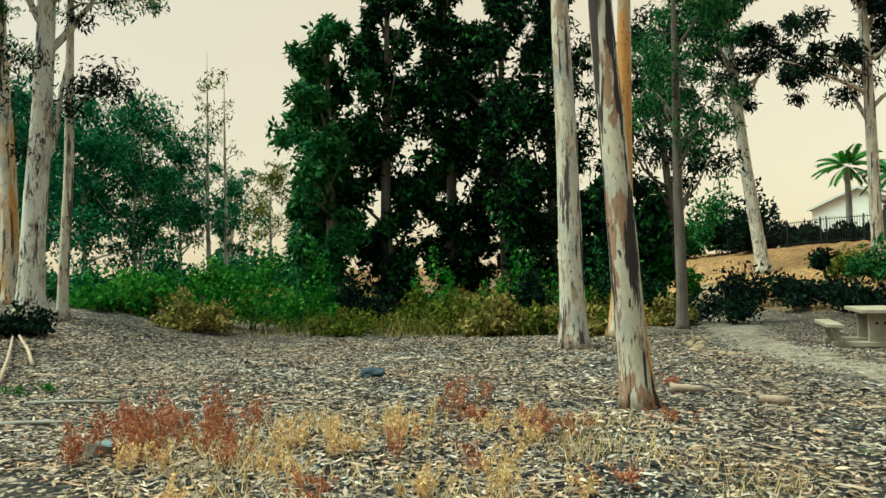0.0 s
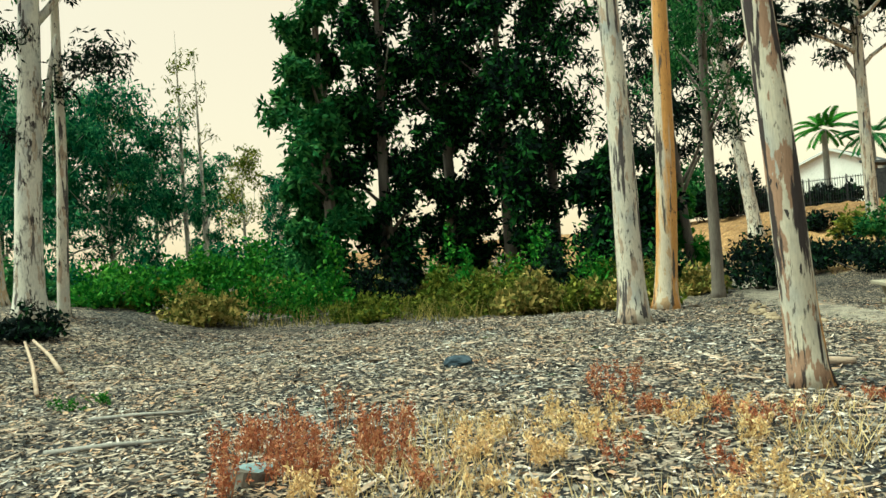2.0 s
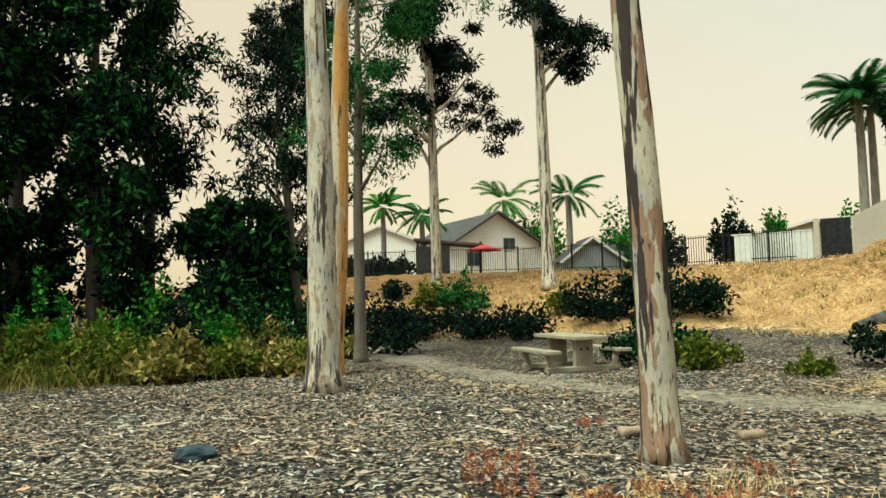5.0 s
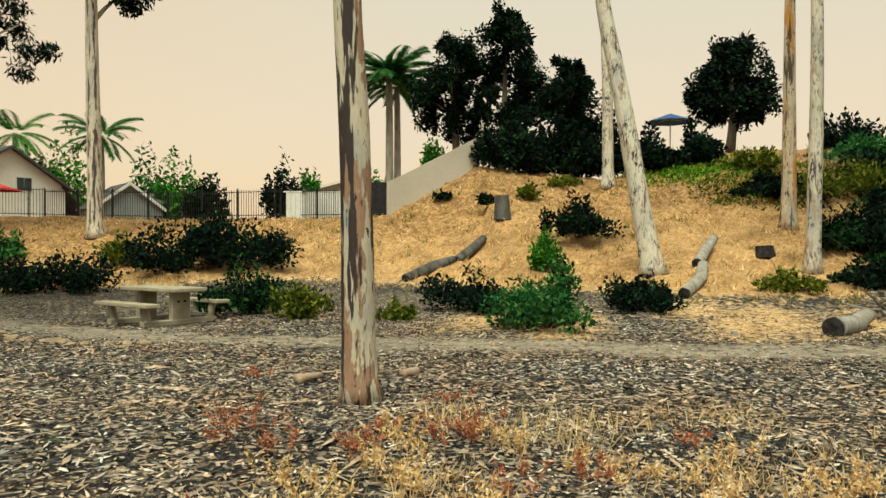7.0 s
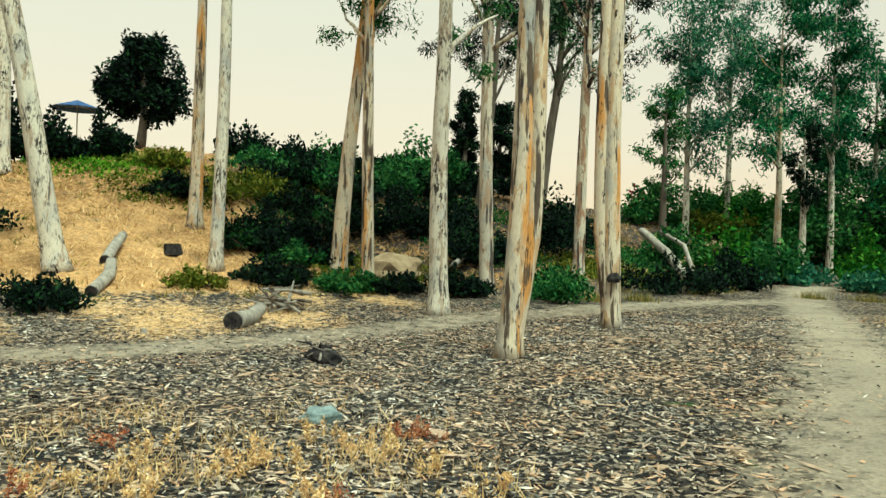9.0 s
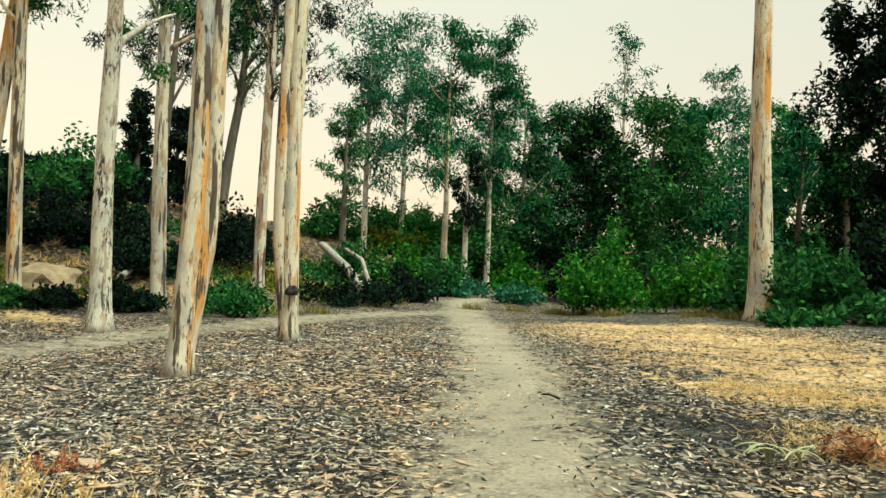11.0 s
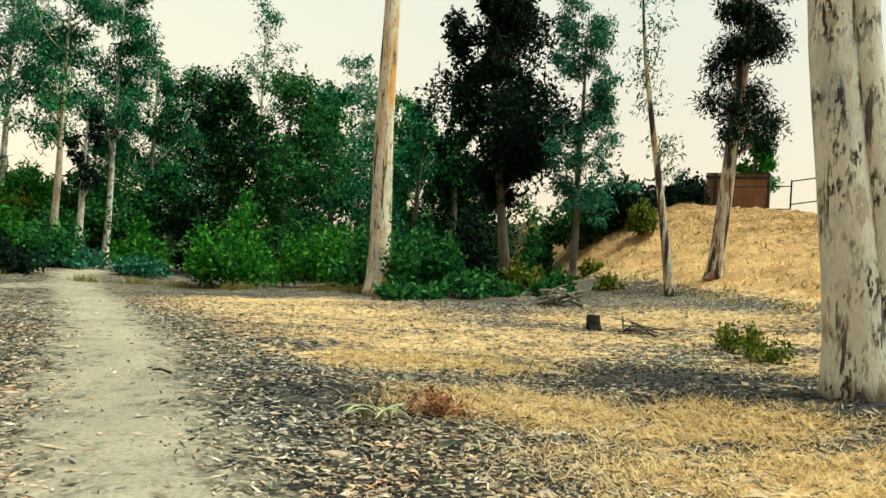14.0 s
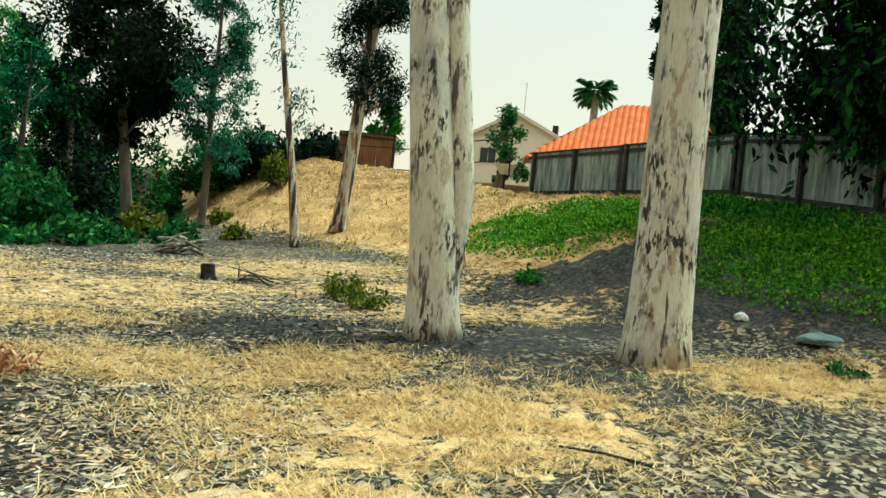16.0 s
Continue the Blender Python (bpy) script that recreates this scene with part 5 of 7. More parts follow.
for i, (cx, cy, rx, ry, n, leaf) in enumerate(((27, 1.5, 2.6, 3.2, 7000, LEAF_YELLOW), (30.5, 4.5, 2.2, 3.0, 6000, LEAF_LIME), (24, -3.2, 2.4, 2.6, 7000, LEAF), (29, -5, 3.0, 3.4, 8000, LEAF_YELLOW), (20, -8.6, 2.6, 2.4, 7000, LEAF),
                                               (18.8, -13.5, 2.4, 3.0, 8000, LEAF_YELLOW), (22.5, -18, 3, 3, 8000, LEAF), (17.4, -3.2, 1.6, 2.4, 5000, LEAF_YELLOW), (27, -11.5, 2.6, 3, 6000, LEAF))):
    slope_cover(cx, cy, rx, ry, n, 0.16, leaf, 80 + i)["label"] = "low creeping scrub over the brushy bank"
shrub("weed", -7.91, -6.45, 1.00, 0.53, LEAF_YELLOW, 648, 0.08, "sparse olive weed beside the thick gum tree", "weed", lobes=7)
shrub("weed", -12.95, -1.86, 0.52, 0.26, LEAF, 252, 0.07, "sparse green weed on straw", "weed", lobes=7)
shrub("weed", -7.74, -7.48, 1.09, 0.47, LEAF_YELLOW, 504, 0.082, "sparse olive weed on straw", "weed", lobes=7)
shrub("weed", -11.34, -8.16, 0.66, 0.27, LEAF_BRIGHT, 360, 0.091, "small green weed at the slope's foot", "weed", lobes=7)

# ---- trees of the gardens above ----
mass_tree("garden_tree", 33.83, 16.70, 7.21, 3.87, LEAF_DARK_SHADE, label="dark dense garden tree with stout limbs", category="tree", group="garden trees above the bank", leaves=525, leaf_size=0.265, lobes=26, low=0.34, lobe=0.2)
mass_tree("garden_tree", 34.53, 14.20, 8.73, 4.46, LEAF_DARK_SHADE, label="dark dense garden tree with stout limbs", category="tree", group="garden trees above the bank", leaves=475, leaf_size=0.265, lobes=34, low=0.15, lobe=0.19)
mass_tree("garden_tree", 33.53, 10.52, 6.18, 3.48, LEAF_DARK_SHADE, label="dark dense garden tree on the hilltop", category="tree", group="garden trees above the bank", leaves=475, leaf_size=0.265, lobes=32, low=0.1, lobe=0.2)
mass_tree("garden_tree", 34.73, 2.85, 5.55, 3.87, LEAF_DARK_SHADE, label="dark heart-shaped garden tree on the rim", category="tree", group="garden trees above the bank", leaves=562, leaf_size=0.265, lobes=30, low=0.3, lobe=0.24)
shrub("hedge", 31.44, 13.85, 3.07, 2.23, LEAF_DARK_SHADE, 3240, 0.232, "dark clipped hedge along the hilltop", "hedge", group="hilltop hedge", lobes=7)
shrub("hedge", 31.71, 12.50, 3.35, 2.62, LEAF_DARK_SHADE, 3240, 0.232, "dark clipped hedge along the hilltop", "hedge", group="hilltop hedge", lobes=7)
shrub("hedge", 31.96, 11.01, 3.35, 2.93, LEAF_DARK_SHADE, 3240, 0.232, "dark clipped hedge along the hilltop", "hedge", group="hilltop hedge", lobes=7)
shrub("hedge", 32.14, 9.53, 3.35, 2.81, LEAF_DARK_SHADE, 3240, 0.232, "dark clipped hedge along the hilltop", "hedge", group="hilltop hedge", lobes=7)
shrub("hedge", 32.26, 8.07, 3.07, 2.60, LEAF_DARK_SHADE, 3240, 0.232, "dark clipped hedge along the hilltop", "hedge", group="hilltop hedge", lobes=7)
shrub("hedge", 32.32, 6.63, 2.79, 1.95, LEAF_DARK_SHADE, 3240, 0.232, "dark clipped hedge along the hilltop", "hedge", group="hilltop hedge", lobes=7)
shrub("hedge", 32.32, 4.84, 2.51, 1.63, LEAF_DARK_SHADE, 3240, 0.232, "dark clipped hedge along the hilltop", "hedge", group="hilltop hedge", lobes=7)
shrub("hedge", 36.11, -5.03, 4.80, 1.68, LEAF_DARK_SHADE, 3240, 0.267, "dark hedge along the bank's rim", "hedge", group="rim hedge", lobes=7)
shrub("hedge", 35.22, -7.99, 4.80, 1.43, LEAF_DARK_SHADE, 3240, 0.267, "dark hedge along the bank's rim", "hedge", group="rim hedge", lobes=7)
shrub("hedge", 34.14, -10.80, 4.80, 1.24, LEAF_DARK_SHADE, 3240, 0.267, "dark hedge along the bank's rim", "hedge", group="rim hedge", lobes=7)
shrub("hedge", 36.69, -2.58, 3.84, 1.99, LEAF_DARK_SHADE, 3240, 0.267, "dark hedge along the bank's rim", "hedge", group="rim hedge", lobes=7)
shrub("hedge", 33.17, -12.92, 4.16, 1.53, LEAF_DARK_SHADE, 3240, 0.267, "dark hedge along the bank's rim", "hedge", group="rim hedge", lobes=7)
shrub("hedge", 32.00, -15.15, 4.48, 1.86, LEAF_DARK_SHADE, 3240, 0.267, "dark hedge along the bank's rim", "hedge", group="rim hedge", lobes=7)
mass_tree("garden_tree", 38.77, -17.26, 6.99, 1.86, LEAF_DARK_SHADE, label="dark upright garden tree behind the bank", category="tree", group="garden trees above the bank", leaves=475, leaf_size=0.242, lobes=22, low=0.1, lobe=0.34)
mass_tree("garden_tree", 37.61, -19.37, 6.48, 2.23, LEAF_DARK_SHADE, label="dark upright garden tree behind the bank", category="tree", group="garden trees above the bank", leaves=475, leaf_size=0.242, lobes=22, low=0.1, lobe=0.34)
mass_tree("garden_tree", 36.75, -20.79, 5.52, 2.23, LEAF_DARK_SHADE, label="dark upright garden tree behind the bank", category="tree", group="garden trees above the bank", leaves=475, leaf_size=0.242, lobes=22, low=0.1, lobe=0.34)
shrub("shrub", 45.06, 42.19, 4.15, 4.84, LEAF_BRIGHT, 2160, 0.384, "garden bush behind the fence", "shrub", group="garden bushes", lobes=7)
shrub("shrub", 41.36, 37.09, 3.75, 4.04, LEAF_DARK_SHADE, 2160, 0.347, "garden bush behind the fence", "shrub", group="garden bushes", lobes=7)
shrub("shrub", 31.12, 25.31, 2.14, 3.00, LEAF_DARK_SHADE, 2160, 0.254, "garden bush behind the fence", "shrub", group="garden bushes", lobes=7)
shrub("shrub", 48.81, 32.57, 2.68, 4.84, LEAF_BRIGHT, 2160, 0.372, "garden bush behind the fence", "shrub", group="garden bushes", lobes=7)
shrub("shrub", 50.69, 62.79, 6.55, 8.88, LEAF, 2160, 0.496, "garden bush behind the fence", "shrub", group="garden bushes", lobes=7)
shrub("shrub", 54.25, 62.10, 5.49, 9.37, LEAF_BRIGHT, 2160, 0.508, "garden bush behind the fence", "shrub", group="garden bushes", lobes=7)
shrub("shrub", 60.68, 57.91, 5.62, 7.57, LEAF, 2160, 0.521, "garden bush behind the fence", "shrub", group="garden bushes", lobes=7)
shrub("shrub", 21.32, 58.96, 4.02, 5.57, LEAF, 2160, 0.372, "garden bush behind the fence", "shrub", group="garden bushes", lobes=7)
shrub("shrub", 18.79, 57.91, 3.88, 4.93, LEAF, 2160, 0.36, "garden bush behind the fence", "shrub", group="garden bushes", lobes=7)
shrub("shrub", 22.24, 54.01, 3.33, 4.75, LEAF_DARK_SHADE, 2160, 0.347, "garden bush behind the fence", "shrub", group="garden bushes", lobes=7)
shrub("shrub", 56.42, 30.50, 2.95, 5.64, LEAF_BRIGHT, 2160, 0.409, "garden bush behind the fence", "shrub", group="garden bushes", lobes=7)
shrub("shrub", 39.20, 19.59, 1.71, 2.38, LEAF_BRIGHT, 2160, 0.285, "garden bush behind the fence", "shrub", group="garden bushes", lobes=7)

# ---- fill of the wood at the end of the path ----
mass_tree("wood_tree", 26.23, -37.86, 7.60, 6.83, LEAF, label="dense leafy tree closing the wood", category="tree", group="trees at the end of the path", leaves=425, leaf_size=0.281, lobes=26, low=0.03, lobe=0.24)
mass_tree("wood_tree", 25.78, -43.02, 9.89, 7.34, LEAF_TEAL, label="dense leafy tree closing the wood", category="tree", group="trees at the end of the path", leaves=425, leaf_size=0.281, lobes=26, low=0.03, lobe=0.24)
mass_tree("wood_tree", 16.28, -45.80, 10.65, 7.50, LEAF, label="dense leafy tree closing the wood", category="tree", group="trees at the end of the path", leaves=425, leaf_size=0.281, lobes=26, low=0.03, lobe=0.24)
mass_tree("wood_tree", 11.46, -45.49, 9.77, 7.23, LEAF_TEAL, label="dense leafy tree closing the wood", category="tree", group="trees at the end of the path", leaves=425, leaf_size=0.281, lobes=26, low=0.03, lobe=0.24)
mass_tree("wood_tree", 6.96, -44.72, 8.61, 6.58, LEAF_SHADE_LIT, label="dense leafy tree closing the wood", category="tree", group="trees at the end of the path", leaves=425, leaf_size=0.281, lobes=26, low=0.03, lobe=0.24)
mass_tree("wood_tree", 3.06, -39.44, 6.27, 5.13, LEAF_SHADE_LIT, label="dense leafy tree closing the wood", category="tree", group="trees at the end of the path", leaves=425, leaf_size=0.281, lobes=26, low=0.03, lobe=0.24)
mass_tree("wood_tree", 26.88, -34.85, 4.24, 5.80, LEAF, label="dense leafy tree closing the wood", category="tree", group="trees at the end of the path", leaves=425, leaf_size=0.281, lobes=26, low=0.03, lobe=0.24)
mass_tree("wood_tree", 30.49, -34.40, 2.81, 6.03, LEAF_BRIGHT, label="dense leafy tree closing the wood", category="tree", group="trees at the end of the path", leaves=425, leaf_size=0.281, lobes=26, low=0.03, lobe=0.24)
mass_tree("wood_tree", 32.70, -32.29, 1.82, 6.03, LEAF, label="dense leafy tree closing the wood", category="tree", group="trees at the end of the path", leaves=425, leaf_size=0.281, lobes=26, low=0.03, lobe=0.24)

# ---- green bushes before the northern wood ----
shrub("shrub", -10.38, 34.47, 3.21, 1.94, LEAF_BRIGHT, 1872, 0.223, "green bush before the hazy wood", "shrub", group="bushes before the northern wood", lobes=7)
shrub("shrub", -9.13, 38.94, 3.87, 2.69, LEAF_BRIGHT, 1872, 0.248, "green bush before the hazy wood", "shrub", group="bushes before the northern wood", lobes=7)
shrub("shrub", -6.81, 37.38, 3.11, 2.95, LEAF, 1872, 0.236, "green bush before the hazy wood", "shrub", group="bushes before the northern wood", lobes=7)
shrub("shrub", -12.89, 35.75, 3.39, 2.18, LEAF_TEAL, 1872, 0.236, "green bush before the hazy wood", "shrub", group="bushes before the northern wood", lobes=7)
shrub("shrub", -13.37, 31.26, 3.04, 1.89, LEAF_BRIGHT, 1872, 0.211, "green bush before the hazy wood", "shrub", group="bushes before the northern wood", lobes=7)
shrub("shrub", -15.07, 30.48, 3.29, 2.01, LEAF_TEAL, 1872, 0.211, "green bush before the hazy wood", "shrub", group="bushes before the northern wood", lobes=7)
shrub("shrub", -12.76, 48.35, 4.46, 3.16, LEAF_TEAL, 1872, 0.31, "green bush before the hazy wood", "shrub", group="bushes before the northern wood", lobes=7)
shrub("shrub", -10.05, 51.02, 4.64, 3.33, LEAF_TEAL, 1872, 0.322, "green bush before the hazy wood", "shrub", group="bushes before the northern wood", lobes=7)
shrub("shrub", -15.18, 28.17, 2.86, 1.40, LEAF, 1872, 0.2, "green bush before the hazy wood", "shrub", group="bushes before the northern wood", lobes=7)

# ---- trees on the skyline in the north ----
airy_tree("wood_tree", -17.08, 36.17, 8.36, 4.46, LEAF_TEAL, label="hazy wood tree with slender pale trunk", category="tree", group="wood in the north", leaves=300, leaf_size=0.265, lobes=26, low=0.12, mat=BARK_PALE, r=0.14)
airy_tree("wood_tree", -20.88, 38.73, 9.88, 4.91, LEAF_TEAL, label="hazy wood tree with slender pale trunk", category="tree", group="wood in the north", leaves=300, leaf_size=0.265, lobes=26, low=0.12, mat=BARK_PALE, r=0.14)
airy_tree("wood_tree", -15.78, 38.92, 8.92, 5.31, LEAF_TEAL, label="hazy wood tree with slender pale trunk", category="tree", group="wood in the north", leaves=325, leaf_size=0.265, lobes=28, low=0.05, mat=BARK_PALE, r=0.14)
airy_tree("wood_tree", -15.04, 43.47, 8.56, 4.45, LEAF_TEAL, label="hazy wood tree with slender pale trunk", category="tree", group="wood in the north", leaves=275, leaf_size=0.265, lobes=26, low=0.08, mat=BARK_PALE, r=0.14)
airy_tree("wood_tree", -13.97, 50.09, 7.73, 3.48, LEAF_TEAL, label="hazy wood tree with slender pale trunk", category="tree", group="wood in the north", leaves=225, leaf_size=0.265, lobes=20, low=0.15, mat=BARK_PALE, r=0.14)
airy_tree("wood_tree", -20.70, 52.03, 11.94, 5.00, LEAF_YELLOW, label="hazy wood tree with slender pale trunk", category="tree", group="wood in the north", leaves=150, leaf_size=0.271, lobes=22, low=0.3, mat=BARK_PALE, r=0.14)
airy_tree("wood_tree", -13.71, 60.46, 7.52, 4.15, LEAF_YELLOW, label="hazy wood tree with slender pale trunk", category="tree", group="wood in the north", leaves=137, leaf_size=0.3, lobes=20, low=0.3, mat=BARK_PALE, r=0.14)
airy_tree("wood_tree", -10.76, 59.03, 6.08, 3.12, LEAF_TEAL, label="hazy wood tree with slender pale trunk", category="tree", group="wood in the north", leaves=200, leaf_size=0.29, lobes=18, low=0.2, mat=BARK_PALE, r=0.14)
airy_tree("wood_tree", -25.12, 50.05, 11.13, 5.83, LEAF_TEAL, label="hazy wood tree with slender pale trunk", category="tree", group="wood in the north", leaves=250, leaf_size=0.271, lobes=26, low=0.1, mat=BARK_PALE, r=0.14)
airy_tree("wood_tree", -26.21, 44.91, 11.13, 5.80, LEAF_TEAL, label="hazy wood tree with slender pale trunk", category="tree", group="wood in the north", leaves=300, leaf_size=0.265, lobes=26, low=0.1, mat=BARK_PALE, r=0.14)
airy_tree("wood_tree", -13.56, 43.96, 14.26, 2.40, LEAF_YELLOW, label="hazy wood tree with slender pale trunk", category="tree", group="wood in the north", leaves=20, leaf_size=0.265, lobes=16, low=0.45, lobe=0.16, mat=BARK_PALE, r=0.14)
airy_tree("wood_tree", -12.65, 44.23, 13.34, 1.71, LEAF_YELLOW, label="hazy wood tree with slender pale trunk", category="tree", group="wood in the north", leaves=12, leaf_size=0.265, lobes=12, low=0.55, lobe=0.16, mat=BARK_PALE, r=0.14)
mass_tree("dark_tree", -4.47, 30.68, 12.63, 3.69, LEAF, label="tall dense dark tree behind dry scrub", category="tree", group="dark trees beyond the scrub", leaves=520, leaf_size=0.30, lobes=40, low=0.04, lobe=0.24, r=0.25)
mass_tree("dark_tree", -2.28, 31.92, 15.49, 4.29, LEAF_SHADE_LIT, label="tall dense dark tree behind dry scrub", category="tree", group="dark trees beyond the scrub", leaves=520, leaf_size=0.30, lobes=46, low=0.04, lobe=0.24, r=0.25)
mass_tree("dark_tree", 0.35, 34.00, 16.81, 4.05, LEAF_SHADE_LIT, label="tall dense dark tree behind dry scrub", category="tree", group="dark trees beyond the scrub", leaves=520, leaf_size=0.30, lobes=46, low=0.04, lobe=0.24, r=0.25)
mass_tree("dark_tree", 2.78, 32.88, 16.27, 4.17, LEAF_SHADE_LIT, label="tall dense dark tree behind dry scrub", category="tree", group="dark trees beyond the scrub", leaves=520, leaf_size=0.30, lobes=46, low=0.04, lobe=0.24, r=0.25)
airy_tree("dark_tree", 4.84, 33.65, 15.0, 4.4, LEAF_SHADE_LIT, BARK_DARK, 0.2, 34, 340, 0.30, "tall airy gum tree beside the dark trees", "tree", "dark trees beyond the scrub", r=0.22)
mass_tree("dark_tree", 6.83, 30.24, 5.4, 3.23, LEAF_SHADE_LIT, label="tall dense dark tree behind dry scrub", category="tree", group="dark trees beyond the scrub", leaves=384, leaf_size=0.38, lobes=36, low=0.04, lobe=0.24, r=0.25)
mass_tree("dark_tree", -5.57, 32.53, 10.82, 2.21, LEAF, label="tall dense dark tree behind dry scrub", category="tree", group="dark trees beyond the scrub", leaves=208, leaf_size=0.38, lobes=30, low=0.04, lobe=0.24, r=0.25)
mass_tree("dark_tree", 9.07, 31.73, 4.6, 2.4, LEAF_BRIGHT, label="tall dense dark tree behind dry scrub", category="tree", group="dark trees beyond the scrub", leaves=240, leaf_size=0.38, lobes=22, low=0.04, lobe=0.24, r=0.25)


# ---- palms ----
def palm(x, y, top, r, leaf, fronds=18, size=2.2, label="", fan=False):
    """A palm: ringed trunk and arching fronds of many leaflets."""
    rng = np.random.default_rng(next(seeds))
    z = H(x, y) - 0.05
    h = top - z
    base = thing("palm_tree", (x, y, z), 0, label, "palm", "garden palms")
    vs, fs = tube([(0.08 * math.sin(3 * u), 0, h * u) for u in np.linspace(0, 1, 16)], [r * (1.25 - 0.35 * u + 0.04 * (i % 2)) for i, u in enumerate(np.linspace(0, 1, 16))], 10)
    child("trunk", mesh_from("trunk", vs, fs, DEADWOOD, True), base)
    for f in range(fronds):
        a = 6.28 * f / fronds + rng.random() * 0.3
        up = rng.uniform(-0.3, 1.6)
        rib, q, d = [], Vector((0.08, 0, h)), Vector((math.cos(a), math.sin(a), up)).normalized()
        for s in range(9):
            rib.append(q.copy())
            q = q + d * size / 8
            d = (d + Vector((0, 0, -0.14))).normalized()
        out = []
        for s in range(2 if not fan else 3, 9):
            for side in (-1, 1):
                for k in range(8):
                    p = rib[s - 1].lerp(rib[s], k / 8)
                    across = Vector((-math.sin(a), math.cos(a), 0)) * side
                    ln = size * (0.26 if not fan else 0.4) * (1 - 0.07 * abs(s - 5))
                    tip = p + (across * 0.8 + (rib[s] - rib[s - 1]).normalized() * 0.5 + Vector((0, 0, -0.35))).normalized() * ln
                    mid = p.lerp(tip, 0.5) + Vector((0, 0, 0.03))
                    wv = (rib[s] - rib[s - 1]).normalized() * 0.03
                    out.append([p, mid + wv, tip, mid - wv])
        child("frond", quads("frond", np.array(out), leaf), base)
    return base


palm(40.1, 22.8, 12.4, 0.22, LEAF, 34, 3.0, "tall fan palm with ragged crown behind the stucco wall")
palm(41.3, 22.7, 11.9, 0.20, LEAF, 26, 2.6, "tall fan palm with ragged crown behind the stucco wall")
palm(43.9, 48.2, 10.2, 0.26, LEAF, 18, 3.4, "feather palm beside the white house")
palm(30.3, 50.8, 8.0, 0.2, LEAF, 16, 2.4, "small palm behind the iron fence")
palm(29.2, 54.5, 9.0, 0.2, LEAF_BRIGHT, 16, 2.4, "small palm behind the iron fence")
palm(50.7, 63.6, 12.0, 0.26, LEAF_BRIGHT, 16, 3.8, "palm behind the white house")
palm(-30.3, -49.3, 15.0, 0.3, LEAF, 42, 1.7, "palm above the orange roof", True)


# ---- picnic table ----
def picnic_table(x, y, turn):
    t = thing("picnic_table", (x, y, H(x, y)), turn, "cast concrete picnic table with two benches beside the path", "picnic table")
    boxpart("tabletop", (0.84, 2.05, 0.085), (0, 0, 0.77), CONCRETE, t, "", 0, 0.015)
    for s in (-1, 1):
        boxpart("bench", (0.32, 2.0, 0.08), (s * 0.9, 0, 0.47), CONCRETE, t, "", 0, 0.012)
    for e in (-1, 1):
        leg = boxpart("leg", (0.46, 0.14, 0.64), (0, e * 0.62, 0.41), CONCRETE, t, "", 0, 0.015)
        for bx in (-0.08, 0.08):
            bm = bmesh.new()
            bmesh.ops.create_cone(bm, cap_ends=True, segments=10, radius1=0.03, radius2=0.03, depth=0.02, matrix=pose(bx, e * 0.073, 0.1, 90))
            part("bolt", bm, IRON, leg)
        foot = boxpart("foot", (1.86, 0.16, 0.13), (0, e * 0.62, 0.06), CONCRETE, t, "", 0, 0.02)
        for s in (-1, 1):
            boxpart("support", (0.12, 0.14, 0.39), (s * 0.83, e * 0.62, 0.26), CONCRETE, t, "", 0, 0.015, (0, s * 16))
    return t


picnic_table(9.35, 16.6, -19)


# ---- fences, gate and wall above the bank ----
def iron_fence(p, q, label, h=1.5, gap=0.13):
    a, b = Vector(p), Vector(q)
    ln = (b - a).length
    turn = math.degrees(math.atan2(b.y - a.y, b.x - a.x))
    f = thing("iron_fence", (a.x, a.y, 0), turn, label, "fence", "iron fence along the bank")
    zs = lambda u: H(a.x + (b.x - a.x) * u / ln, a.y + (b.y - a.y) * u / ln)
    rise = math.degrees(math.atan2(zs(ln) - zs(0), ln))
    for zz in (0.2, h - 0.12):
        boxpart("rail", (ln, 0.03, 0.04), (ln / 2, 0, (zs(0) + zs(ln)) / 2 + zz), IRON, f, "", 0, 0, (0, -rise))
    picket = box(bmesh.new(), (0.022, 0.022, h))
    pm = bpy.data.meshes.new("picket")
    picket.to_mesh(pm)
    picket.free()
    pm.materials.append(IRON)
    for i in range(int(ln / gap)):
        o = child("picket", pm, f)
        u = (i + 0.5) * gap
        o.location = (u, 0, zs(0) + (zs(ln) - zs(0)) * u / ln + h / 2)
    for i in range(int(ln / 2.4) + 1):
        u = min(i * 2.4, ln)
        boxpart("post", (0.06, 0.06, h + 0.15), (u, 0, zs(0) + (zs(ln) - zs(0)) * u / ln + h / 2), IRON, f)
    return f


iron_fence((21.0, 56.0, 0), (25.1, 49.6, 0), "black iron picket fence before the white house", 1.75, 0.16)
iron_fence((25.1, 49.6, 0), (31.0, 41.0, 0), "black iron picket fence before the white house", 1.75, 0.16)
iron_fence((31.0, 41.0, 0), (31.0, 32.5, 0), "black iron picket fence along the bank's rim", 1.65, 0.16)
iron_fence((31.0, 32.5, 0), (30.1, 25.0, 0), "black iron picket fence along the bank's rim", 1.55, 0.16)
iron_fence((30.1, 25.0, 0), (29.2, 21.2, 0), "black iron picket fence before a pale garden wall", 1.5, 0.14)
pale = thing("garden_wall", (30.0, 22.8, H(30.0, 22.8)), 103, "pale slatted garden wall behind the iron fence", "wall")
for i in range(14):
    boxpart("panel", (0.235, 0.06, 1.35), (-1.7 + i * 0.25, 0, 0.65), TRIM, pale)
boxpart("cap", (3.6, 0.10, 0.06), (0, 0, 1.36), TRIM, pale)
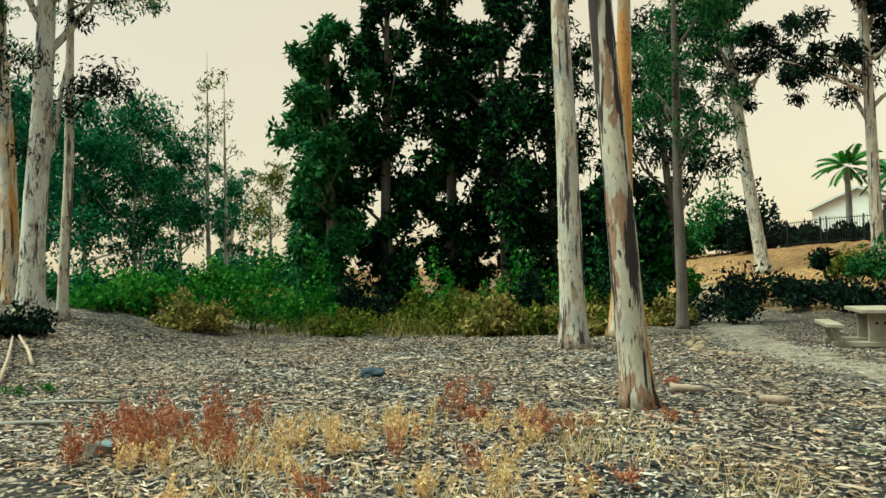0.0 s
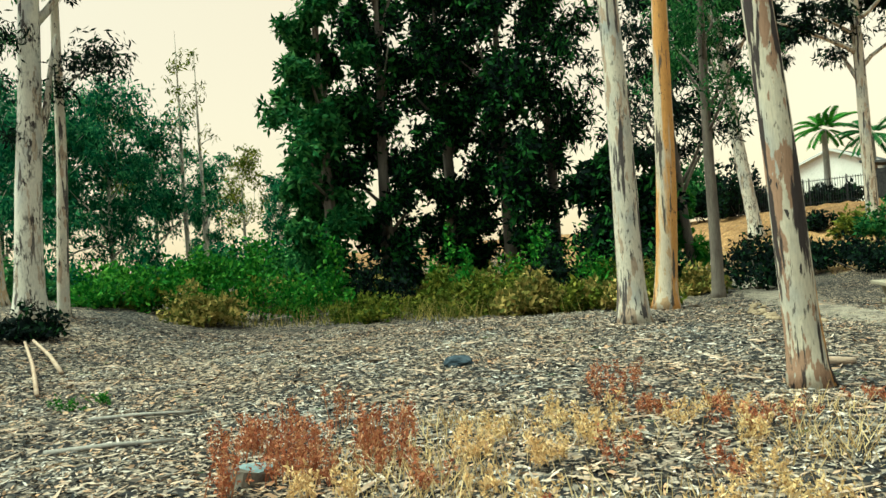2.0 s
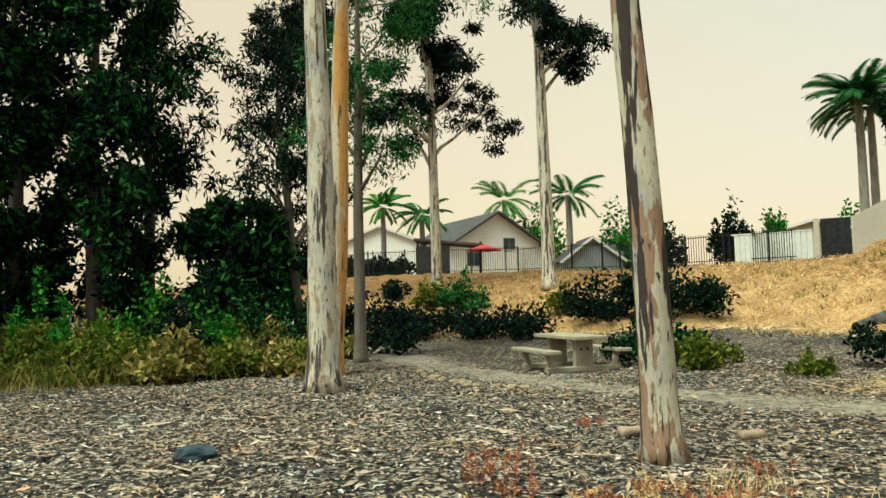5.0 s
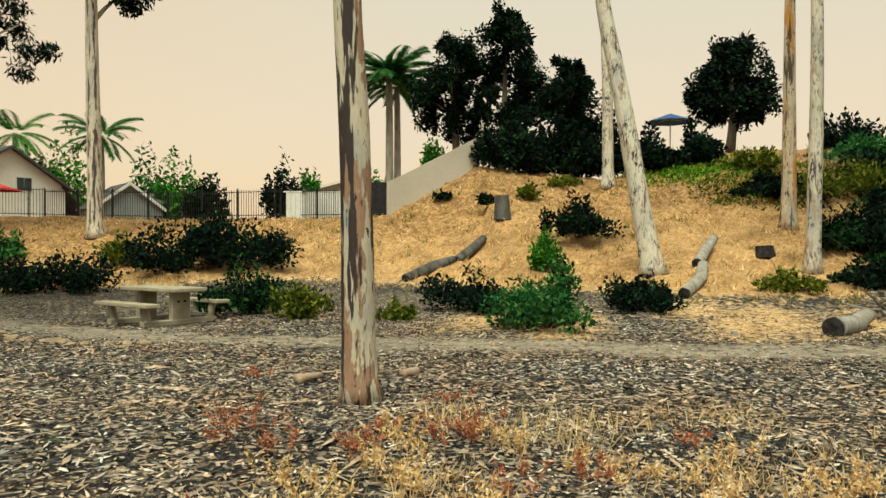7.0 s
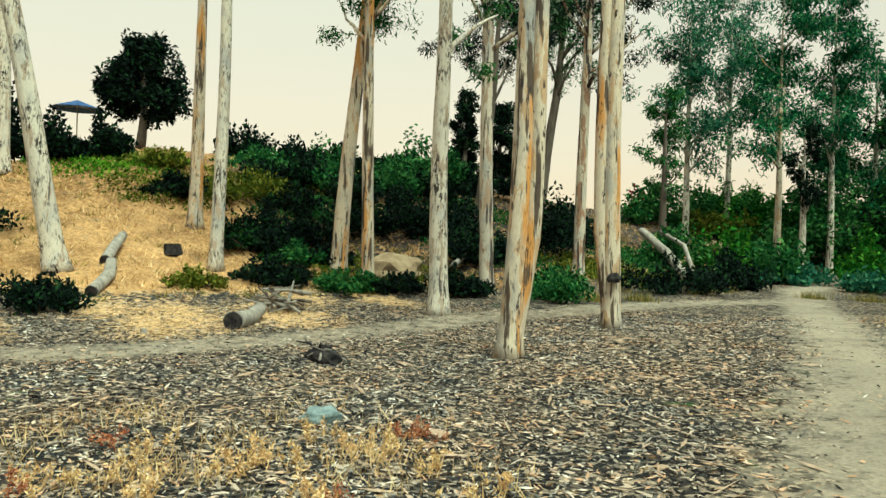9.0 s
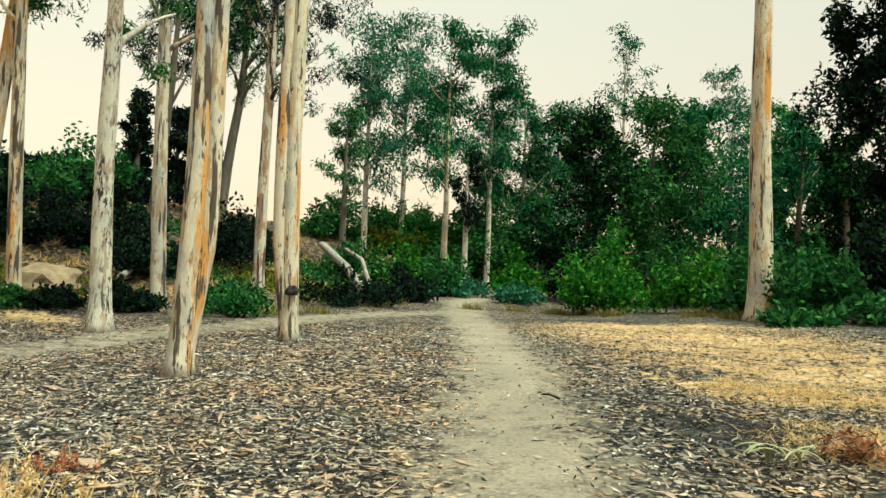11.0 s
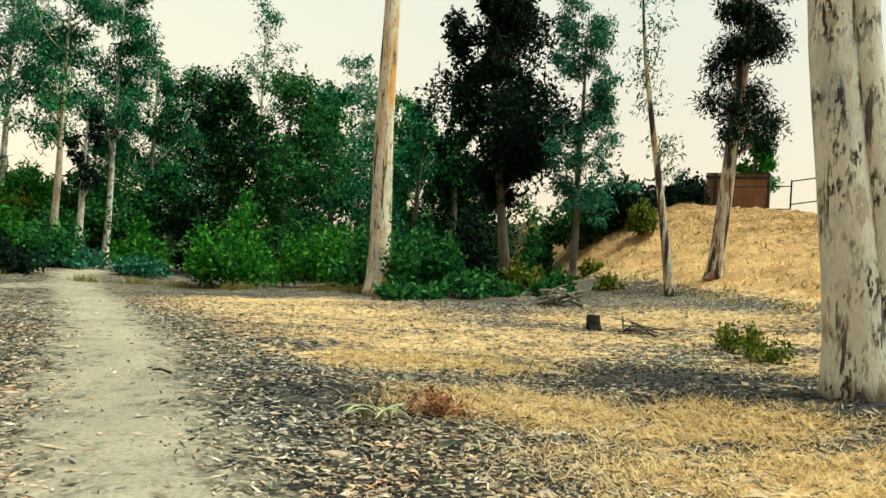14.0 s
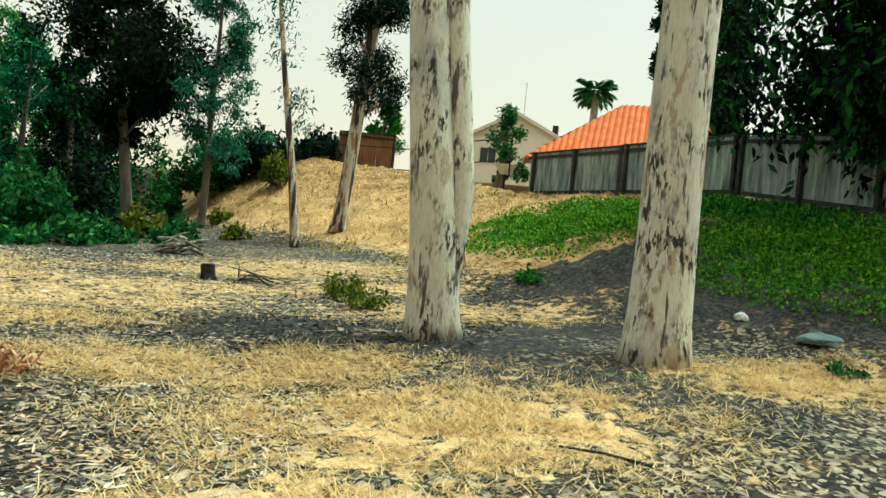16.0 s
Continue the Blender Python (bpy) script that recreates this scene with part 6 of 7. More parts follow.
gate = thing("garden_gate", (29.1, 19.4, H(29.1, 19.4)), 113, "dark solid garden gate between pale posts", "gate")
boxpart("panel", (1.15, 0.06, 1.6), (0, 0, 0.85), IRON, gate)
for s in (-1, 1):
    boxpart("post", (0.22, 0.25, 1.75), (s * 0.72, 0, 0.8), STUCCO, gate, "pale stucco post", 0, 0.01)
boxpart("handle", (0.03, 0.1, 0.14), (0.45, 0.05, 0.9), IRON, gate)


def stucco_wall(p, q, z0, z1, h, label):
    """A wall whose top and foot climb with the slope."""
    a, b = Vector((*p, 0)), Vector((*q, 0))
    side = Vector((-(b - a).y, (b - a).x, 0)).normalized() * 0.1
    vs, fs, n = [], [], 10
    for i in range(n + 1):
        u = i / n
        c = a.lerp(b, u)
        zt = z0 + (z1 - z0) * u + h
        zb = min(H(c.x, c.y), zt - h) - 0.5
        for s, z in ((-1, zb), (1, zb), (1, zt), (-1, zt)):
            vs.append((c.x + side.x * s, c.y + side.y * s, z))
    for i in range(n):
        for k in range(4):
            fs.append((i * 4 + k, i * 4 + (k + 1) % 4, i * 4 + 4 + (k + 1) % 4, i * 4 + 4 + k))
    fs += [(3, 2, 1, 0), (n * 4, n * 4 + 1, n * 4 + 2, n * 4 + 3)]
    return tagged(new("retaining_wall", mesh_from("retaining_wall", vs, fs, STUCCO)), label, "wall", "", "structure")


stucco_wall((29.3, 18.7), (31.9, 14.9), 3.1, 5.45, 1.6, "smooth beige stucco wall climbing the golden bank")
pole = thing("garden_post", (31.9, 14.7, H(31.9, 14.7)), 0, "short pale post at the wall's upper end", "post")
boxpart("shaft", (0.09, 0.09, 2.3), (0, 0, 1.1), STUCCO, pole)


# ---- houses ----
def gable_house(name, x, y, turn, w, d, eave, ridge, wall, roof, label, z=None, over=0.35, trim=TRIM):
    """A house with a gable towards its own -y: walls, two roof slopes, barge boards."""
    z = H(x, y) if z is None else z
    h = thing(name, (x, y, z), turn, label, "house")
    vs = [(-w / 2, 0, -0.6), (w / 2, 0, -0.6), (w / 2, 0, eave), (0, 0, ridge), (-w / 2, 0, eave)]
    vs += [(a, d, c) for a, _, c in vs]
    fs = [(0, 1, 2, 3, 4), (9, 8, 7, 6, 5), (0, 5, 6, 1), (1, 6, 7, 2), (4, 9, 5, 0)]
    child("wall", mesh_from("wall", vs, fs, wall), h)
    slope = math.degrees(math.atan2(ridge - eave, w / 2))
    ln = math.hypot(ridge - eave, w / 2) + over
    for s in (-1, 1):
        c = math.radians(slope)
        mx, mz = s * (ln / 2) * math.cos(c), ridge - (ln / 2) * math.sin(c)
        boxpart("roof", (ln, d + 2 * over, 0.12), (mx, d / 2, mz + 0.09), roof, h, "", 0, 0, (0, s * slope))
        boxpart("barge_board", (ln, 0.05, 0.2), (mx, -over - 0.03, mz + 0.05), trim, h, "", 0, 0, (0, s * slope))
    return h


def window(parent, at, w, h, turn=0.0):
    o = boxpart("window", (w + 0.14, 0.05, h + 0.14), at, TRIM, parent, "", turn)
    for s in (-1, 1):
        boxpart("pane", (w / 2 - 0.03, 0.03, h), (s * w / 4, -0.025, 0), GLASS, o)
    return o


white = gable_house("white_house", 42.1, 55.3, -14, 9.4, 11.0, 2.9, 5.8, WHITE_WALL, SHINGLE, "white gabled house with dark roof above the bank", 3.5, 0.5, SHINGLE)
window(white, (1.2, -0.03, 3.0), 1.2, 1.0)
window(white, (-2.4, -0.03, 1.6), 1.4, 1.2)
boxpart("downpipe", (0.1, 0.1, 3.4), (2.5, -0.06, 0.9), TRIM, white)
lean = boxpart("side_roof", (4.2, 6.0, 0.14), (6.0, 2.8, 1.6), SHINGLE, white, "", 0, 0, (0, 40))
wing = gable_house("white_house", 36.1, 65.5, -48, 8.0, 10.0, 3.6, 5.2, WHITE_WALL, SHINGLE, "pale house wing with dark roof behind palms", 3.5)
window(wing, (-1.0, -0.03, 1.6), 1.2, 1.0)
grey = gable_house("garden_shed", 41.5, 43.6, -36, 4.8, 5.0, 0.9, 2.7, GREY_WALL, SHINGLE, "grey gabled shed with white barge boards behind the fence", 3.4, 0.25)
boxpart("roof", (4.4, 4.2, 0.12), (3.9, 2.2, 1.8), SHINGLE, grey, "", 0, 0, (14, 0))
far_house = gable_house("far_house", 55, 33, -64, 7, 6, 2.6, 3.6, STUCCO, TRIM, "pale flat house far behind the gate", 3.4)


def gazebo(x, y, turn):
    g = thing("gazebo", (x, y, 3.3), turn, "dark timber patio cover behind the iron fence", "patio cover")
    boxpart("roof", (5.2, 3.6, 0.16), (0, 0, 2.45), SHINGLE, g, "", 0, 0, (0, 6))
    for s in (-1, 1):
        for e in (-1, 1):
            boxpart("post", (0.16, 0.16, 2.7), (s * 2.3, e * 1.55, 1.1), FENCE_DARK, g)
    boxpart("wall", (2.5, 0.08, 2.2), (-1.2, -1.6, 1.05), FENCE_DARK, g)
    return g


gazebo(31.5, 48.9, -40)


def parasol(x, y, z, r, cloth, label):
    u = thing("parasol", (x, y, z), 0, label, "parasol")
    vs, fs = tube([(0, 0, 0), (0, 0, 2.1)], [0.03, 0.03], 8)
    child("pole", mesh_from("pole", vs, fs, TRIM, True), u)
    bm = bmesh.new()
    bmesh.ops.create_cone(bm, cap_ends=False, segments=8, radius1=r, radius2=0.04, depth=0.45, matrix=pose(0, 0, 2.0))
    bmesh.ops.solidify(bm, geom=bm.faces[:], thickness=0.02)
    part("canopy", bm, cloth, u)
    for k in range(8):
        a = k * math.pi / 4
        boxpart("rib", (r, 0.02, 0.02), (math.cos(a) * r / 2, math.sin(a) * r / 2, 1.9), TRIM, u, "", k * 45, 0, (0, 0))
    return u


parasol(32.0, 45.6, 3.25, 1.4, RED_CLOTH, "red parasol on the patio behind the iron fence")
parasol(37.8, 5.7, 6.5, 1.35, BLUE_CLOTH, "blue parasol above the hilltop hedge")


# ---- board fence and houses above the green slope ----
def board_fence(p, q, z0, z1, h, label, mat=FENCE_WOOD, board=0.15):
    a, b = Vector((*p, 0)), Vector((*q, 0))
    ln = (b - a).length
    f = thing("board_fence", (a.x, a.y, 0), math.degrees(math.atan2(b.y - a.y, b.x - a.x)), label, "fence", "board fence above the green slope")
    bm = box(bmesh.new(), (board - 0.008, 0.022, h))
    me = bpy.data.meshes.new("board")
    bm.to_mesh(me)
    bm.free()
    me.materials.append(mat)
    rng = random.Random(int(ln * 100))
    n = int(ln / board)
    for i in range(n):
        u = (i + 0.5) * board
        o = child("board", me, f)
        o.matrix_basis = pose(u, rng.uniform(-0.004, 0.004), z0 + (z1 - z0) * u / ln + h / 2 + rng.uniform(-0.012, 0.012), 0, rng.uniform(-0.6, 0.6), 0)
    rise = math.degrees(math.atan2(z1 - z0, ln))
    boxpart("cap", (ln, 0.12, 0.045), (ln / 2, 0, (z0 + z1) / 2 + h + 0.03), FENCE_DARK, f, "dark cap rail", 0, 0, (0, -rise))
    boxpart("rail", (ln, 0.05, 0.10), (ln / 2, 0.045, (z0 + z1) / 2 + h - 0.16), FENCE_DARK, f, "dark rail", 0, 0, (0, -rise))
    boxpart("rail", (ln, 0.05, 0.10), (ln / 2, 0.045, (z0 + z1) / 2 + 0.08), FENCE_DARK, f, "dark rail", 0, 0, (0, -rise))
    for i in range(int(ln / 2.4) + 1):
        u = min(i * 2.4, ln - 0.05)
        boxpart("post", (0.11, 0.11, h + 0.4), (u, 0.08, z0 + (z1 - z0) * u / ln + h / 2 - 0.15), FENCE_DARK, f, "dark post")
    return f


board_fence((-18.7, -3.0), (-18.5, -7.5), 3.2, 3.3, 1.72, "weathered grey board fence under a dark overhanging tree")
board_fence((-18.5, -7.5), (-18.5, -12.6), 3.3, 3.95, 1.62, "weathered grey board fence above the green slope")
board_fence((-18.5, -12.6), (-17.6, -17.6), 3.95, 4.1, 1.6, "weathered grey board fence with whitewash streaks")
board_fence((-17.6, -17.6), (-16.1, -22.6), 4.1, 4.15, 1.58, "weathered grey board fence with whitewash streaks")
board_fence((-11.9, -29.9), (-9.4, -31.3), 5.0, 5.1, 1.75, "reddish brown board fence on the straw bank's rim", BROWN_FENCE)
pipe = new("water_pipe", mesh_from("water_pipe", *tube([(-17.9, -14.2, H(-17.9, -14.2) + 0.03), (-17.8, -11.5, H(-17.8, -11.5) + 0.04), (-17.5, -9.0, H(-17.5, -9.0) + 0.04)], [0.03] * 3, 8), TRIM, True))
tagged(pipe, "white plastic pipe lying along the fence's foot", "pipe")


def tiled_house(x, y, turn, w, d, eave, ridge, z, hip):
    """A house under a hipped roof of orange ribbed tile, its front towards its own -y."""
    h = thing("tiled_house", (x, y, z), turn, "house with bright orange ribbed tile roof behind the fence", "house")
    boxpart("wall", (w - 0.8, d - 0.8, eave + 0.6), (0, 0, eave / 2 - 0.3), STUCCO, h)
    ribs = 0.26
    for ends in (False, True):
        ln, deep = (d, w) if ends else (w, d)
        n = int(round(ln / ribs))
        for s in (-1, 1):
            vs, fs = [], []
            for i in range(n * 6 + 1):
                u = -ln / 2 + i * ln / (n * 6)
                lift = 0.075 * abs(math.sin(math.pi * i / 6))
                top = 1 - abs(u) / (d / 2) if ends else min(1, (w / 2 - abs(u)) / hip)
                back = hip * top if ends else d / 2 * top
                for v, zz in ((deep / 2, eave - 0.05), (deep / 2, eave + lift), (deep / 2 - back, eave + (ridge - eave) * top + lift * min(1, top * 8))):
                    vs.append((s * v, u, zz) if ends else (u, s * v, zz))
            for i in range(n * 6):
                for k in range(2):
                    q = (i * 3 + k, i * 3 + k + 1, i * 3 + 4 + k, i * 3 + 3 + k)
                    fs.append(q if (s > 0) != ends else q[::-1])
            child("roof_slope", mesh_from("roof_slope", vs, fs, ROOF_TILE), h)
    vs, fs = tube([(-w / 2 + hip, 0, ridge + 0.04), (w / 2 - hip, 0, ridge + 0.04)], [0.12, 0.12], 10)
    child("ridge_cap", mesh_from("ridge_cap", vs, fs, ROOF_TILE, True), h)
    for s in (-1, 1):
        boxpart("fascia", (w, 0.05, 0.2), (0, s * (d / 2 - 0.04), eave - 0.16), BROWN_FENCE, h)
    return h


tiled_house(-22.2, -24.8, 151, 9.6, 6.4, 1.55, 4.5, 4.3, 3.6)
wh = gable_house("white_house", -20.6, -38.5, 152, 6.2, 8.0, 2.1, 3.7, WHITE_WALL, SHINGLE, "white gabled house behind the straw bank", 6.6, 0.35)
window(wh, (-1.6, -0.03, 1.1), 1.0, 0.9)
boxpart("chimney", (0.35, 0.35, 0.9), (2.0, 3.0, 3.2), FENCE_DARK, wh)
boxpart("mast", (0.04, 0.04, 2.6), (0.2, 1.0, 4.6), TRIM, wh)


def railing(p, q, z0, z1, label):
    a, b = Vector((*p, z0)), Vector((*q, z1))
    f = thing("garden_railing", (0, 0, 0), 0, label, "railing", "garden railing on the straw bank")
    for dz in (0.35, 1.3):
        vs, fs = tube([a + Vector((0, 0, dz)), b + Vector((0, 0, dz))], [0.025, 0.025], 6)
        child("rail", mesh_from("rail", vs, fs, IRON), f)
    n = int((b - a).length / 1.8)
    for i in range(n + 1):
        c = a.lerp(b, i / n)
        vs, fs = tube([c + Vector((0, 0, -0.4)), c + Vector((0, 0, 1.35))], [0.035, 0.035], 6)
        child("post", mesh_from("post", vs, fs, IRON), f)
    return f


railing((-9.2, -29.4), (-12.4, -27.9), 4.7, 4.7, "black iron railing before the brown fence")
railing((-12.4, -27.9), (-16.4, -26.0), 4.9, 5.5, "black iron railing before the white house")
basket = thing("plant_stand", (-16.4, -26.6, H(-16.4, -26.6)), 0, "pale bowl planter on a stand behind the railing", "planter")
bm = bmesh.new()
bmesh.ops.create_cone(bm, cap_ends=True, segments=14, radius1=0.22, radius2=0.48, depth=0.42, matrix=pose(0, 0, 1.0))
part("bowl", bm, TRIM, basket)
vs, fs = tube([(0, 0, 0), (0, 0, 0.8)], [0.06, 0.05], 8)
child("leg", mesh_from("leg", vs, fs, IRON), basket)

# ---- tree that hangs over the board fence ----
mass_tree("pepper_tree", -20.4, -7.0, 10.5, 8.4, LEAF_SHADE_LIT, None, 0.12, 100, 800, 0.27, "dark drooping tree hanging over the board fence", "tree", r=0.3, lobe=0.22, droop=0.9)


# ---- logs, stumps, stones and clutter ----
def log(pts, radii, label, mat=DEADWOOD, name="log", cat="log"):
    """A felled trunk lying on the slope, with a dark sawn end."""
    p0 = pts[0]
    base = thing(name, (p0[0], p0[1], H(p0[0], p0[1])), 0, label, cat)
    z0 = H(p0[0], p0[1])
    loc = [(x - p0[0], y - p0[1], H(x, y) - z0 + r * 0.75 + dz) for (x, y, dz), r in zip(pts, radii)]
    fine, fr = [], []
    for i in range(len(loc) - 1):
        for k in range(4):
            fine.append(Vector(loc[i]).lerp(Vector(loc[i + 1]), k / 4))
            fr.append(radii[i] + (radii[i + 1] - radii[i]) * k / 4)
    fine.append(Vector(loc[-1]))
    fr.append(radii[-1])
    vs, fs = tube(fine, fr, 12, 0.12, random.Random(int(p0[0] * 100)))
    child("trunk", mesh_from("trunk", vs, fs, mat, True), base)
    if name != "log":
        return base
    d = (fine[0] - fine[1]).normalized()
    vs, fs = tube([fine[0] - d * 0.02, fine[0] + d * 0.035], [fr[0] * 1.0, fr[0] * 0.92], 12)
    child("sawn_end", mesh_from("sawn_end", vs, fs, CHAR), base, "dark sawn end")
    return base


log([(15.3, 5.35, 0), (16.6, 4.9, 0), (17.6, 4.8, 0.05)], [0.16, 0.16, 0.14], "grey felled log at the foot of the golden bank")
log([(17.9, 4.95, 0), (18.8, 4.75, 0.1), (19.7, 4.4, 0.25)], [0.16, 0.16, 0.14], "grey felled log leaning up the golden bank")
log([(9.6, 2.95, 0), (10.6, 2.4, 0), (11.4, 2.0, 0.1)], [0.2, 0.17, 0.14], "pale felled log with black end beside the side path")
log([(18.0, 13.9, 0), (19.5, 13.4, 0), (20.8, 13.1, 0)], [0.14, 0.19, 0.15], "dark fallen log on the golden bank", GREY_LOG)
log([(20.9, 13.0, 0), (22.0, 12.7, 0.05), (23.0, 12.5, 0.1)], [0.14, 0.19, 0.14], "grey fallen log on the golden bank", GREY_LOG)
log([(22.6, -18.4, 1.3), (20.5, -18.1, 0.8), (18.8, -17.7, 0)], [0.17, 0.2, 0.22], "long pale fallen trunk on the brushy bank")
log([(22.4, -19.4, 1.5), (20.6, -19.2, 1.3), (19.2, -18.6, 0.0)], [0.09, 0.1, 0.1], "arched fallen branch on the brushy bank")
log([(17.0, -5.6, 0.3), (18.0, -6.6, 0.35), (18.8, -7.4, 0.2)], [0.10, 0.1, 0.09], "curved grey branch below the brushy bank", DEADWOOD, "fallen_branch", "branch")
log([(3.62, 8.85, 0), (3.9, 8.75, 0)], [0.06, 0.05], "pale piece of wood in leaf litter", PEEL, "wood_piece", "wood")
log([(2.9, 9.9, 0), (3.3, 9.8, 0)], [0.07, 0.045], "curl of pale bark beside the gum tree", PEEL, "bark_piece", "bark")


def stick(a, b, r, label, mat=DEADWOOD, bend=0.1, name="stick"):
    p, q = Vector((a[0], a[1], H(a[0], a[1]) + a[2])), Vector((b[0], b[1], H(b[0], b[1]) + b[2]))
    mid = p.lerp(q, 0.45) + Vector((bend * 0.5, -bend * 0.3, bend * 0.2))
    vs, fs = tube([p, p.lerp(mid, 0.5), mid, mid.lerp(q, 0.5), q], [r, r * 0.95, r * 0.9, r * 0.8, r * 0.7], 8, 0.08, random.Random(3))
    o = new(name, mesh_from(name, [v - p for v in vs], fs, mat, True))
    o.location = p
    return tagged(o, label, "stick")


stick((-6.85, 11.72, 0.05), (-8.9, 15.7, 0.1), 0.032, "pale bare stick propped on another", PEEL)
stick((-7.3, 13.5, 0.06), (-8.6, 15.4, 0.2), 0.036, "pale bare stick propped on another", PEEL)
stick((-0.55, -2.55, 0.02), (-0.2, -2.7, 0.02), 0.016, "dark twig lying on the path", CHAR)
stick((-5.2, 8.3, 0.02), (-4.1, 8.6, 0.02), 0.03, "thin dark stick in the litter", DEADWOOD)
stick((-5.4, 9.8, 0.02), (-4.3, 10.1, 0.02), 0.025, "thin dark stick in the litter", DEADWOOD)
stick((-3.9, 3.4, 0.02), (-2.9, 2.9, 0.03), 0.02, "thin grey twig near the path", DEADWOOD)
stick((-9.2, 0.6, 0.02), (-8.6, 0.25, 0.03), 0.014, "thin dark twig on straw", CHAR)


def stump(x, y, r, h, label, top=PEEL, mat=BARK_DARK, tilt=0):
    s = thing("tree_stump", (x, y, H(x, y) - 0.03), 0, label, "stump")
    rng = random.Random(int(x * 37))
    vs, fs = tube([(0, 0, 0), (0.01, 0, h * 0.5), (0.02, 0.01, h)], [r * 1.25, r * 1.05, r], 16, 0.12, rng)
    child("bark", mesh_from("bark", vs, fs, mat), s)
    vs, fs = tube([(0.02, 0.01, h - 0.01), (0.02, 0.01, h + 0.008)], [r * 0.9, r * 0.88], 16, 0.1, rng)
    child("cut_face", mesh_from("cut_face", vs, fs, top), s, "weathered sawn face")
    return s


stump(-3.12, 6.95, 0.19, 0.11, "low blue-grey sawn stump among red weeds", ROCK, BARK_DARK)
stump(24.0, 12.0, 0.28, 0.95, "tall dark grey stump on the golden bank", GREY_LOG, GREY_LOG)
stump(19.3, 3.0, 0.25, 0.35, "dark stump on the golden bank", CHAR, CHAR)
stump(-5.34, -9.5, 0.13, 0.32, "small charred stump standing in straw", CHAR, CHAR)
stump(9.3, 4.6, 0.01 + 0.05, 0.1, "tiny stump beside the side path", DEADWOOD, DEADWOOD)


def stone(x, y, size, mat, label, name="rock", seed=1, lift=0.0):
    bm = bmesh.new()
    bmesh.ops.create_icosphere(bm, subdivisions=3, radius=1)
    noise.seed_set(seed)
    for v in bm.verts:
        k = 1 + 0.28 * noise.noise(v.co * 1.7 + Vector((seed, 0, 0)))
        v.co = Vector((v.co.x * size[0] * k, v.co.y * size[1] * k, max(v.co.z, -0.5) * size[2] * k))
    me = bpy.data.meshes.new(name)
    bm.to_mesh(me)
    bm.free()
    me.materials.append(mat)
    o = new(name, me)
    o.matrix_basis = pose(x, y, H(x, y) + size[2] * 0.3 + lift, 0, 0, seed * 50)
    return tagged(o, label, "rock")


stone(1.62, 3.6, (0.2, 0.15, 0.11), ROCK, "blue-grey block of rock in leaf litter", seed=2)
stone(-1.14, 12.15, (0.25, 0.17, 0.11), ROCK_DARK, "dark blue-grey lump in the leaf litter", seed=3)
stone(5.3, 2.45, (0.34, 0.2, 0.15), CHAR, "charred clump of roots in the litter", seed=4)
stone(1.2, 2.85, (0.05, 0.045, 0.03), PEEL, "small tan stone in the litter", seed=5)
stone(17.3, -3.6, (1.1, 0.9, 0.55), SOIL, "heap of pale soil below the brushy bank", "soil_mound", 6)
stone(-13.5, -2.9, (0.28, 0.2, 0.1), ROCK, "flat grey rock at the slope's foot", seed=7)
stone(-14.6, -1.9, (0.25, 0.2, 0.1), ROCK, "flat grey rock at the slope's foot", seed=8)
stone(-13.2, -4.2, (0.1, 0.1, 0.08), TRIM, "pale stone on the green slope", seed=9)
stone(27.6, -28.2, (1.2, 0.7, 0.5), SOIL, "pale boulder high on the bank", "boulder", 10)
stone(-3.6, -0.2, (0.1, 0.06, 0.03), PEEL, "chip of pale wood on the litter", "wood_chip", 11)
rng_s = random.Random(4)
for k in range(16):
    u = k / 15
    stone(6.3 - 1.3 * math.sin(u * 2.2) + rng_s.uniform(-0.2, 0.2), 18.2 - 4.4 * u, (rng_s.uniform(0.05, 0.12), rng_s.uniform(0.05, 0.1), rng_s.uniform(0.04, 0.07)), SOIL, "pale stone edging the dirt path", "path_stone", 20 + k)


def brush_heap(x, y, w, n, r, mats, label, name="brush_heap", h=0.5):
    """A heap of crossed sticks, each a part."""
    rng = random.Random(int(x * 91 + y))
    b = thing(name, (x, y, H(x, y)), 0, label, "branches")
    for i in range(n):
        a, q = rng.random() * 6.28, rng.uniform(0.3, 1) * w
        c = Vector((rng.uniform(-0.3, 0.3) * w, rng.uniform(-0.3, 0.3) * w, rng.uniform(0.03, h * 0.6)))
        d = Vector((math.cos(a), math.sin(a), rng.uniform(-0.1, 0.5))) * q * 0.5
        rr = r * rng.uniform(0.5, 1.2)
        p0, p1 = c - d, c + d
        p0.z, p1.z = max(p0.z, 0.02), max(p1.z, 0.02)
        m = p0.lerp(p1, 0.5) + Vector((0, 0, rng.uniform(0, 0.08)))
        vs, fs = tube([p0, m, p1], [rr, rr * 0.8, rr * 0.4], 6)
        child("branch", mesh_from("branch", vs, fs, mats[i % len(mats)], True), b)
    return b


brush_heap(12.4, 1.3, 1.5, 26, 0.05, [DEADWOOD, BARK_DARK, DEADWOOD], "heap of grey cut branches in straw", h=0.8)
brush_heap(-4.4, -14.6, 1.2, 20, 0.05, [DEADWOOD, BARK_DARK], "heap of grey branches at the bank's foot", h=0.7)
brush_heap(-6.2, -9.6, 1.1, 14, 0.02, [BARK_DARK, CHAR], "scatter of dark branches on straw", h=0.2)
brush_heap(5.3, 2.5, 0.6, 12, 0.02, [CHAR, DEADWOOD], "burnt twigs round a charred clump", h=0.35)


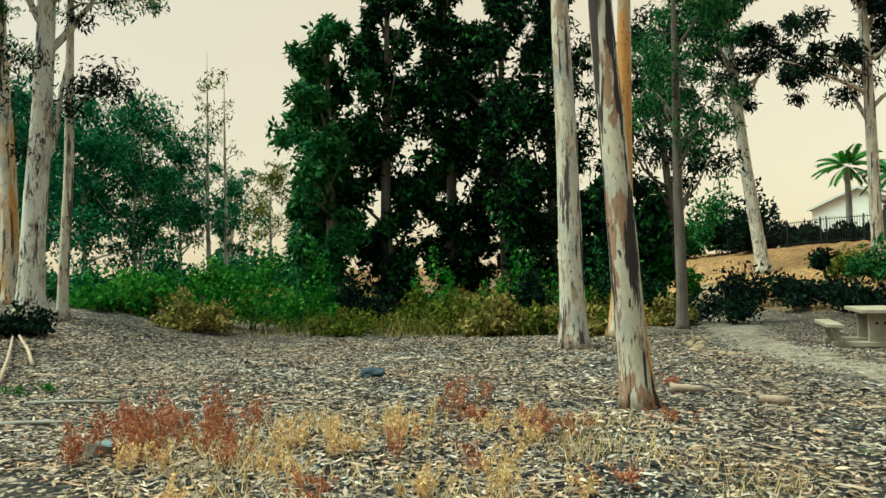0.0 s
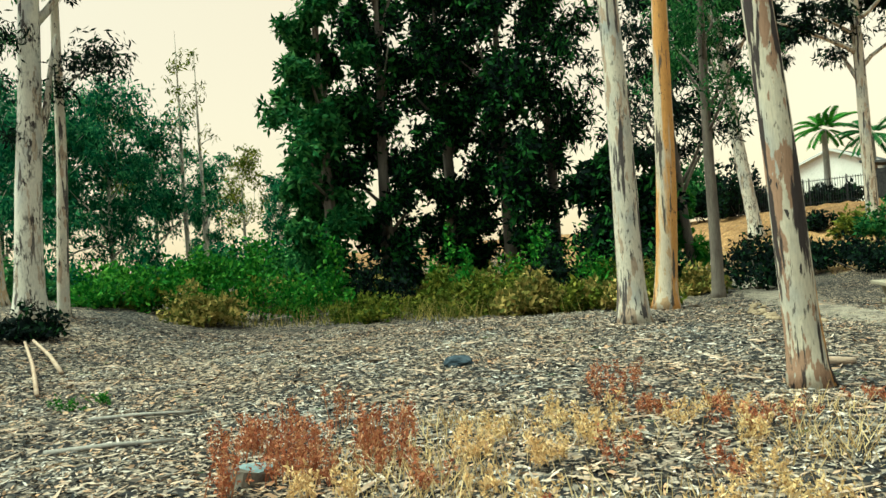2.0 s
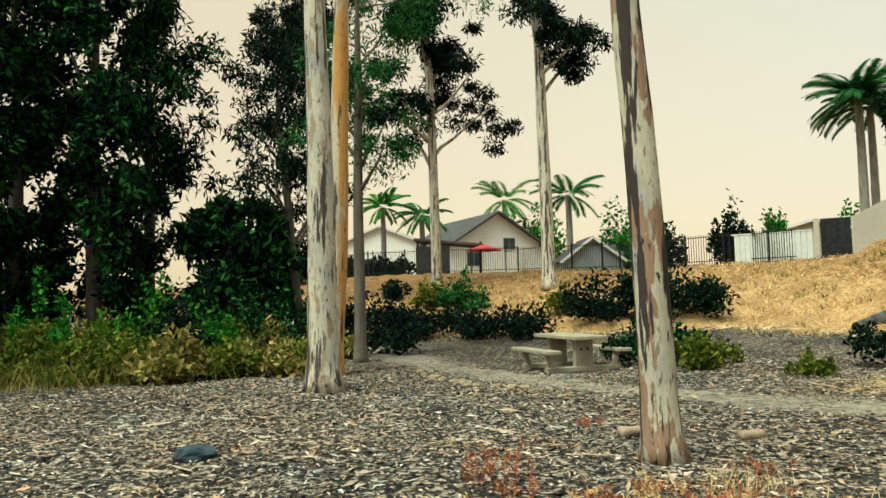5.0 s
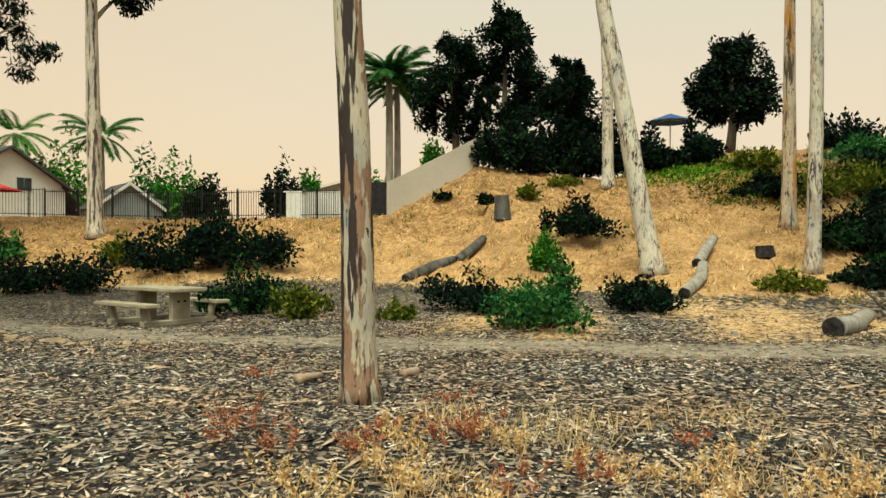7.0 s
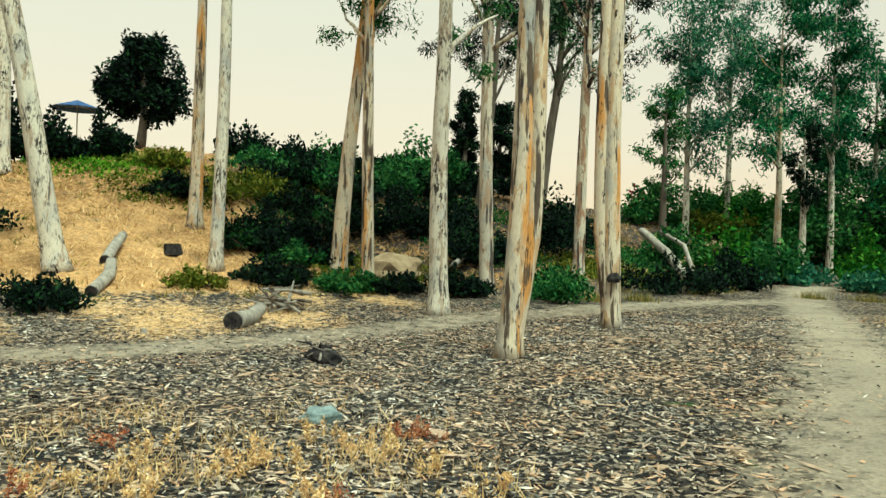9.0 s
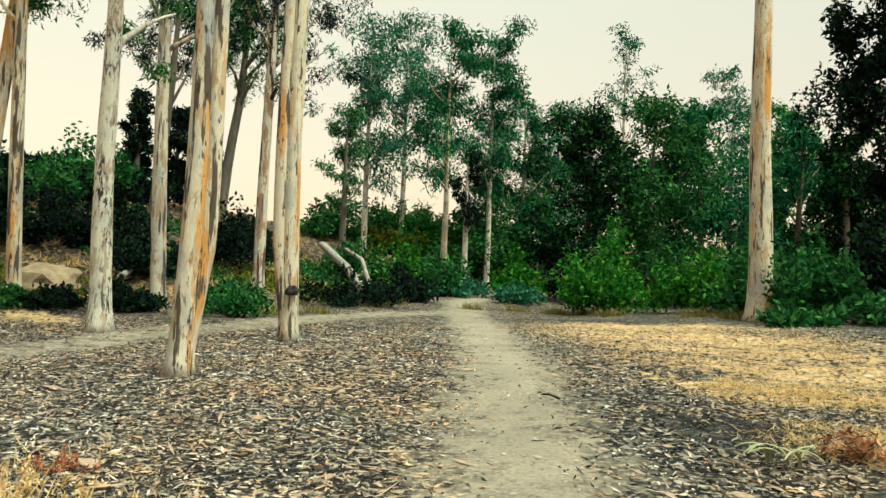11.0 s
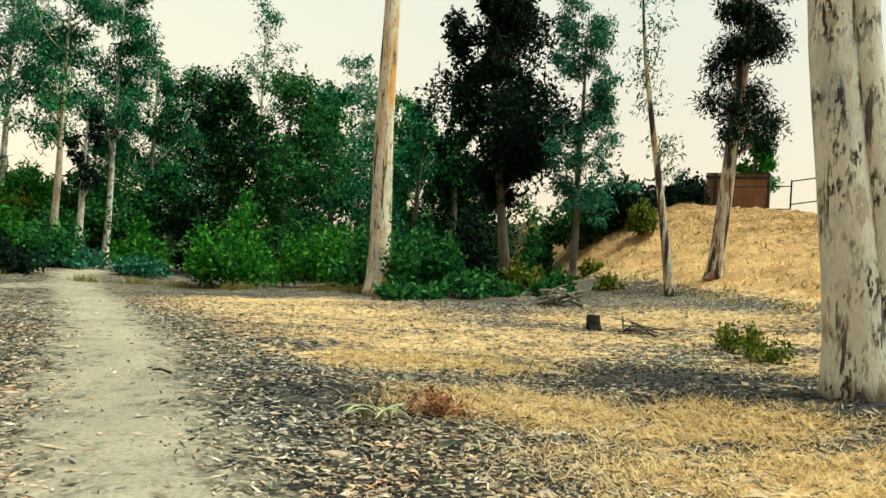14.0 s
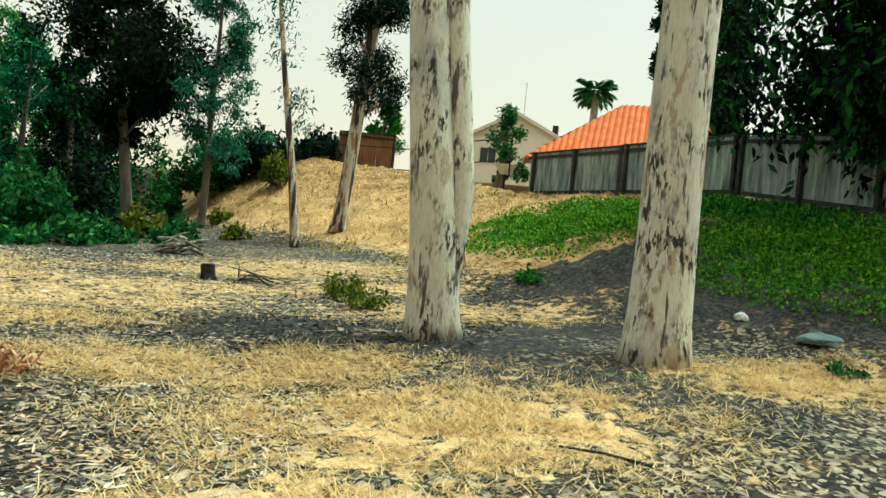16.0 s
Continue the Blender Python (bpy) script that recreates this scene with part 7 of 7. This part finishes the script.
def leaf_pile(x, y, w, h, n, size, mat, label, name, width=0.35):
    rng = np.random.default_rng(next(seeds))
    v = leaf_cloud(np.array([[0, 0, h * 0.35]]), np.array([[w * 0.5, w * 0.35, h * 0.5]]), n, size, rng, width, -0.1)
    v[:, :, 2] = np.maximum(v[:, :, 2], 0.005)
    o = thing(name, (x, y, H(x, y)), 0, label, "plant")
    tagged(child("foliage", quads("foliage", v, mat), o), kind="stuff")
    for k in range(4):
        an = rng.random() * 6.28
        tip = (math.cos(an) * w * 0.42, math.sin(an) * w * 0.3, h * 0.6)
        vs, fs = tube([(0, 0, 0.012), (tip[0] * 0.5, tip[1] * 0.5, h * 0.4), tip], [0.012, 0.009, 0.005], 6)
        child("twig", mesh_from("twig", vs, fs, BARK_DARK, True), o)
    return o


leaf_pile(-4.1, -1.75, 0.8, 0.3, 300, 0.085, RUST, "fallen branch with rust-red dead leaves", "dead_branch")


def agave(x, y):
    a = thing("agave_plant", (x, y, H(x, y)), 0, "pale green curled strap leaves lying on mulch", "plant")
    rng = random.Random(8)
    for i in range(11):
        an = rng.random() * 6.28
        q, d = Vector((rng.uniform(-0.15, 0.15), rng.uniform(-0.08, 0.08), 0.02)), Vector((math.cos(an) * 0.5, math.sin(an) * 0.5, 1.5)).normalized()
        vs, fs = [], []
        for s in range(7):
            wv = Vector((-math.sin(an), math.cos(an), 0)) * 0.024 * (1 - abs(s - 2.5) / 5)
            nz = Vector((0, 0, 0.006))
            vs += [q - wv, q + nz, q + wv, q - nz]
            q = q + d * 0.075
            d = (d + Vector((math.cos(an) * 0.18, math.sin(an) * 0.18, -0.36))).normalized()
            q.z = max(q.z, 0.012)
        for s in range(6):
            for k in range(4):
                fs.append((s * 4 + k, s * 4 + (k + 1) % 4, s * 4 + 4 + (k + 1) % 4, s * 4 + 4 + k))
        child("leaf", mesh_from("leaf", vs, fs, AGAVE, True), a)


AGAVE = plain("agave_leaf", (0.40, 0.42, 0.22), (0.55, 0.52, 0.32), 8, 0.6, 40, 0.1)
agave(-3.62, -1.15)
stone(-5.91, 0.62, (0.13, 0.04, 0.02), PEEL, "curl of pale dry bark on the litter", "bark_piece", 41)
stone(-6.58, 0.4, (0.07, 0.05, 0.015), PEEL, "large dry leaf on the litter", "dry_leaf", 42)
stone(-5.36, 0.2, (0.06, 0.05, 0.015), PEEL, "large dry leaf on the litter", "dry_leaf", 43)
stone(0.68, 2.8, (0.13, 0.08, 0.035), PEEL, "piece of tan bark on the litter", "bark_piece", 44)
stone(-0.91, 1.57, (0.06, 0.04, 0.02), PEEL, "large dry leaf on the litter", "dry_leaf", 45)
for bx, by, br in ((7.28, -4.5, 0.1),):
    stone(bx, by, (0.16, 0.14, 0.13), CHAR, "dark burl on the twin-stemmed gum trunk", "burl", 31, 1.0)


# ---- weeds and grass ----
def weed(x, y, w, h, n, mat, label, name="weed"):
    """A small upright weed: stems from one root with leaflets along them."""
    rng = np.random.default_rng(next(seeds))
    b = thing(name, (x, y, H(x, y) - 0.02), 0, label, "weed", "small dry weeds")
    stems, cs = [], []
    for i in range(max(6, n // 26)):
        a, l = rng.random() * 6.28, rng.uniform(0.45, 1.0) * h
        p0 = np.array([rng.normal() * w * 0.16, rng.normal() * w * 0.16, 0])
        tip = p0 + np.array([math.cos(a) * w * 0.25, math.sin(a) * w * 0.25, l])
        o = np.array([0.004, 0.003, 0])
        stems.append([p0 - o, p0 + o, tip + o * 0.4, tip - o * 0.4])
        for k in range(6):
            cs.append(p0 + (tip - p0) * (0.3 + 0.7 * rng.random()))
    v = leaf_cloud(np.array(cs), np.full((len(cs), 1), 0.035), max(2, n // len(cs) + 1), 0.035, rng, 0.4, -0.5)
    tagged(child("stem", quads("stem", np.array(stems), mat), b), kind="stuff")
    tagged(child("foliage", quads("foliage", v, mat), b), kind="stuff")
    return b


REDS = "rust-red dry weed in leaf litter"
for x, y, w, h, n in ((-3.3, 7.75, 0.5, 0.42, 620), (-2.95, 7.95, 0.45, 0.5, 560), (-2.7, 7.55, 0.45, 0.4, 520), (-2.15, 7.15, 0.45, 0.5, 620), (-2.0, 6.85, 0.4, 0.4, 420), (-2.55, 8.5, 0.35, 0.5, 380), (0.15, 9.1, 0.4, 0.4, 460), (0.45, 9.2, 0.4, 0.34, 380),
                      (1.2, 7.3, 0.5, 0.3, 420), (0.1, 8.6, 0.45, 0.34, 360), (2.3, 7.9, 0.5, 0.25, 380), (0.9, 8.1, 0.5, 0.22, 300), (0.2, 6.2, 0.4, 0.3, 340), (-0.4, 6.6, 0.45, 0.3, 300), (3.1, 10.5, 0.5, 0.2, 300)):
    weed(x, y, w, h, int(n * 0.6), RED_WEED, REDS)
for x, y, w, h, n in ((-1.5, 7.1, 0.5, 0.32, 320), (-1.0, 6.7, 0.5, 0.34, 340), (-0.5, 7.3, 0.5, 0.3, 320), (-1.2, 7.7, 0.5, 0.28, 300), (-0.6, 8.2, 0.5, 0.26, 260), (0.4, 7.6, 0.5, 0.26, 260), (-0.2, 5.4, 0.5, 0.34, 320), (-0.9, 4.4, 0.5, 0.32, 320), (-1.6, 3.6, 0.5, 0.34, 300), (0.3, 4.6, 0.5, 0.3, 300), (-1.9, 5.0, 0.5, 0.3, 300), (-2.6, 6.3, 0.45, 0.3, 300)):
    weed(x, y, w, h, n, STRAW, "straw-coloured dry weed in leaf litter")
rng_f = random.Random(21)
for k in range(20):
    weed(rng_f.uniform(-3.5, -1.9), rng_f.uniform(6.5, 8.1), 0.4, rng_f.uniform(0.25, 0.45), 150, RED_WEED, REDS)
for k in range(18):
    weed(rng_f.uniform(-2.4, 0.9), rng_f.uniform(5.9, 8.6), 0.45, rng_f.uniform(0.18, 0.36), 220, (STRAW, RED_WEED, STRAW)[k % 3], ("straw-coloured dry weed in leaf litter", REDS, "straw-coloured dry weed in leaf litter")[k % 3])
for k in range(22):
    weed(rng_f.uniform(-2.0, 1.4), rng_f.uniform(3.0, 5.8), 0.45, rng_f.uniform(0.15, 0.32), 200, (STRAW, RED_WEED, STRAW, STRAW)[k % 4], ("straw-coloured dry weed in leaf litter", REDS, "straw-coloured dry weed in leaf litter", "straw-coloured dry weed in leaf litter")[k % 4])
for x, y in ((-5.9, 10.6), (-5.7, 10.9)):
    weed(x, y, 0.6, 0.18, 260, LEAF_BRIGHT, "low green weed in leaf litter")


def stuff(name, me, label, cat):
    return tagged(new(name, me), label, cat, "", "stuff")


def grass():
    rng = np.random.default_rng(11)
    x = np.concatenate([rng.uniform(-15, 14, 500000), rng.uniform(-13.5, -1.5, 620000)])
    y = np.concatenate([rng.uniform(-14, 11, 500000), rng.uniform(-5.5, 3.5, 620000)])
    n = len(x)
    way, gold, dark, green = zones(x, y)
    lumps = 0.5 + 0.5 * np.sin(3.1 * x + 1.9 * np.sin(2.3 * y)) * np.sin(3.7 * y + 1.6 * np.sin(2.7 * x))
    keep = (rng.random(n) < gold * (0.12 + 0.88 * lumps ** 1.3)) & (way < 0.3)
    x, y = x[keep], y[keep]
    k = len(x)
    b = np.stack([x, y, land(x, y) - 0.003], 1)
    a = rng.random(k) * 6.28
    d = np.stack([np.cos(a), np.sin(a), rng.uniform(0.02, 0.6, k)], 1)
    ln = rng.uniform(0.06, 0.19, k)[:, None]
    s = np.stack([-np.sin(a), np.cos(a), np.zeros(k)], 1) * rng.uniform(0.003, 0.007, k)[:, None]
    stuff("dry_grass", quads("dry_grass", np.stack([b - s, b + s, b + d * ln], 1), STRAW), "matted golden dry grass in patches on the clearing", "grass")
    tufts = [blades(cx, cy, 0.7, 0.5, int(rng.integers(20, 110)), 0.2, rng, 0.5, 0.005) for cx, cy in zip(rng.uniform(-2.8, 2.2, 34), rng.uniform(2.8, 8.4, 34))]
    stuff("brown_grass", quads("brown_grass", np.concatenate(tufts), STRAW), "thin dry grass blades standing in leaf litter", "grass")
    n = 3600
    x, y = rng.uniform(-7.5, 4.2, n), rng.uniform(17.2, 23.0, n)
    inside = y > 19.4 + 0.35 * np.abs(x - 1) + 0.5 * np.sin(2.1 * x) + 0.6 * rng.random(n)
    x, y = x[inside], y[inside]
    stuff("scrub_grass", quads("scrub_grass", blades(x, y, 0.1, 0.1, len(x), 0.62, rng, 0.35, 0.009), BROWN_GRASS), "tall seeding stems standing in the dry scrub", "grass")
    edge = [blades(cx, cy, 0.8, 0.5, 300, 0.32, rng, 0.3) for cx, cy in ((12.6, -17.5), (11.5, -19), (10, -19.5), (14.5, -14), (15.3, -16), (9.0, -20), (7.5, -19), (4, -18.3), (13.2, -8.6), (13.0, -10.2), (2.6, -17.8), (9.6, 8.6), (14, 9))]
    stuff("tall_dry_grass", quads("tall_dry_grass", np.concatenate(edge), BROWN_GRASS), "tall dry grass along the edge of the path", "grass")


grass()


def tussocks():
    """Dry tufts over the banks: straw on the golden ones, browner where brush grows."""
    rng = np.random.default_rng(31)
    n = 9000
    x, y = rng.uniform(-18, 34, n), rng.uniform(-31, 40, n)
    d0, _, in0 = to_ring(x, y, FOOT)
    _, _, in1 = to_ring(x, y, RIM)
    _, gold, _, green = zones(x, y)
    keep = ~in0 & in1 & (green < 0.2) & (y > -32) & ((x > 0) | (y < -13))
    x, y, gold = x[keep], y[keep], gold[keep]
    pick = rng.random(len(x)) < 0.3 + 0.45 * gold

    def tufts(m):
        cx, cy = np.repeat(x[m], 10), np.repeat(y[m], 10)
        return blades(cx, cy, 0.35, 0.35, len(cx), 0.2, rng, 0.7, 0.02)

    pale, brown = tufts(pick), tufts(~pick)
    stuff("bank_straw", quads("bank_straw", pale, STRAW), "tufts of golden dry grass over the banks", "grass")
    stuff("bank_tussocks", quads("bank_tussocks", brown, BROWN_GRASS), "brown tufts of dry grass over the banks", "grass")


tussocks()


def fallen_leaves():
    rng = np.random.default_rng(12)
    n = 270000
    r = 2.0 + 17.0 * rng.random(n) ** 0.8
    a = rng.uniform(-2.9, 2.4, n)
    x, y = -4.2 + r * np.sin(a + 1.3), 4.2 + r * np.cos(a + 1.3)
    way, gold, dark, green = zones(x, y)
    keep = (rng.random(n) > 0.97 * way ** 0.8) & (rng.random(n) > 0.55 * gold) & (y < 20)
    x, y, dark = x[keep], y[keep], dark[keep]
    k = len(x)
    c = np.stack([x, y, land(x, y) + rng.uniform(0.004, 0.022, k)], 1)
    t = rng.random(k) * 6.28
    ln, w = (0.016 + 0.066 * rng.random(k) ** 2)[:, None], rng.uniform(0.005, 0.014, k)[:, None]
    d = np.stack([np.cos(t), np.sin(t), rng.normal(size=k) * 0.18], 1) * ln
    s = np.stack([-np.sin(t), np.cos(t), rng.normal(size=k) * 0.5], 1) * w
    v = np.stack([c - d, c - d * 0.1 + s, c + d, c + d * 0.1 - s], 1)
    # leaves take the darker material more often where the dark mask is high
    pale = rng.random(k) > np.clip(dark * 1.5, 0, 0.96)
    stuff("leaf_litter", quads("leaf_litter", v[pale], LITTER), "fallen curled gum leaves in grey, tan and brown", "leaf litter")
    stuff("dark_litter", quads("dark_litter", v[~pale], LITTER_DARK), "dark gum leaf mulch below thick gum trees", "leaf litter")
    m = 900
    i = rng.integers(0, k, m)
    t = rng.random(m) * 6.28
    ln, w = rng.uniform(0.08, 0.28, m)[:, None], rng.uniform(0.008, 0.03, m)[:, None]
    c = c[i] + np.array([0, 0, 0.012])
    d = np.stack([np.cos(t), np.sin(t), rng.normal(size=m) * 0.05], 1) * ln
    s = np.stack([-np.sin(t), np.cos(t), rng.normal(size=m) * 0.3], 1) * w
    stuff("bark_shreds", quads("bark_shreds", np.stack([c - d, c + s, c + d, c - s], 1), PEEL), "shed strips of gum bark among the leaves", "bark")


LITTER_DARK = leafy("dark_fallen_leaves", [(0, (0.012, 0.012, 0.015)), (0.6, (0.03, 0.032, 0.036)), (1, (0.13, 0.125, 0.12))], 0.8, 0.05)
fallen_leaves()
